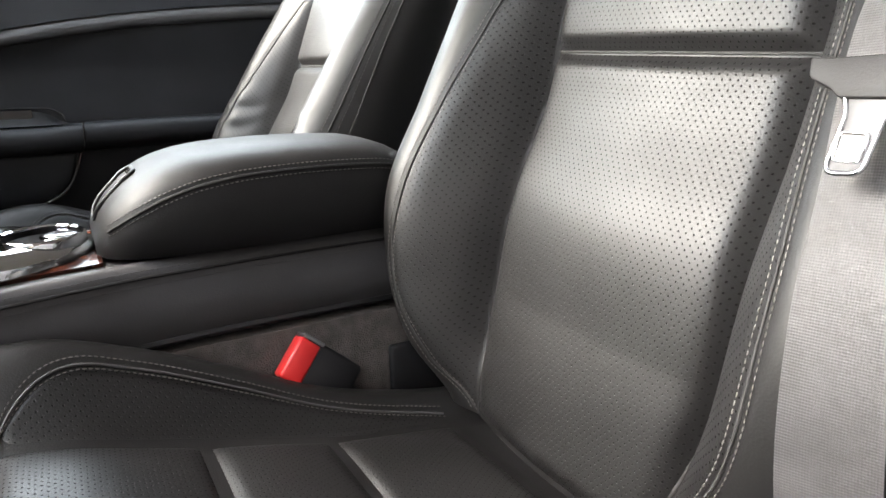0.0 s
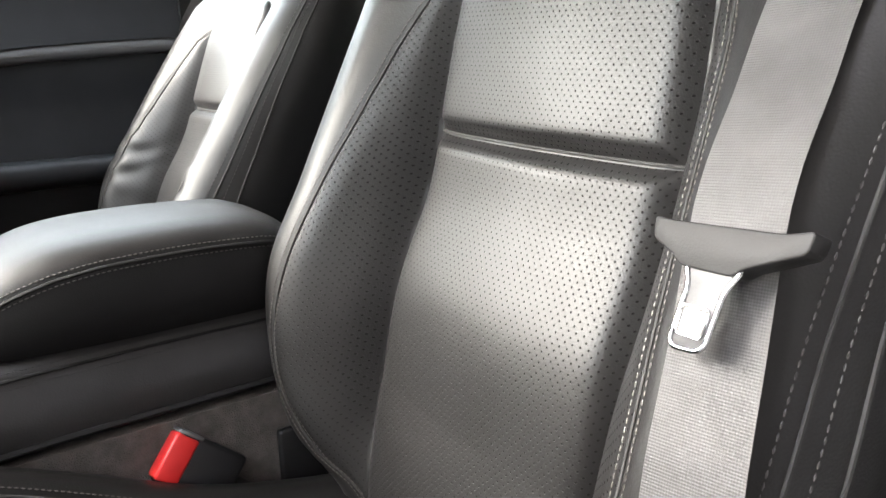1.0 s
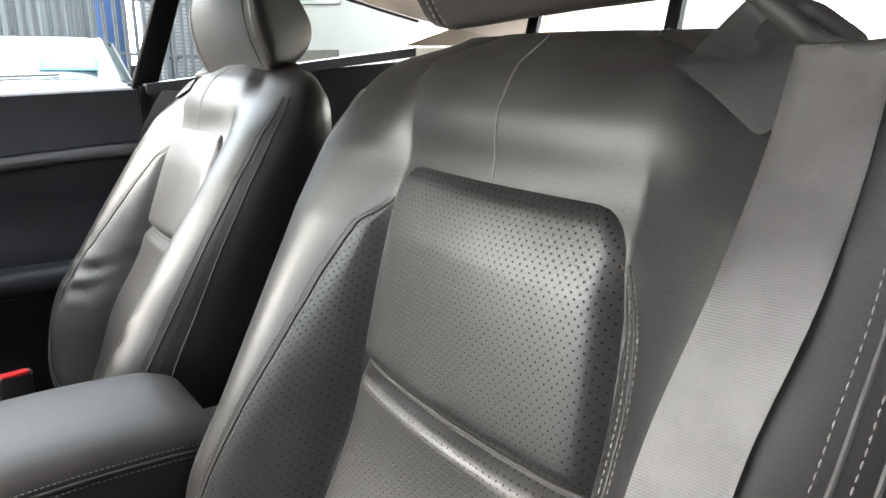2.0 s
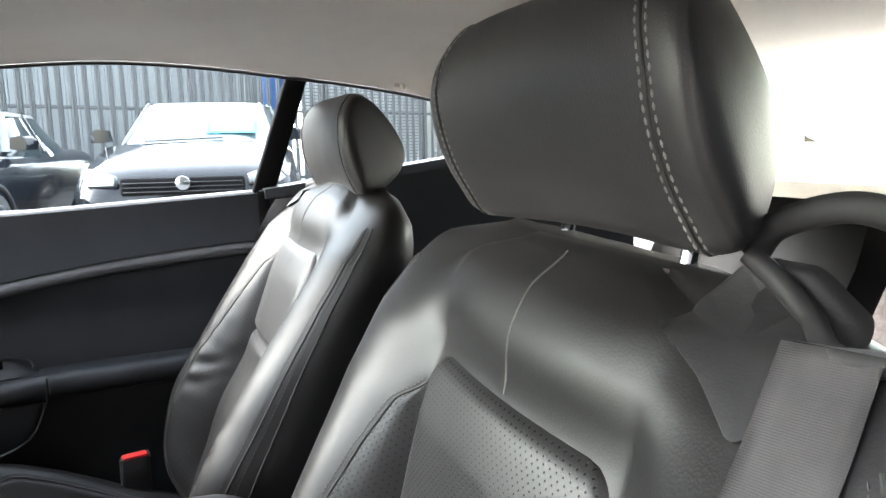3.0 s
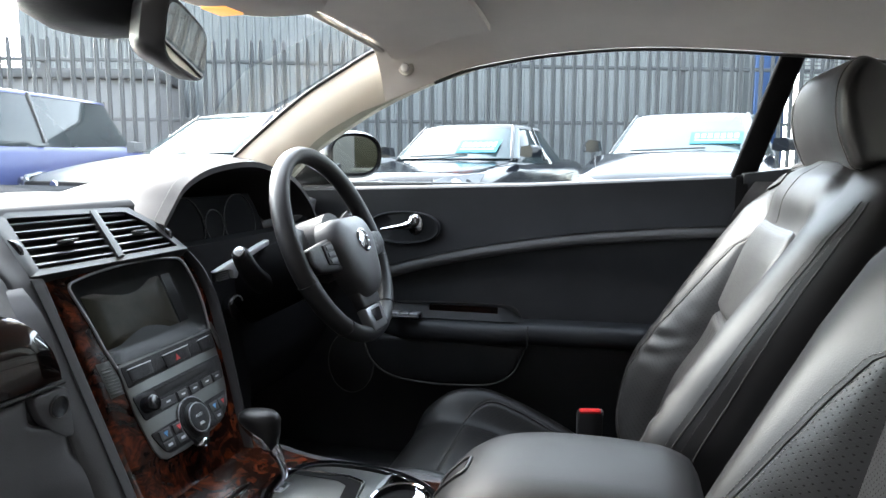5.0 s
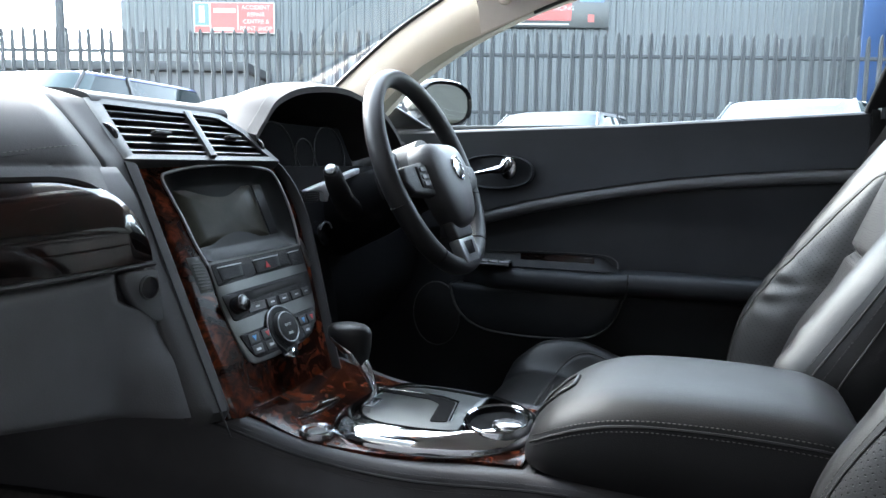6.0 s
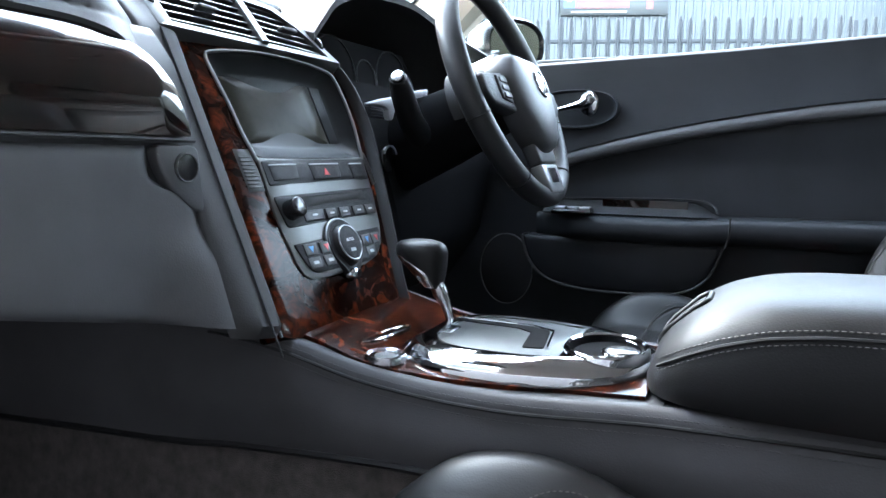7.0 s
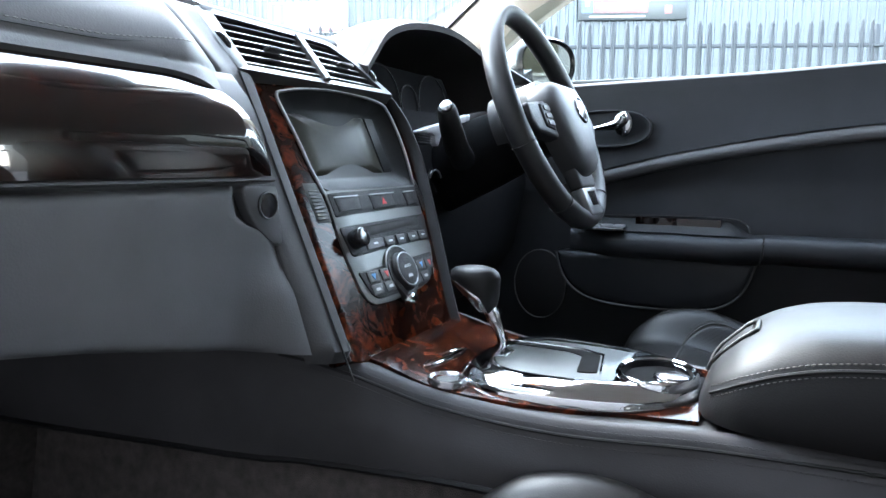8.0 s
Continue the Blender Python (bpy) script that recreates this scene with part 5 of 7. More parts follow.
for sg in (-1, 1):
    arm_p = [(sg * 0.060, 0.012), (sg * 0.165, 0.000), (sg * 0.168, -0.026), (sg * 0.150, -0.042), (sg * 0.058, -0.050)]
    sp = part("spoke", prism([W(x, y, 0.002) for x, y in arm_p], wz * 0.022, bev=0.005), M_plastic, wheel, "side spoke with switches")
    part("switch_pad", prism([W(sg * a, b, 0.022) for a, b in ((0.080, 0.004), (0.118, 0.000), (0.118, -0.034), (0.082, -0.038))], wz * 0.005, bev=0.0015), M_plastic, sp)
    for yy in (-0.006, -0.018, -0.029):
        part("switch_key", prism([W(sg * a, b, 0.027) for a, b in ((0.086, yy + 0.004), (0.112, yy + 0.003), (0.112, yy - 0.004), (0.086, yy - 0.004))], wz * 0.002, bev=0.0006), M_softgrey, sp)
part("spoke", prism([W(x, y, 0.000) for x, y in ((-0.044, -0.092), (0.044, -0.092), (0.039, -0.126), (-0.039, -0.126))], wz * 0.022, bev=0.004), M_softgrey, wheel, "dark root of the lower spoke")
low = part("lower_spoke", prism([W(x, y, 0.000) for x, y in ((-0.0385, -0.1265), (0.0385, -0.1265), (0.032, -0.170), (-0.032, -0.170))], wz * 0.020, bev=0.003), M_silver, wheel, "satin alloy lower spoke")
part("spoke_slot", prism([W(x, y, 0.0195) for x, y in ((-0.019, -0.133), (0.019, -0.133), (0.015, -0.156), (-0.015, -0.156))], wz * 0.002, bev=0.0005), M_gloss, low)
for sg in (-1, 1):
    part("rim_lacing", stitches([W((R - 0.0150) * math.cos(a), (R - 0.0150) * math.sin(a), 0.004) for a in (radians(-90 + sg * (14 + 34 * q / 30)) for q in range(31))], step=0.004, length=0.003, r=0.0011), M_thread, wheel)

column = empty("steering_column", (-0.77, 0.362, 0.80), "black steering column shroud with stalks", "steering column")
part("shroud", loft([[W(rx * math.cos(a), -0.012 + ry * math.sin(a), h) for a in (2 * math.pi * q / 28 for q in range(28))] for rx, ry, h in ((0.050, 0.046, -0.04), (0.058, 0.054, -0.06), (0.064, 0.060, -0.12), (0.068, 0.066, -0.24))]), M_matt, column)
SE = Vector((-0.7604, 0.1773, 0.8558))
st1 = part("stalk", tube(catmull([(-0.790, 0.300, 0.785), (-0.783, 0.262, 0.802), (-0.772, 0.220, 0.826), (-0.7635, 0.190, 0.8465), tuple(SE)], 14), [0.020, 0.0195, 0.019, 0.0185, 0.018, 0.0175, 0.017, 0.0165, 0.016, 0.0152, 0.0145, 0.0138, 0.0130, 0.0115], 16), M_plastic, column, "thick black indicator stalk")
SD = Vector((0.10, -0.82, 0.56)).normalized()
part("stalk_end", disc((0, 0, 0), 0.0095, 0.006, "z", 24, 0.002, m=Matrix.Translation(SE + SD * 0.002) @ SD.to_track_quat("Z", "Y").to_matrix().to_4x4()), M_steel, st1, "round metal stalk end")
part("stalk", tube([W(0.055, 0.016, -0.070), W(0.125, 0.028, -0.066), W(0.175, 0.030, -0.055)], [0.007, 0.008, 0.010], 12, squash=0.8), M_plastic, column)
for sg in (-1, 1):
    part("shift_paddle", prism([W(sg * a, b, -0.024) for a, b in ((0.070, 0.040), (0.148, 0.062), (0.152, 0.030), (0.135, -0.030), (0.075, -0.020))], wz * 0.006, bev=0.002), M_softgrey, column)
part("rotary_switch", disc((-0.83, 0.262, 0.748), 0.020, 0.02, "x", 28, 0.003), M_gloss, dash)
part("switch_ring", tube([(-0.819, 0.262 + 0.020 * math.cos(a), 0.748 + 0.020 * math.sin(a)) for a in (0.4 + 2.3 * q / 30 for q in range(31))], 0.0014, 6), M_silver, dash)

# pedals in the dark footwell
for i, yy in enumerate((0.27, 0.40)):
    pd = empty("pedal", (-1.05, yy, 0.33), "black rubber-faced pedal with metal rim", "pedal", "pedals")
    part("pedal_pad", prism([(-1.05, yy - 0.035, 0.30), (-1.05, yy + 0.035, 0.30), (-1.09, yy + 0.03, 0.40), (-1.09, yy - 0.03, 0.40)], (-0.012, 0, -0.004), bev=0.003), M_rubber, pd)
    part("pedal_arm", tube([(-1.08, yy, 0.36), (-1.16, yy, 0.50), (-1.15, yy, 0.66)], 0.008, 8), M_plastic, pd)
tagged(part("bulkhead", slab(lambda u, v: (-1.30, -0.72 + 1.44 * u, 0.2 + 0.7 * v), 4, 4, (-0.02, 0, 0)), M_carpet), "dark carpeted bulkhead", "bulkhead", kind="structure")

# ---------------------------------------------------------------- driver door
door = empty("driver_door", (-0.35, 0.76, 0.30), "closed driver door, black leather card with chrome handle", "car door")


def sill_z(x):
    return interp(x, [-1.0, -0.775, -0.38, 0.03, 0.1], [0.938, 0.943, 0.954, 0.974, 0.977])


TX = [-0.80, -0.71, -0.60, -0.507, -0.38, -0.249, -0.12, 0.0, 0.05]
TZ = [0.722, 0.756, 0.787, 0.808, 0.831, 0.849, 0.861, 0.869, 0.871]


def strip_z(x):
    return smooth_table(x, TX, TZ)


def upper(u, v):
    x = -0.98 + 1.03 * u
    zb, zt = strip_z(x), sill_z(x)
    return (x, 0.733 + 0.003 * v + 0.004 * math.sin(math.pi * v), zb + (zt - 0.006 - zb) * v)


part("upper_card", slab(upper, 60, 14, (0, 0.03, 0)), M_door, door, "smooth upper door card")
rg = []
for i in range(60):
    x = -0.98 + 1.03 * i / 59
    z = sill_z(x)
    rg.append([(x, 0.738 + a, z + b) for a, b in ((0.0, -0.008), (0.003, -0.002), (0.010, 0.0), (0.030, 0.001), (0.036, -0.002), (0.038, -0.012))])
part("waist_rail", loft(rg), M_softgrey, door, "padded window-sill rail")
part("waist_seal", box(-0.98, 0.05, 0.772, 0.782, 0.935, 0.955, 0.003), M_rubber, door)


def mid(u, v):
    x = -0.98 + 1.03 * u
    zt = strip_z(x)
    z = 0.26 + (zt - 0.26) * v
    y = 0.742 + 0.012 * math.exp(-((z - 0.74) / 0.05) ** 2)
    return (x, y, z)


part("lower_card", slab(mid, 50, 30, (0, 0.03, 0)), M_door, door, "dark leather lower card")
rg = []
for i in range(60):
    x = -0.80 + 0.85 * i / 59
    z = strip_z(x)
    k = smooth01((x + 0.80) / 0.10)
    rg.append([(x, 0.745 - d * k, z + h) for d, h in ((0.0, 0.006), (0.005, 0.003), (0.012, -0.006), (0.015, -0.013), (0.014, -0.022), (0.009, -0.028), (0.0, -0.029))])
tr = part("curved_strip", loft(rg), M_strip, door, "curved satin trim strip")
part("stitching", stitches([(p[3][0], p[3][1] - 0.0008, p[3][2] - 0.002) for p in rg[6:]], step=0.006, length=0.004, r=0.0006), M_thread, tr)
rg = []
for i in range(70):
    x = -0.735 + 0.785 * i / 69
    k = smooth01((x + 0.735) / 0.10)
    zt = interp(x, [-0.735, -0.42, -0.36, 0.05], [0.640, 0.640, 0.646, 0.650])
    dp = (0.022 + 0.050 * k) * interp(x, [-0.735, -0.3, 0.05], [0.95, 1.0, 0.9])
    rg.append([(x, 0.745 - d * dp, zt + h) for d, h in ((0.0, 0.004), (0.7, 0.004), (0.9, 0.0), (1.0, -0.010), (1.0, -0.028), (0.92, -0.040), (0.6, -0.048), (0.0, -0.050))])
ar = part("door_armrest", loft(rg), M_door, door, "padded door armrest")
part("armrest_joint", tube([(-0.362, 0.655, 0.652), (-0.362, 0.652, 0.64), (-0.363, 0.655, 0.618), (-0.368, 0.67, 0.600), (-0.375, 0.70, 0.595)], 0.0022, 6), M_seam, ar)
part("pull_cup", slab(lambda u, v: (-0.715 + 0.335 * u, 0.700 + 0.040 * v - 0.0 * u, 0.6475 + 0.024 * v * (1 - smooth01((u - 0.85) / 0.15))), 20, 8, (0, 0.006, -0.002)), M_plastic, door, "door pull recess")
part("pull_rim", tube(catmull([(-0.715, 0.741, 0.672), (-0.55, 0.741, 0.677), (-0.43, 0.740, 0.677), (-0.396, 0.732, 0.668), (-0.388, 0.715, 0.654)], 30), 0.0018, 8), M_plastic, door)
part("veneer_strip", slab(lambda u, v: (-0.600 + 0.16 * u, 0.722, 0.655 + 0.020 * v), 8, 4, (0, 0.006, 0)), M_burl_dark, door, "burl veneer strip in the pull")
swp = part("window_switches", box(-0.690, -0.612, 0.672, 0.712, 0.646, 0.655, 0.003), M_gloss, door, "gloss black window switch pack")
for k in range(3):
    part("switch", box(-0.684 + 0.024 * k, -0.664 + 0.024 * k, 0.678, 0.705, 0.653, 0.660, 0.002), M_silver, swp)
pk = catmull([(-0.755, 0.600), (-0.735, 0.545), (-0.690, 0.510), (-0.620, 0.498), (-0.520, 0.498), (-0.440, 0.508), (-0.395, 0.540), (-0.372, 0.598)], 40)
part("map_pocket", prism([(x, 0.745, z) for x, z in pk], (0, -0.055, 0), bev=0.008), M_door, door, "moulded map pocket")
part("pocket_edge", tube([(x, 0.690, z) for x, z in pk], 0.0026, 6), M_softgrey, door)
spk = [(-0.80 + 0.058 * math.cos(a), 0.738, 0.520 + 0.075 * math.sin(a)) for a in (2 * math.pi * q / 48 for q in range(48))]
part("speaker_grille", prism(spk, (0, -0.010, 0), bev=0.003), M_plastic, door)
part("speaker_ring", tube([(x, y - 0.011, z) for x, y, z in spk], 0.0012, 6, closed=True), M_strip, door)
bz = [(-0.664 + 0.082 * math.copysign(abs(math.cos(a)) ** 0.85, math.cos(a)), 0.731, 0.851 + 0.036 * math.copysign(abs(math.sin(a)) ** 0.85, math.sin(a)) - 0.05 * 0.082 * math.cos(a) * 0) for a in (2 * math.pi * q / 48 for q in range(48))]
part("handle_bezel", loft([[(-0.664 + (x + 0.664) * k, y - d, 0.851 + (z - 0.851) * k) for x, y, z in bz] for k, d in ((1.05, -0.006), (1.05, 0.004), (1.01, 0.006), (0.97, 0.003), (0.90, -0.001), (0.4, -0.0015))]), M_door, door, "oval black handle recess")
part("inner_handle", tube(catmull([(-0.716, 0.722, 0.846), (-0.690, 0.716, 0.850), (-0.665, 0.712, 0.854), (-0.645, 0.710, 0.858), (-0.632, 0.711, 0.868), (-0.630, 0.714, 0.880)], 24), [0.003 + 0.0065 * smooth01(i / 20) - 0.004 * smooth01((i - 19) / 5) for i in range(24)], 12, squash=1.3), M_chrome, door, "chrome inner handle")
part("handle_scoop", loft([[(-0.632 + r * math.cos(a), 0.722 - d, 0.860 + 1.35 * r * math.sin(a)) for a in (2 * math.pi * q / 24 for q in range(24))] for r, d in ((0.019, 0.0), (0.018, 0.008), (0.012, 0.011))]), M_chrome, door)
mb = part("memory_buttons", box(-0.800, -0.758, 0.722, 0.733, 0.862, 0.884, 0.003), M_gloss, door, "memory button pack")
for k in range(4):
    part("button", box(-0.797 + 0.0098 * k, -0.789 + 0.0098 * k, 0.7195, 0.724, 0.866, 0.880, 0.001), M_silver, mb)

# door mirror
dm = empty("door_mirror", (-0.92, 0.88, 0.95), "black door mirror with a bright oval glass", "wing mirror")
mo = [(math.copysign(abs(math.cos(a)) ** 0.8, math.cos(a)), math.copysign(abs(math.sin(a)) ** 0.8, math.sin(a))) for a in (2 * math.pi * q / 40 for q in range(40))]
turned = pose(-0.880, 0.968, 1.022, 0, 0, -32)
part("mirror_housing", loft([[turned @ Vector((-d, 0.092 * k * c, 0.064 * k * sn)) for c, sn in mo] for k, d in ((0.80, 0.006), (0.90, -0.014), (1.0, 0.000), (1.0, 0.03), (0.9, 0.075), (0.6, 0.105), (0.2, 0.118))]), M_gloss, dm)
part("mirror_glass", loft([[turned @ Vector((0.004 + h, 0.074 * k * c, 0.050 * k * sn)) for c, sn in mo] for k, h in ((1.0, -0.010), (1.0, 0.002))]), M_mirror, dm, "mirror glass")
part("mirror_foot", loft([[(-0.915 + a, 0.79 + 0.10 * t, 0.955 + b + 0.030 * t) for a, b in ((-0.03, -0.012), (0.03, -0.012), (0.028, 0.014), (-0.03, 0.014))] for t in (0, 0.5, 1.0)]), M_gloss, dm)
part("mirror_sail", prism([(-0.945, 0.748, 0.945), (-0.83, 0.745, 0.948), (-0.945, 0.715, 1.02)], (0, 0.02, 0), bev=0.004), M_plastic, dm)

# ---------------------------------------------------------------- roof, pillars, glass
EX = [-0.80, -0.73, -0.604, -0.482, -0.305, -0.135, 0.083, 0.343, 0.62, 0.95, 1.2]
EZ = [1.07, 1.105, 1.150, 1.193, 1.217, 1.221, 1.204, 1.173, 1.112, 1.06, 1.03]


def edge_z(x):
    return smooth_table(x, EX, EZ)


def edge_y(x):
    return interp(x, [-0.8, -0.3, 0.35, 0.7, 1.1], [0.60, 0.632, 0.632, 0.60, 0.54])


def head_front(y):
    return -0.665 - 0.055 * (1 - smooth01(abs(y) / 0.30))


def head(u, v):
    yy = 2 * v - 1
    y0 = yy * 0.632
    x = head_front(y0) + (0.92 - head_front(y0)) * u
    y = yy * edge_y(x)
    ze = edge_z(x)
    zc = interp(x, [-0.75, -0.6, -0.3, 0.1, 0.5, 0.92], [1.232, 1.252, 1.272, 1.268, 1.245, 1.20])
    return (x, y, ze + (max(zc, ze) - ze) * (1 - abs(yy) ** (3.2 + 12 * smooth01((-0.36 - x) / 0.22))))


hl_ob = part("ceiling", slab(head, 60, 48, (0, 0, 0.025)), M_head)
tagged(hl_ob, "warm grey cloth headliner of the car", "headliner", kind="structure")


def roof_out(u, v):
    x, y, z = head(u, v)
    return (x - 0.01, y * 1.03, z + 0.032 + 0.008 * (1 - abs(2 * v - 1)))


M_body = surface("body_paint_dark", (0.02, 0.022, 0.028), 0.2, var=0.1, coat=1.0)
tagged(part("roof_skin", slab(roof_out, 30, 24, (0, 0, 0.012)), M_body), "dark painted car roof skin", "car roof", kind="structure")


def pillar_a(sg):
    wl = catmull([(-0.560, 0.618, 1.246), (-0.668, 0.618, 1.238), (-0.757, 0.620, 1.197), (-0.872, 0.632, 1.136), (-1.03, 0.660, 1.030), (-1.13, 0.68, 0.955)], 30)
    el = catmull([(-0.48, 0.634, 1.192), (-0.567, 0.632, 1.166), (-0.66, 0.638, 1.130), (-0.73, 0.645, 1.096), (-0.845, 0.662, 1.030), (-0.93, 0.690, 0.965)], 30)

    def f(u, v):
        a, b = wl[round(u * 29)], el[round(u * 29)]
        p = a + (b - a) * v
        return (p[0], sg * (p[1] - 0.014 * math.sin(math.pi * v)), p[2])
    return f


for nm, sg in (("wall_pillar_right", 1), ("wall_pillar_left", -1)):
    ob = part("a_pillar_trim", slab(pillar_a(sg), 29, 8, (-0.005, sg * 0.035, 0.0)), M_trimcream)
    tagged(ob, "cream cloth windscreen pillar trim", "pillar", "windscreen pillars", "structure")
    wl = [(pillar_a(sg)(i / 29, 0)) for i in range(30)]
    part("screen_seal", tube([(x - 0.004, y, z + 0.002) for x, y, z in wl], 0.005, 6), M_rubber, ob)
    part("pillar_seam", tube([pillar_a(sg)(2 / 29 + 0.0, v / 8) for v in range(9)], 0.0014, 5), M_softgrey, ob)
grab = empty("coat_hook", (-0.612, 0.575, 1.19), "small cream pillar clip", "clip")
part("hook_base", disc((-0.612, 0.592, 1.192), 0.016, 0.012, "y", 20, 0.003), M_trimcream, grab)
part("hook_knob", disc((-0.612, 0.584, 1.192), 0.009, 0.012, "y", 16, 0.003), M_head, grab)
for nm, x, sg in (("a", 0.33, 1), ("b", 0.33, -1)):
    hk = empty("roof_hook", (x, sg * 0.60, 1.17), "small cream coat hook on the roof rail", "coat hook", "coat hooks")
    part("hook_plate", box(x - 0.016, x + 0.016, sg * 0.605 - 0.004, sg * 0.605 + 0.004, 1.180, 1.194, 0.003), M_head, hk)
    part("hook_peg", tube([(x, sg * 0.605, 1.188), (x, sg * 0.592, 1.182), (x, sg * 0.588, 1.174)], 0.005, 8), M_head, hk)
for sg in (1, -1):
    wl = [(x, sg * (edge_y(x) + 0.004), edge_z(x) - 0.003) for x in [-0.56 + 1.18 * i / 50 for i in range(51)]]
    tagged(part("window_seal", tube(wl, 0.0036, 8), M_rubber), "black rubber window seal", "seal", "window seals", "structure")

# sun visors, folded up
for nm, sg in (("visor", 1), ("visor", -1)):
    vz = empty("sun_visor", (-0.55, sg * 0.36, 1.24), "warm grey cloth sun visor folded up to the roof", "sun visor", "sun visors")

    def vf(u, v):
        y = sg * (0.105 + (0.485 - 0.115 * u) * v)
        x = -0.638 + 0.222 * u
        uu = (x - head_front(y)) / (0.92 - head_front(y))
        z = head(uu, (y / 0.632 + 1) / 2)[2]
        return (x, y, z - 0.016 - 0.003 * math.sin(math.pi * u))
    part("visor_pad", slab(vf, 14, 18, (0, 0, 0.011)), M_head, vz)
    part("visor_rod", tube([(head_front(0.3) + 0.012, sg * 0.13, 1.233), (head_front(0.3) + 0.014, sg * 0.55, 1.222)], 0.005, 8), M_head, vz)
cons = empty("overhead_console", (-0.66, 0.05, 1.23), "warm grey overhead console with amber lamp", "overhead console")
part("console_shell", loft([[(-0.660 + 0.10 * k * c, 0.03 + 0.145 * k * sn, z) for c, sn in mo] for k, z in ((1.0, 1.252), (1.0, 1.225), (0.94, 1.212), (0.7, 1.207), (0.2, 1.206))]), M_head, cons)
part("amber_lens", box(-0.738, -0.700, 0.062, 0.112, 1.204, 1.212, 0.003), M_orange, cons, "glowing amber lamp lens")
im = empty("rear_view_mirror", (-0.66, -0.05, 1.13), "grey-black interior mirror on its stalk", "rear view mirror")
mo2 = [(math.copysign(abs(math.cos(a)) ** 0.5, math.cos(a)), math.copysign(abs(math.sin(a)) ** 0.45, math.sin(a))) for a in (2 * math.pi * q / 44 for q in range(44))]
mrm = Matrix.Translation((-0.675, -0.065, 1.135)) @ Matrix.Rotation(radians(24), 4, "Z") @ Matrix.Rotation(radians(8), 4, "Y")
part("mirror_shell", loft([[mrm @ Vector((-d, 0.122 * k * c, 0.036 * k * sn)) for c, sn in mo2] for k, d in ((0.96, -0.003), (1.0, 0.004), (1.0, 0.02), (0.85, 0.034), (0.3, 0.040))]), M_softgrey, im)
part("mirror_glass", loft([[mrm @ Vector((0.0025 + d, 0.115 * k * c, 0.031 * k * sn)) for c, sn in mo2] for k, d in ((1.0, 0.0), (1.0, 0.001))]), M_mirror, im)
part("mirror_arm", tube([mrm @ Vector((-0.03, 0.02, 0.01)), (-0.72, -0.09, 1.165), (-0.74, -0.10, 1.19)], [0.010, 0.014, 0.022], 12), M_plastic, im)
part("sensor_housing", loft([[(-0.735 + 0.075 * k * c, -0.135 + 0.080 * k * sn, z) for c, sn in mo] for k, z in ((0.9, 1.225), (1.0, 1.185), (0.9, 1.155), (0.6, 1.140), (0.2, 1.136))]), M_plastic, im)

# glass
gw = part("window_1", grid(lambda u, v: (-0.675 - 0.60 * v - 0.10 * math.sin(math.pi * u) * (0.5 + v), (0.60 + 0.09 * v) * (2 * u - 1), 1.245 - 0.30 * v - 0.01 * v * v), 16, 10), M_glass)
tagged(gw, "clear raked windscreen", "windscreen", kind="structure")
gd = part("window_2", grid(lambda u, v: (-0.93 + 1.03 * u, 0.768 - (0.768 - edge_y(-0.93 + 1.03 * u) - 0.012) * v, 0.945 + (max(0.95, edge_z(max(-0.8, -0.93 + 1.03 * u)) - 0.10 * smooth01((-0.78 + 0.93 - 1.03 * u) / 0.15)) - 0.945) * v), 30, 8), M_glass)
tagged(gd, "clear driver door window", "side window", kind="structure")
gq = part("window_3", grid(lambda u, v: (0.10 + 0.53 * u, 0.735 - 0.085 * v - 0.03 * u, (0.985 + 0.075 * u) + (edge_z(0.10 + 0.53 * u) - 0.985 - 0.075 * u) * v), 16, 8), M_glass)
tagged(gq, "clear rear quarter window", "side window", kind="structure")
gl = part("window_4", grid(lambda u, v: (0.10 + 0.53 * u, -0.735 + 0.085 * v + 0.03 * u, (0.985 + 0.075 * u) + (edge_z(0.10 + 0.53 * u) - 0.985 - 0.075 * u) * v), 16, 8), M_glass)
tagged(gl, "clear rear quarter window", "side window", kind="structure")
gr = part("window_5", grid(lambda u, v: (0.90 + 0.62 * v + 0.05 * math.sin(math.pi * u), (0.53 + 0.03 * v) * (2 * u - 1), 1.205 - 0.16 * v), 12, 8), M_tint)
tagged(gr, "green-tinted raked rear window", "rear window", kind="structure")
for g in (gw, gd, gq, gl, gr):
    g.visible_shadow = False

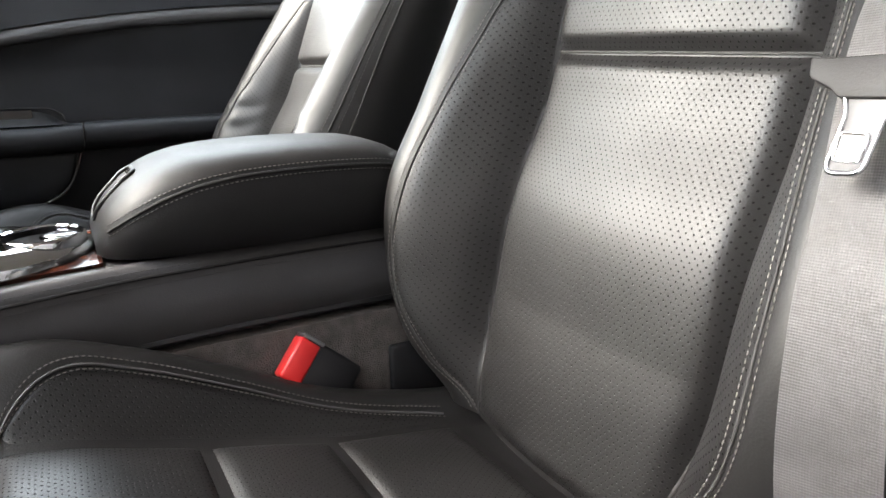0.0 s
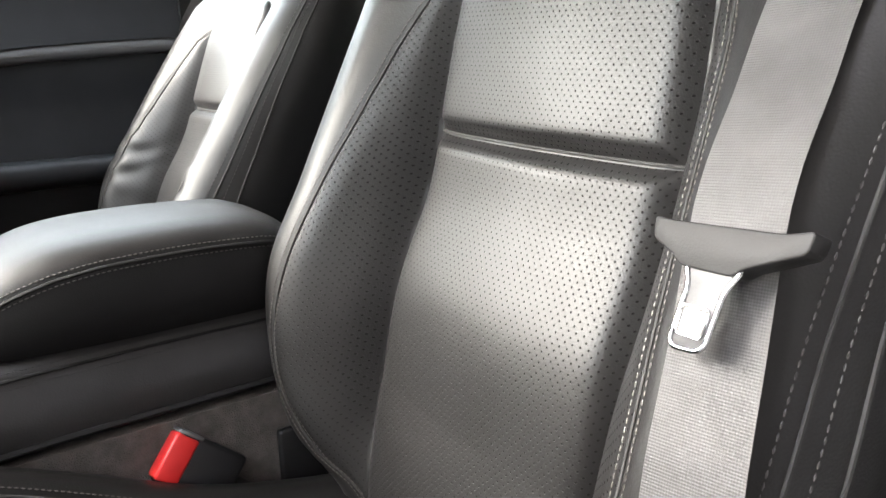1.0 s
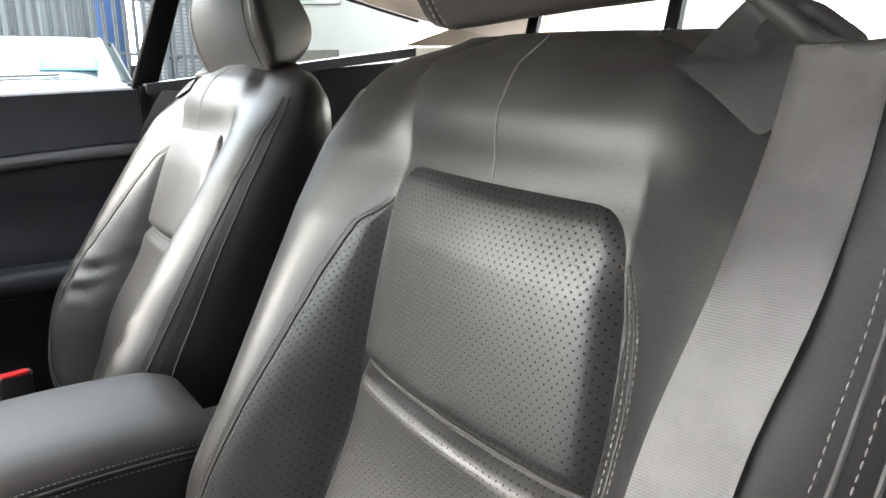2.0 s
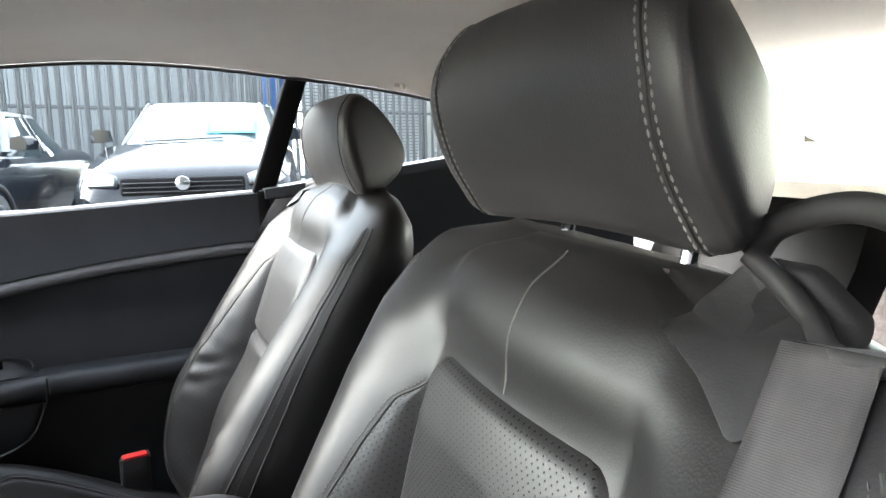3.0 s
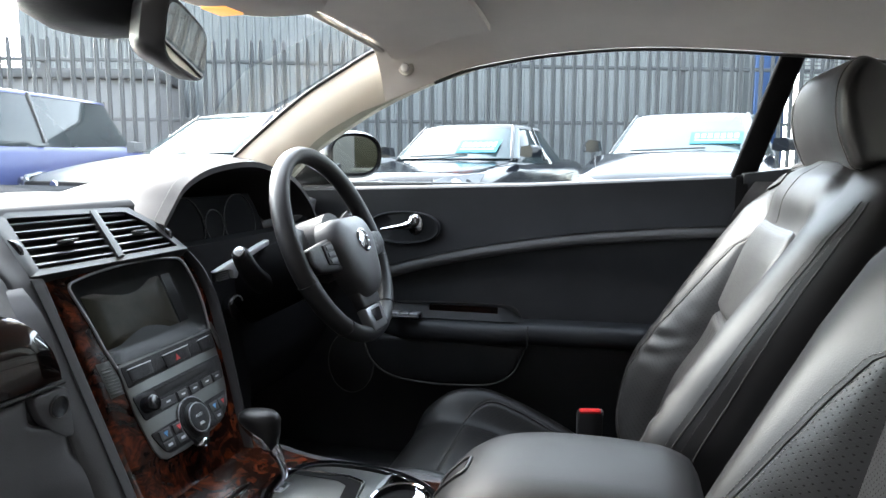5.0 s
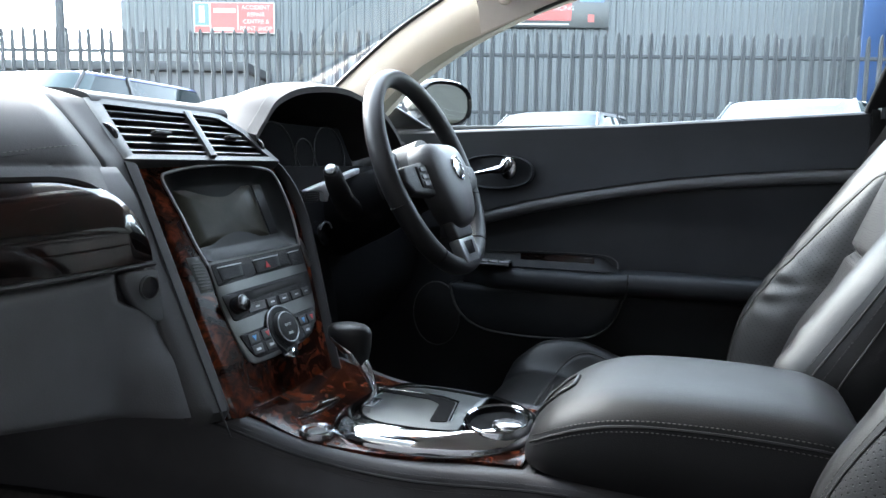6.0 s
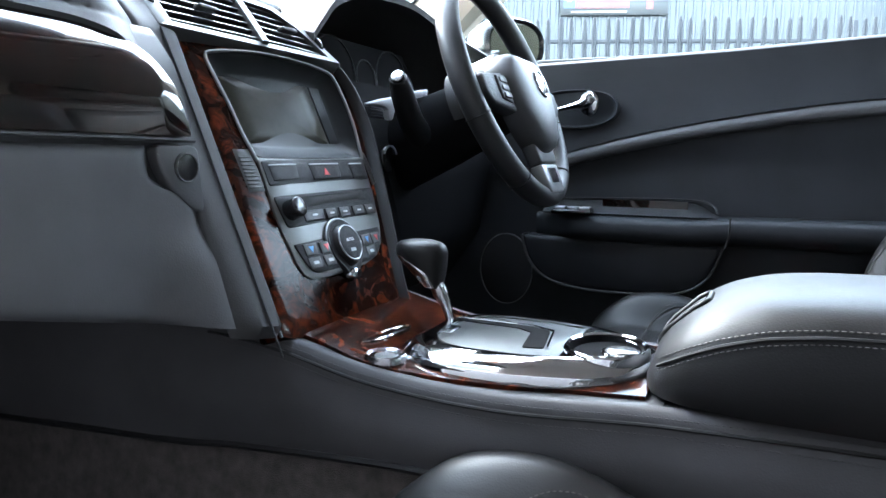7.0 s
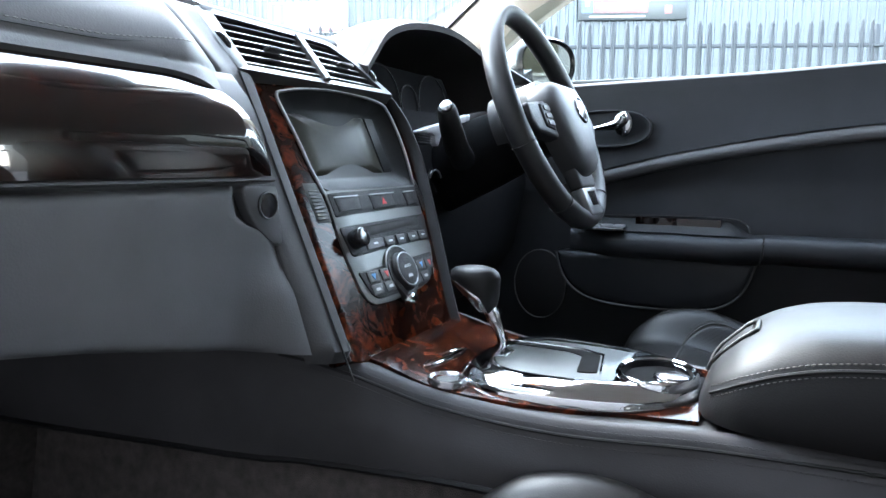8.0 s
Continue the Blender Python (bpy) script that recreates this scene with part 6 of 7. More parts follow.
# B posts, rear side panels, rear pillars
for sg in (1, -1):
    nm = "wall_side_right" if sg > 0 else "wall_side_left"
    bp = prism([(0.038, sg * 0.742, 0.965), (0.086, sg * 0.742, 0.965), (0.150, sg * 0.636, 1.212), (0.106, sg * 0.636, 1.212)], (0, sg * 0.022, 0), bev=0.004)
    tagged(part("b_post", bp, M_matt), "black rubber window post", "pillar", "window posts", "structure")
    sd = part(nm, slab(lambda u, v: (0.052 + 0.95 * u, sg * (0.722 - 0.035 * u + 0.01 * math.sin(math.pi * v)), 0.26 + (0.715 + 0.085 * u) * v), 16, 12, (0, sg * 0.04, 0)), M_door)
    tagged(sd, "black rear side trim panel", "side panel", kind="structure")
    part("quarter_sill", slab(lambda u, v: (0.060 + 0.60 * u, sg * (0.705 - 0.02 * u + 0.045 * v), 0.978 + 0.080 * u + 0.002 * v), 16, 4, (0, 0, -0.02)), M_door, sd, "padded quarter-window sill")
    part("lock_pillar", slab(lambda u, v: (0.045 + 0.05 * u, sg * (0.705 + 0.035 * u), 0.30 + 0.675 * v), 4, 10, (0.02, sg * 0.03, 0)), M_plastic, sd)
    cp = part("c_pillar_trim", slab(lambda u, v: (0.62 + 0.42 * u + 0.12 * v, sg * (0.665 - 0.10 * v - 0.03 * u), (1.062 + 0.01 * u) + (edge_z(0.62 + 0.42 * u) + 0.09 * u - 1.062) * v), 12, 8, (0, sg * 0.03, 0)), M_trimcream)
    tagged(cp, "cream rear pillar trim", "pillar", "rear pillars", "structure")
shelf = part("parcel_shelf", slab(lambda u, v: (0.92 + 0.62 * u, -0.60 + 1.2 * v, 0.985 + 0.05 * u), 8, 8, (0, 0, -0.03)), M_head)
tagged(shelf, "warm grey cloth parcel shelf", "parcel shelf", kind="structure")
tagged(part("wall_rear", slab(lambda u, v: (1.54, -0.66 + 1.32 * u, 0.25 + 0.80 * v), 4, 4, (0.03, 0, 0)), M_carpet), "dark rear bulkhead of the cabin", "bulkhead", kind="structure")
rs = empty("back_bench", (0.75, 0, 0.35), "black leather rear bench with two moulded places", "rear seat")
for sg in (1, -1):
    part("rear_backrest", loft([[(0.80 + 0.30 * t + dx, sg * 0.32 + 0.26 * k * yy, 0.48 + 0.50 * t) for dx, yy in ((-0.03, -1), (-0.06, -0.7), (-0.035, -0.35), (-0.03, 0), (-0.035, 0.35), (-0.06, 0.7), (-0.03, 1), (0.08, 1), (0.09, 0), (0.08, -1))] for t, k in ((0, 0.95), (0.3, 1.0), (0.7, 1.0), (0.92, 0.92), (1.0, 0.75))]), M_hide, rs)
    part("rear_cushion", box(0.36, 0.86, sg * 0.32 - 0.25, sg * 0.32 + 0.25, 0.30, 0.49, 0.05, 3), M_hide, rs)

# ---------------------------------------------------------------- seat belts


def ribbon(path, width, side, thick=0.0013, n=60):
    """A belt along path, its width along side (a vector, or one for each point)."""
    P = catmull(path, n)
    sides = catmull(side, n) if isinstance(side, list) else [np.array(side)] * n
    bm = bmesh.new()
    lay = bm.loops.layers.uv.verify()
    L, prev = 0.0, None
    rows = []
    for p, sd in zip(P, sides):
        p, sd = Vector(p), Vector(sd).normalized()
        if prev is not None:
            L += (p - prev).length
        prev = p
        rows.append((L, [bm.verts.new(p + sd * width * (k / 6 - 0.5)) for k in range(7)]))
    for (l0, a), (l1, b) in zip(rows, rows[1:]):
        for k in range(6):
            fc = bm.faces.new((a[k], a[k + 1], b[k + 1], b[k]))
            for lp, uv in zip(fc.loops, ((k, l0), (k + 1, l0), (k + 1, l1), (k, l1))):
                lp[lay].uv = (uv[0] * width / 6, uv[1])
    ext = bmesh.ops.solidify(bm, geom=bm.faces[:], thickness=thick)
    return bm


def seat_belt(yc, sg, twist, worn=True):
    """sg: which way the outboard side lies."""
    o = lambda x, d, z: (x, yc + sg * d, z)
    b = empty("seat_belt", o(-0.1, 0.25, 0.40), "grey-black belt webbing with its tongue over the seat shoulder", "seat belt", "seat belts")
    if worn:
        part("webbing", ribbon([o(0.105, 0.196, 0.972), o(0.062, 0.209, 0.922), o(0.012, 0.219, 0.869), o(-0.020, 0.214, 0.811), o(-0.046, 0.217, 0.771), o(-0.074, 0.220, 0.727), o(-0.100, 0.229, 0.665), o(-0.125, 0.238, 0.60), o(-0.132, 0.246, 0.52), o(-0.110, 0.254, 0.42), o(-0.07, 0.262, 0.32)], 0.043, [(0.35, sg * 0.93, 0.0), (0.25, sg * 0.96, 0), (0.12, sg * 1.0, 0.02), (0.08, sg * 1.0, 0.05), (0.06, sg * 1.0, 0.06), (0.1, sg * 1.0, 0.05), (0.3, sg * 0.95, 0), (0.6, sg * 0.8, 0), (0.8, sg * 0.6, 0)]), M_belt, b)
    else:
        part("webbing", ribbon([o(0.085, 0.215, 0.965), o(0.070, 0.250, 0.93), o(0.05, 0.292, 0.86), o(0.06, 0.300, 0.70), o(0.06, 0.305, 0.50), o(0.06, 0.305, 0.33)], 0.046, (0.9, sg * 0.4, 0)), M_belt, b)
    part("webbing", ribbon([o(0.104, 0.198, 0.973), o(0.13, 0.225, 0.972), o(0.20, 0.295, 0.955), o(0.30, 0.320, 0.90)], 0.046, [(0.30, sg * 0.95, 0.0), (0, sg * 0.9, 0.3), (0, sg * 0.5, 0.8), (0, sg * 0.2, 0.95)]), M_belt, b)
    # tongue
    tm = Matrix.Translation(o(-0.092, 0.228, 0.706) if worn else o(0.045, 0.302, 0.60)) @ Matrix.Rotation(math.atan(0.38), 4, "Y") @ Matrix.Diagonal((1, sg, 1, 1))
    grip = [(-0.032, 0.009), (-0.026, 0.008), (0.026, 0.010), (0.037, 0.013), (0.036, 0.004), (0.014, -0.006), (0.010, -0.010), (-0.014, -0.010), (-0.018, -0.006), (-0.030, -0.001)]
    tg = part("tongue_grip", prism([tm @ Vector((-0.012, y, z)) for y, z in rounded(grip, 0.0025, 3)], tm.to_3x3() @ Vector((0.014, 0, 0)), bev=0.0009), M_guide, b, "black plastic tongue grip")
    out = rounded([(-0.016, -0.007), (0.009, -0.007), (0.004, -0.017), (0.002, -0.042), (-0.014, -0.043), (-0.012, -0.017)], [0.002, 0.002, 0.004, 0.005, 0.005, 0.004], 4)
    hole = rounded([(-0.0115, -0.025), (0.0005, -0.025), (-0.0003, -0.037), (-0.0118, -0.037)], 0.0018, 3)
    part("metal_tongue", prism([tm @ Vector((-0.010, y + 0.004, z)) for y, z in out], tm.to_3x3() @ Vector((0.0026, 0, 0)), bev=0.0006), M_tongue, tg, "bright-edged steel tongue")
    part("tongue_rim", tube([tm @ Vector((-0.0100, y + 0.004, z)) for y, z in out], 0.0012, 8, closed=True), M_chrome, tg)
    part("tongue_slot", prism([tm @ Vector((-0.0106, y + 0.004, z)) for y, z in hole], tm.to_3x3() @ Vector((0.0042, 0, 0))), M_belt, tg)
    part("slot_rim", tube([tm @ Vector((-0.0104, y + 0.004, z)) for y, z in hole], 0.0008, 6, closed=True), M_steel, tg)
    # guide on the seat's shoulder
    g = empty("belt_guide", o(0.10, 0.16, 0.96), "dark grey belt guide loop on the seat shoulder", "belt guide", "belt guides")
    def sh(d, z, out=0.0):
        """A place on the seat's shoulder, or out in front of it."""
        p = twist @ Vector((back_front(d, min(z, 0.988)) - out, sg * d, z))
        return Vector((p.x, yc + p.y, p.z))
    tab = [(0.112, 0.985), (0.116, 0.972), (0.150, 0.952), (0.182, 0.936), (0.205, 0.960), (0.190, 0.985), (0.160, 1.006), (0.135, 1.010)]
    tab = [p for p in rounded(tab, 0.006, 4)]
    part("guide_tab", loft([[sh(0.156 + (d - 0.156) * k, 0.972 + (z - 0.972) * k, h) for d, z in tab] for k, h in ((1.0, -0.004), (1.0, 0.004), (0.97, 0.0075), (0.90, 0.009), (0.5, 0.0095), (0.1, 0.0095))]), M_flap, g, "leather-grained guide flap")
    bar = catmull([sh(0.134, 1.012, 0.006), sh(0.150, 0.999, 0.012), sh(0.170, 0.985, 0.014), sh(0.195, 0.977, 0.012), sh(0.220, 0.979, 0.012), sh(0.236, 0.988, 0.006)], 30)
    part("guide_bar", tube(bar, 0.0062, 12), M_guide, g)
    strap = catmull([sh(0.134, 1.010, 0.004), sh(0.144, 1.028, 0.002), sh(0.176, 1.040, 0.0), sh(0.212, 1.032, 0.0), sh(0.234, 1.010, 0.0), sh(0.236, 0.988, 0.004)], 44)
    part("guide_strap", tube(strap, 0.0055, 10, squash=1.5), M_guide, g)
    return b


seat_belt(PY, -1, TWIST_P)
seat_belt(DY, 1, TWIST_D, False)

for nm, sg in (("wall_front_right", 1), ("wall_front_left", -1)):
    x0 = -1.32 if sg > 0 else -1.32
    x1 = -0.97 if sg > 0 else -0.97
    tagged(part(nm, slab(lambda u, v: (x0 + (x1 - x0) * u, sg * (0.70 + 0.045 * u), 0.2 + 0.74 * v), 4, 6, (0, sg * 0.04, 0)), M_plastic), "black footwell side panel", "footwell side", kind="structure")
tagged(part("door_step", box(-1.3, 1.5, 0.66, 0.80, 0.16, 0.30, 0.02), M_plastic), "black driver-side door step", "door step", kind="structure")
tagged(part("door_step", box(-1.3, 1.5, -0.80, -0.66, 0.16, 0.30, 0.02), M_plastic), "black passenger-side door step", "door step", kind="structure")
tagged(part("bonnet", slab(lambda u, v: (-1.38 - 1.0 * u, -0.80 + 1.6 * v, 0.93 - 0.14 * u * u + 0.03 * math.sin(math.pi * v)), 12, 16, (0, 0, -0.02)), M_body), "dark painted bonnet of the car", "bonnet", kind="structure")

# ---------------------------------------------------------------- outside
M_tar = surface("asphalt", (0.052, 0.051, 0.050), 0.9, bump=0.8, bump_scale=140, var=0.3, scale=0.6)
# the lot rises a little towards the fence
LOT_RISE = 0.11
ground = part("ground", grid(lambda u, v: (-400 + 800 * (0.5 + 4 * (u - 0.5) ** 3), -400 + 800 * (0.5 + 4 * (v - 0.5) ** 3), LOT_RISE * smooth01((-400 + 800 * (0.5 + 4 * (v - 0.5) ** 3) - 1.2) / 2.6)), 60, 160), M_tar)
tagged(ground, "grey tarmac of the car lot", "ground", kind="structure")
M_clad = surface("cladding_steel", (0.050, 0.056, 0.060), 0.55, metal=0.0, var=0.10, scale=0.7)
M_cladb = surface("cladding_blue", (0.015, 0.045, 0.12), 0.5, var=0.1, scale=0.7)
M_fence = surface("fence_steel_grey", (0.014, 0.016, 0.019), 0.6, metal=0.1, var=0.15, scale=3)
M_shutter = surface("shutter_pale_grey", (0.10, 0.104, 0.106), 0.55, var=0.12, scale=0.7)
M_creamwall = surface("cream_render", (0.13, 0.125, 0.112), 0.85, var=0.12, scale=0.5, bump=0.3, bump_scale=60)
M_blockwall = surface("light_block_black", (0.028, 0.028, 0.029), 0.85, var=0.25, scale=1.2, bump=0.3, bump_scale=40)
M_dark = surface("dark_render", (0.08, 0.08, 0.083), 0.8, var=0.2, scale=0.8)
M_white = surface("white_render", (0.10, 0.098, 0.09), 0.8, var=0.1, scale=0.6)

# fence and shed stand square to the line of sight ahead of the bonnet
FA = math.atan2(0.34, 0.94)
FX, FY = Vector((0.94, 0.34, 0)).normalized(), Vector((-0.34, 0.94, 0)).normalized()
EYE0 = Vector((-0.2, -0.77, 0))


def far(s, d, z=0.0):
    """A place s metres along the fence, d metres out."""
    return EYE0 + FX * s + FY * d + Vector((0, 0, z))


DF = 12.2
fence = empty("palisade_fence", far(0, DF), "tall grey steel palisade fence with pointed pales", "fence", rz=math.degrees(FA))
pale = bmesh.new()
w, zt = 0.043, 3.10
prof = [(-w, 0.0), (-w * 0.55, -0.018), (-0.012, -0.006), (0.012, -0.006), (w * 0.55, -0.018), (w, 0.0), (w * 0.9, 0.004), (w * 0.5, -0.013), (0.011, -0.001), (-0.011, -0.001), (-w * 0.5, -0.013), (-w * 0.9, 0.004)]
rings = [[(x * k, y, z) for x, y in prof] for z, k in ((0.05, 1), (zt - 0.20, 1), (zt - 0.10, 0.72), (zt - 0.06, 0.85), (zt, 0.12))]
loft(rings, pale)
pale_me = bpy.data.meshes.new("pale")
bmesh.ops.recalc_face_normals(pale, faces=pale.faces[:])
pale.to_mesh(pale_me)
pale.free()
pale_me.materials.append(M_fence)
SP = 0.193
for k in range(-52, 60):
    ob = new("pale", pale_me)
    ob.parent = fence
    ob.matrix_basis = pose(k * SP, 0.004 * math.sin(k * 2.7), 0.02 * math.sin(k * 1.9), 0, 0.4 * math.sin(k * 3.3), 0)
for z in (2.72, 1.75, 0.45):
    part("rail", box(-10.2, 11.6, 0.006, 0.060, z - 0.03, z + 0.03, 0.004, m=placed(fence)), M_fence, fence)
for k in range(-4, 5):
    part("fence_post", box(k * 2.75 - 0.035, k * 2.75 + 0.035, 0.06, 0.13, 0, 3.05, 0.004, m=placed(fence)), M_fence, fence)

# shed with ribbed cladding
DS = 17.5
shed = empty("industrial_shed", far(0, DS), "grey ribbed steel industrial shed with a blue corner", "industrial building", rz=math.degrees(FA))


def ribs(s0, s1, z0, z1, y, pitch=0.20, depth=0.035):
    pts = []
    s = s0
    while s < s1:
        for a, b in ((0, 0), (0.55, 0), (0.68, -depth), (0.87, -depth)):
            pts.append((min(s1, s + a * pitch), y + b))
        s += pitch
    pts.append((s1, y))
    bm = bmesh.new()
    lo = [bm.verts.new((a, b, z0)) for a, b in pts]
    hi = [bm.verts.new((a, b, z1)) for a, b in pts]
    for i in range(len(pts) - 1):
        bm.faces.new((lo[i], lo[i + 1], hi[i + 1], hi[i]))
    bm.transform(placed(shed))
    return bm


part("wall", ribs(-8.3, 9.75, 0.0, 6.6, 0.0), M_clad, shed, "grey ribbed cladding", smooth=False)
part("wall", box(9.75, 10.6, -0.06, 4.0, 0.0, 6.8, 0.02, m=placed(shed)), M_cladb, shed, "blue corner cladding")
part("wall", box(-8.35, 9.75, 0.03, 6.0, 0.0, 6.55, 0.0, m=placed(shed)), M_clad, shed)
part("roof", prism([placed(shed) @ Vector(p) for p in ((-8.6, -0.25, 6.62), (11.2, -0.25, 6.62), (11.2, 6.2, 7.6), (-8.6, 6.2, 7.6))], (0, 0, 0.08)), M_fence, shed)
part("eaves_gutter", box(-8.6, 11.2, -0.32, -0.10, 6.50, 6.64, 0.03, m=placed(shed)), M_fence, shed)
annex = empty("low_annex", far(-9, 15.2), "low dark building with two pale windows", "building", rz=math.degrees(FA))
part("wall", box(-2.6, 4.4, 0.0, 1.8, 0.0, 2.75, 0.02, m=placed(annex)), M_dark, annex)
part("roof", box(-2.8, 4.5, -0.15, 1.9, 2.75, 2.95, 0.02, m=placed(annex)), M_fence, annex)
for s in (0.9, 2.6):
    wn2 = part("window", box(s, s + 0.75, -0.03, 0.02, 1.55, 2.25, 0.01, m=placed(annex)), M_screen, annex)
    part("window_frame", box(s - 0.05, s, -0.05, 0.0, 1.5, 2.3, 0.005, m=placed(annex)), M_white, wn2)
    part("window_frame", box(s, s + 0.75, -0.05, 0.0, 2.25, 2.30, 0.005, m=placed(annex)), M_white, wn2)

# signs on the shed
M_sred = surface("sign_red", (0.22, 0.016, 0.012), 0.4, var=0.05, scale=1)
M_swhite = surface("sign_white", (0.22, 0.22, 0.215), 0.45, var=0.04, scale=1)
M_sblue = surface("sign_blue", (0.02, 0.07, 0.18), 0.4, var=0.05, scale=1)
M_sdark = surface("sign_charcoal", (0.018, 0.02, 0.022), 0.4, var=0.05, scale=1)


def sign_a(s0, z0, w, h):
    sg = empty("wall_sign", far(s0, DS - 0.08), "red and white repair-shop board on the shed wall", "sign", "shed signs", rz=math.degrees(FA))
    P = placed(sg)
    bd = part("board", box(0, w, -0.02, 0.02, z0, z0 + h, 0.004, m=P), M_swhite, sg)
    part("red_field", box(0.30 * w * 0.72, w * 0.985, -0.026, -0.018, z0 + 0.03 * h, z0 + h * 0.97, 0.0, m=P), M_sred, bd)
    part("red_field", box(0.015 * w, 0.20 * w, -0.026, -0.018, z0 + 0.03 * h, z0 + h * 0.22, 0.0, m=P), M_sred, bd)
    part("blue_field", box(0.02 * w, 0.19 * w, -0.026, -0.018, z0 + 0.26 * h, z0 + h * 0.95, 0.0, m=P), M_sblue, bd)
    part("logo_bar", box(0.07 * w, 0.14 * w, -0.030, -0.025, z0 + 0.34 * h, z0 + h * 0.88, 0.0, m=P), M_swhite, bd)
    part("divider", box(0.545 * w, 0.555 * w, -0.030, -0.025, z0 + 0.12 * h, z0 + h * 0.9, 0.0, m=P), M_swhite, bd)
    part("name_bar", box(0.25 * w, 0.52 * w, -0.030, -0.025, z0 + 0.66 * h, z0 + h * 0.80, 0.0, m=P), M_swhite, bd)
    part("name_bar", box(0.24 * w, 0.50 * w, -0.030, -0.025, z0 + 0.08 * h, z0 + h * 0.18, 0.0, m=P), M_swhite, bd)
    for i, t in enumerate(("ACCIDENT", "REPAIR", "CENTRE &", "PAINT SHOP")):
        words("lettering", t, 0.19 * h, P @ Matrix.Translation((0.77 * w, -0.028, z0 + h * (0.83 - 0.225 * i))) @ Matrix.Rotation(radians(90), 4, "X"), M_swhite, bd, 0.002)


sign_a(-6.5, 3.95, 2.0, 0.74)


def sign_b(s0, z0, w, h):
    sg = empty("wall_sign", far(s0, DS - 0.08), "charcoal board with a red and blue panel on the shed wall", "sign", "shed signs", rz=math.degrees(FA))
    P = placed(sg)
    bd = part("board", box(0, w, -0.02, 0.02, z0, z0 + h, 0.004, m=P), M_sdark, sg)
    part("red_field", box(0.14 * w, 0.64 * w, -0.026, -0.018, z0 + 0.17 * h, z0 + h * 0.97, 0.0, m=P), M_sred, bd)
    part("blue_field", box(0.03 * w, 0.135 * w, -0.026, -0.018, z0 + 0.17 * h, z0 + h * 0.97, 0.0, m=P), M_sblue, bd)
    part("logo_bar", box(0.06 * w, 0.10 * w, -0.030, -0.025, z0 + 0.32 * h, z0 + h * 0.92, 0.0, m=P), M_swhite, bd)
    part("name_bar", box(0.17 * w, 0.38 * w, -0.030, -0.025, z0 + 0.72 * h, z0 + h * 0.84, 0.0, m=P), M_swhite, bd)
    for i, t in enumerate(("MOT", "REPAIR", "SERVICING")):
        words("lettering", t, 0.15 * h, P @ Matrix.Translation((0.52 * w, -0.028, z0 + h * (0.80 - 0.17 * i))) @ Matrix.Rotation(radians(90), 4, "X"), M_swhite, bd, 0.002)
    part("web_bar", box(0.10 * w, 0.62 * w, -0.026, -0.018, z0 + 0.06 * h, z0 + h * 0.10, 0.0, m=P), M_swhite, bd)
    part("logo_bar", box(0.72 * w, 0.95 * w, -0.026, -0.018, z0 + 0.62 * h, z0 + h * 0.80, 0.0, m=P), M_sblue, bd)
    part("logo_bar", box(0.80 * w, 0.86 * w, -0.026, -0.018, z0 + 0.14 * h, z0 + h * 0.32, 0.0, m=P), M_sred, bd)


sign_b(1.12, 4.17, 2.5, 0.98)
pole = part("lamp_pole", tube([far(-8.0, 14.2, 0), far(-8.0, 14.2, 9)], [0.10, 0.07], 14), M_fence)
tagged(pole, "plain grey steel lamp pole behind the fence", "pole")

# a second unit round the blue corner: pale ribbed shutters, a steel downpipe and a cream wall
unit = empty("shutter_unit", far(11.0, DS - 2.2), "pale ribbed shutter unit beside the shed", "industrial building", rz=math.degrees(FA))
bm = ribs(9.6, 17.2, 0.0, 6.4, -2.2, 0.24, 0.05)
part("shutter_wall", bm, M_shutter, unit, "pale ribbed shutter wall", smooth=False)
for k in range(60):
    z = 0.7 + 0.085 * k
    part("shutter_lath", box(9.65, 13.6, -2.262, -2.248, z, z + 0.020, 0.0, m=placed(shed)), M_fence, unit)
part("downpipe", tube([placed(shed) @ Vector((14.1, -2.36, z)) for z in (0.0, 6.3)], 0.11, 12), M_fence, unit)
part("cream_wall", box(14.6, 24.0, -2.5, 3.0, 0.0, 6.0, 0.02, m=placed(shed)), M_creamwall, unit, "plain cream rendered end wall")

# houses behind the car, seen through the rear windows
def block(s, d, w, dp, h, mat, label, rz=0.0, rows=2, cols=4):
    b = empty("building", (s, d, 0), label, "building", rz=rz)
    P = placed(b)
    part("wall", box(-w / 2, w / 2, -dp / 2, dp / 2, 0, h, 0.03, m=P), mat, b)
    part("roof", prism([P @ Vector(p) for p in ((-w / 2 - 0.3, -dp / 2 - 0.3, h), (w / 2 + 0.3, -dp / 2 - 0.3, h), (w / 2 + 0.3, 0, h + 1.6), (-w / 2 - 0.3, 0, h + 1.6))], (0, 0, 0.15)), M_dark, b)
    for r in range(rows):
        for c in range(cols):
            x0 = -w / 2 + w * (c + 0.3) / cols
            wi = part("window", box(x0, x0 + w * 0.4 / cols, -dp / 2 - 0.02, -dp / 2 + 0.05, 0.9 + 2.6 * r, 2.2 + 2.6 * r, 0.01, m=P), M_screen, b)
            part("sill", box(x0 - 0.1, x0 + w * 0.4 / cols + 0.1, -dp / 2 - 0.08, -dp / 2, 0.80 + 2.6 * r, 0.90 + 2.6 * r, 0.01, m=P), M_white, wi)
    return b


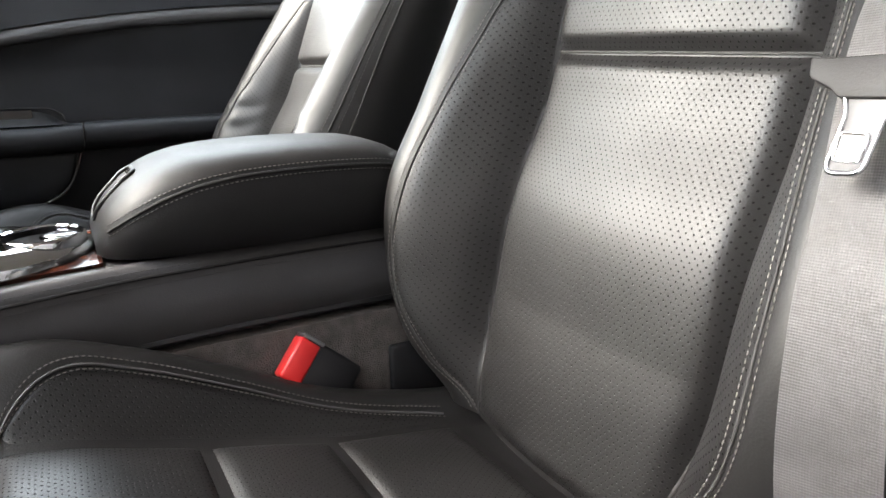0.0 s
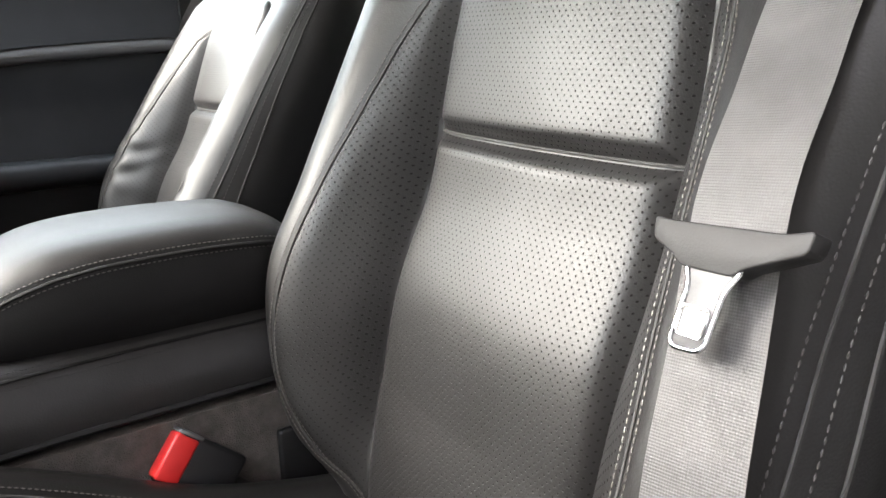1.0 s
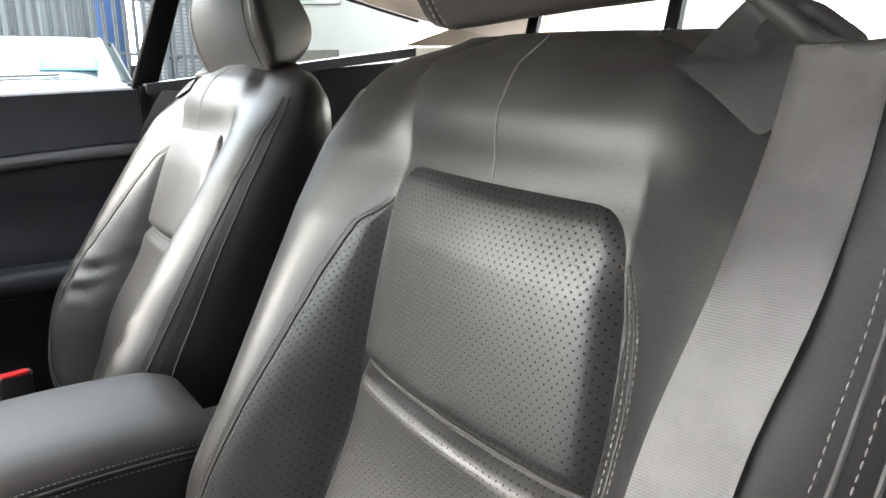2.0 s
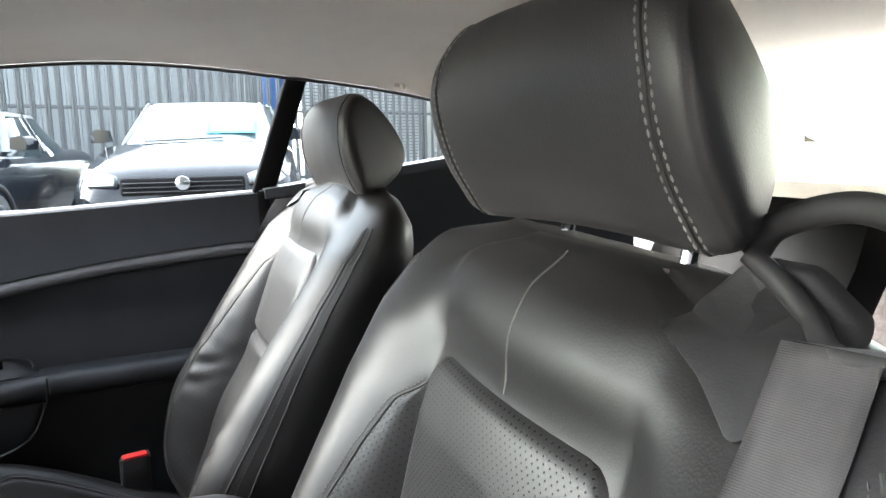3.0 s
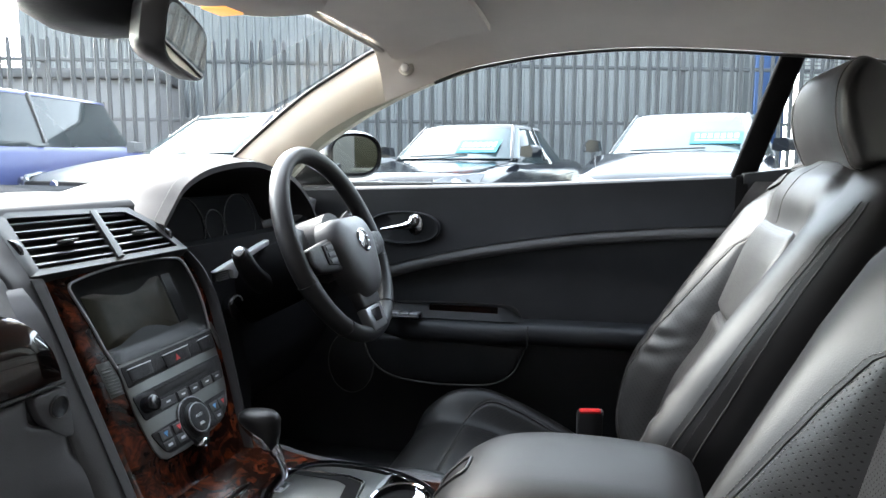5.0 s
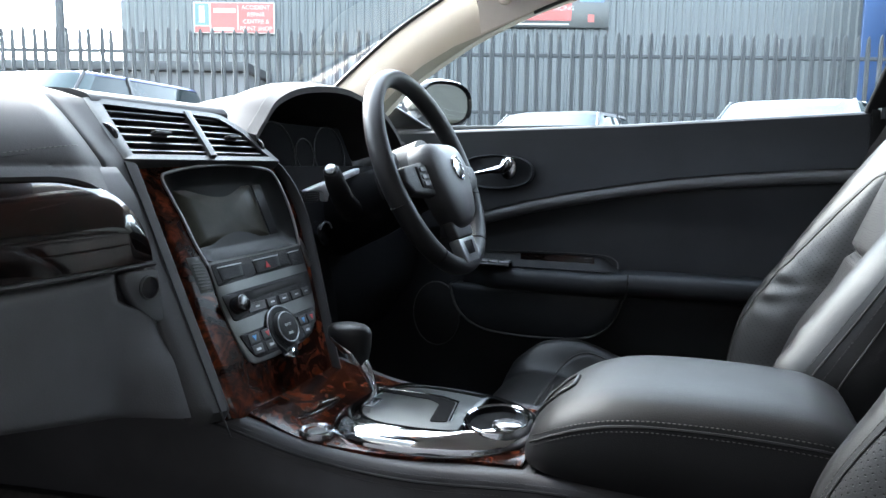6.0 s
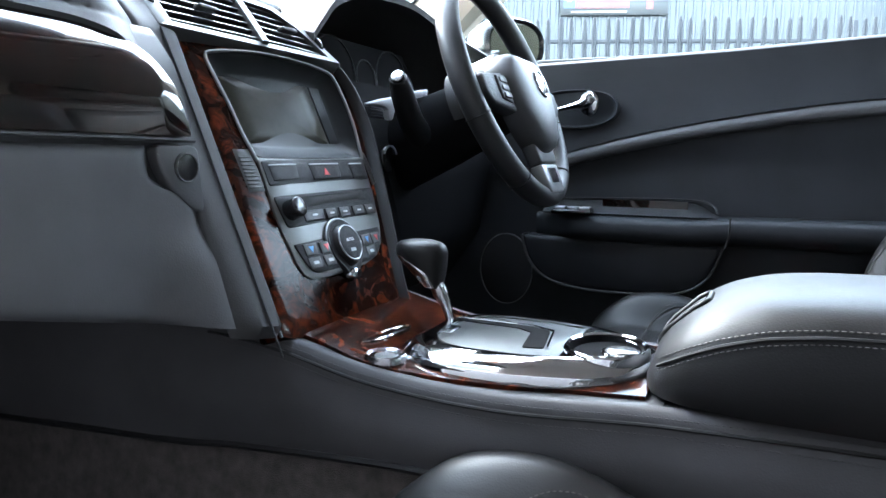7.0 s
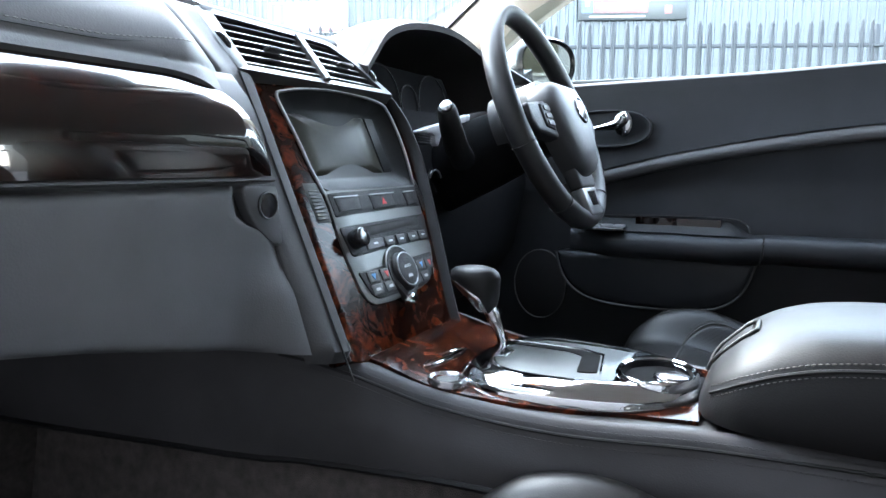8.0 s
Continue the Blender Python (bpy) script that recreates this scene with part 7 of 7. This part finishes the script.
block(14.0, 17.0, 13.0, 6.0, 7.4, M_white, "grey rendered two-storey building across the lot", rz=-38)
block(24.0, -2.0, 16.0, 8.0, 8.0, M_dark, "dark rendered building behind the lot", rz=-80)
# unseen wall, added to keep sky light out of the open passenger side
tagged(part("wall_light_block", box(-4.2, 6.6, -2.3, -2.0, 0, 7.0, 0.02), M_blockwall), "unseen dark wall added to block light from the passenger side", "wall", kind="structure")

# ---------------------------------------------------------------- parked cars


def paint(name, col, rough=0.22):
    return surface(name, col, rough, var=0.08, scale=2.0, coat=0.0, rough_var=0.04, spec=0.13)


M_tyre = surface("tyre", (0.02, 0.02, 0.02), 0.85, bump=0.4, bump_scale=60)
M_alloyw = surface("alloy_wheel", (0.5, 0.5, 0.52), 0.3, metal=1.0, var=0.1)
M_cglass = surface("car_glass", (0.012, 0.019, 0.021), 0.05, var=0.1, rough_var=0.02, spec=0.32)
M_cscreen = surface("car_windscreen", (0.030, 0.045, 0.048), 0.06, var=0.1, rough_var=0.02, spec=0.34)
M_lamp = surface("headlamp_glass", (0.10, 0.105, 0.11), 0.15, metal=0.3, var=0.2, scale=20)
M_price = surface("price_sticker", (0.035, 0.20, 0.26), 0.8, var=0.05, spec=0.1)
M_platew = surface("plate_white", (0.20, 0.20, 0.195), 0.5, var=0.03)


def parked_car(mat, x, y, rz, L=4.3, Wd=1.8, H=1.45, hood_z=0.98, belt_z=0.98, scr0=0.26, scr1=0.44, roof1=0.80, tail=0.94, label="", soft_top=False, lamps=1.0, sticker=True):
    """A parked car, nose along its own -y; fractions of the length place the screen and the roof."""
    c = empty("parked_car", (0, 0, 0))
    hw = Wd / 2

    def ring(t):
        yy = -L / 2 + L * t
        k = 1 - 0.22 * max(0, 1 - t / 0.09) ** 2 - 0.14 * max(0, (t - 0.93) / 0.07) ** 2
        zt = interp(t, [0, 0.02, 0.05, 0.15, scr0, 0.6, 0.92, 0.98, 1.0], [0.60, 0.70, 0.78, hood_z - 0.09, hood_z, belt_z, belt_z + 0.02, belt_z - 0.06, 0.75])
        zb = interp(t, [0, 0.04, 0.1, 0.9, 1.0], [0.34, 0.24, 0.20, 0.22, 0.38])
        w = hw * k
        half = [(0, zt + 0.03), (0.45 * w, zt + 0.026), (0.75 * w, zt + 0.008), (0.88 * w, zt - 0.02), (0.955 * w, zt - 0.09), (w, (zt + zb) / 2 + 0.10), (w * 0.985, (zt + zb) / 2 - 0.1), (w * 0.93, zb + 0.03), (w * 0.86, zb), (0, zb)]
        return [(a, yy, z) for a, z in half] + [(-a, yy, z) for a, z in half[-2:0:-1]]
    ts = [0, 0.01, 0.025, 0.05, 0.09, 0.13, 0.18, 0.23, scr0, 0.36, 0.45, 0.55, 0.65, 0.75, 0.84, 0.90, 0.94, 0.97, 0.99, 1.0]
    body = part("body", loft([ring(t) for t in ts]), mat, c)

    def cab_at(a, z0, kk=1.0):
        f = max(0.0, (z0 - belt_z) / (H - belt_z))
        ya, yb = -L / 2 + L * (scr0 + (scr1 - scr0) * f), -L / 2 + L * (tail + (roof1 - tail) * f ** 0.8)
        ca, sa = math.cos(a), math.sin(a)
        return (math.copysign(abs(ca) ** 0.45, ca) * hw * (0.90 - 0.20 * f) * kk, (ya + yb) / 2 + math.copysign(abs(sa) ** 0.45, sa) * (yb - ya) / 2, z0)

    def cab(z0, kk=1.0):
        return [cab_at(2 * math.pi * i / 24, z0, kk) for i in range(24)]

    def screen_at(u, v):
        s = 2 * u - 1
        a = -math.pi / 2 + math.copysign(math.acos(min(1.0, (1 - (abs(s) * 0.93) ** (2 / 0.45)) ** 0.5)), s)
        p = cab_at(a, belt_z + 0.012 + (H - 0.058 - belt_z) * v)
        return (p[0], p[1] - 0.010, p[2] + 0.004)
    top_mat = M_rubber if soft_top else mat
    gh = part("glasshouse", loft([cab(belt_z - 0.05), cab(belt_z + 0.02), cab((belt_z + H) / 2), cab(H - 0.045)]), M_cglass, c, "reflecting window glass")
    part("windscreen", slab(screen_at, 24, 8, (0, 0.012, -0.004)), M_cscreen, c, "windscreen full of sky reflection")
    part("roof", loft([cab(H - 0.05, 1.012), cab(H - 0.02, 1.0), [(p[0] * 0.72, p[1] * 0.78 + 0.22 * (L * (scr1 + roof1) / 2 - L / 2), H + 0.012) for p in cab(H)], [(p[0] * 0.3, p[1] * 0.35 + 0.65 * (L * (scr1 + roof1) / 2 - L / 2), H + 0.022) for p in cab(H)]]), top_mat, c)
    for sg in (1, -1):
        part("windscreen_pillar", tube([cab(belt_z - 0.02 + (H - belt_z) * q / 6)[21 if sg > 0 else 15] for q in range(7)], 0.020, 8), M_gloss, c)
        part("door_pillar", tube([(sg * hw * 0.885, L * 0.05, belt_z), (sg * hw * 0.70, L * 0.05, H - 0.03)], 0.03, 6), M_gloss, c)
        mir = part("wing_mirror", loft([[(sg * (hw * 0.87 + 0.19 * k * (0.7 + 0.3 * t)), -L / 2 + L * scr0 + 0.22 + 0.12 * (t - 0.5), belt_z + 0.08 + h) for k, h in ((0.0, -0.04), (0.5, -0.055), (1.0, -0.05), (1.05, 0.03), (0.8, 0.07), (0.1, 0.06))] for t in (0.0, 0.5, 1.0)]), mat, c)
        lm = [(sg * hw * a, -L / 2 + b, z) for a, b, z in ((0.55, 0.035, 0.66), (0.80, 0.11, 0.66), (0.90, 0.30, 0.70), (0.915, 0.44, 0.80), (0.86, 0.36, 0.80), (0.68, 0.13, 0.77), (0.54, 0.05, 0.74))]
        hlm = part("headlight", prism(lm, (sg * 0.02, -0.03, 0.02), bev=0.008), M_lamp, c, "clear headlight")
        part("headlight_lens", disc((sg * hw * 0.76, -L / 2 + 0.11, 0.715), 0.055 * lamps, 0.06, "y", 18, 0.01), M_steel, hlm)
        for yy in (-L * 0.5 + L * 0.19, L * 0.5 - L * 0.19):
            wl = part("wheel", disc((sg * (hw - 0.10), yy, 0.32), 0.32, 0.21, "x", 32, 0.03), M_tyre, c)
            part("rim", disc((sg * (hw - 0.02), yy, 0.32), 0.225, 0.06, "x", 28, 0.01), M_alloyw, wl)
            part("hub_cap", disc((sg * (hw + 0.014), yy, 0.32), 0.05, 0.02, "x", 16, 0.004), M_gloss, wl)
            part("wheel_arch", tube([(sg * (hw - 0.015), yy + 0.37 * math.cos(a), 0.32 + 0.37 * math.sin(a)) for a in (math.pi * q / 16 for q in range(17))], 0.03, 8), M_seam, c)
    part("grille", box(-hw * 0.52, hw * 0.52, -L / 2 - 0.02, -L / 2 + 0.06, 0.60, 0.735, 0.02), M_matt, c, "black front grille")
    for k in range(3):
        part("grille_bar", box(-hw * 0.50, hw * 0.50, -L / 2 - 0.032, -L / 2 - 0.015, 0.622 + 0.035 * k, 0.630 + 0.035 * k, 0.003), M_plastic, c)
    part("badge", disc((0, -L / 2 - 0.035, 0.690), 0.055, 0.02, "y", 28, 0.004), M_chrome, c, "round bright badge")
    part("lower_intake", box(-hw * 0.7, hw * 0.7, -L / 2 + 0.0, -L / 2 + 0.08, 0.30, 0.44, 0.03), M_gloss, c)
    pl = part("number_plate", box(-0.26, 0.26, -L / 2 - 0.045, -L / 2 - 0.028, 0.385, 0.495, 0.004), M_platew, c)
    part("plate_bar", box(-0.21, 0.21, -L / 2 - 0.048, -L / 2 - 0.043, 0.42, 0.465, 0.0), M_seam, pl)
    for sg in (1, -1):
        part("bonnet_seam", tube([(sg * hw * (0.60 + 0.26 * q / 12), -L / 2 + 0.16 + (L * scr0 - 0.22) * (q / 12) ** 1.2, interp(0.16 / L + (scr0 - 0.22 / L) * (q / 12) ** 1.2, [0.02, 0.05, 0.15, scr0], [0.70, 0.78, hood_z - 0.09, hood_z]) + 0.006) for q in range(13)], 0.005, 5), M_seam, c)
    part("wiper", tube([(-hw * 0.5, -L / 2 + L * scr0 - 0.02, belt_z + 0.035), (hw * 0.25, -L / 2 + L * scr0 + 0.06, belt_z + 0.06)], 0.008, 6), M_rubber, c)
    if sticker:
        f = 0.34
        sy = -L / 2 + L * (scr0 + (scr1 - scr0) * f)
        nrm = Vector((0, -(H - belt_z), L * (scr1 - scr0))).normalized()
        px0 = Vector((hw * 0.34, sy - 0.005, belt_z + (H - belt_z) * f)) + nrm * 0.0125
        along = Vector((0, L * (scr1 - scr0), H - belt_z)).normalized()
        st = part("price_sticker", prism([px0 + Vector((a * 0.23, 0, 0)) + along * b * 0.115 for a, b in ((-1, -1), (1, -1), (1, 1), (-1, 1))], nrm * 0.003), M_price, c, "pale blue price sticker")
        for k in range(7):
            o = px0 + Vector((-0.174 + 0.058 * k, 0, 0)) + along * 0.030 + nrm * 0.004
            part("price_bar", prism([o + Vector((a * 0.020, 0, 0)) + along * b * 0.045 for a, b in ((-1, -1), (1, -1), (1, 1), (-1, 1))], nrm * 0.002), M_platew, st)
        o = px0 - along * 0.055 + nrm * 0.004
        part("price_line", prism([o + Vector((a * 0.19, 0, 0)) + along * b * 0.012 for a, b in ((-1, -1), (1, -1), (1, 1), (-1, 1))], nrm * 0.002), M_platew, st)
    c.matrix_basis = pose(x, y, LOT_RISE, 0, 0, rz)
    return tagged(c, label, "parked car", "cars in the lot")


M_pblack = paint("paint_black", (0.006, 0.007, 0.009), 0.10)
M_pgrey = paint("paint_silver", (0.085, 0.088, 0.09), 0.3)
M_pnavy = paint("paint_navy", (0.035, 0.045, 0.11), 0.2)
parked_car(M_pblack, 0.52, 7.09, -11, 4.2, 1.78, 1.42, 0.99, 0.99, 0.24, 0.42, 0.86, 0.97, "black hatchback with a price sticker on its screen")
parked_car(M_pblack, -1.86, 7.06, -11, 4.1, 1.76, 1.33, 0.92, 0.94, 0.32, 0.46, 0.66, 0.84, "black two-seat convertible with its top up", soft_top=True)
parked_car(M_pgrey, -4.45, 6.45, -14, 4.5, 1.85, 1.46, 0.97, 0.99, 0.28, 0.46, 0.74, 0.97, "silver coupe with long curved bonnet", sticker=False)
parked_car(M_pnavy, -6.75, 4.85, 5, 4.2, 1.85, 1.64, 1.06, 1.10, 0.26, 0.40, 0.90, 0.99, "dark blue compact sports utility car", sticker=False)
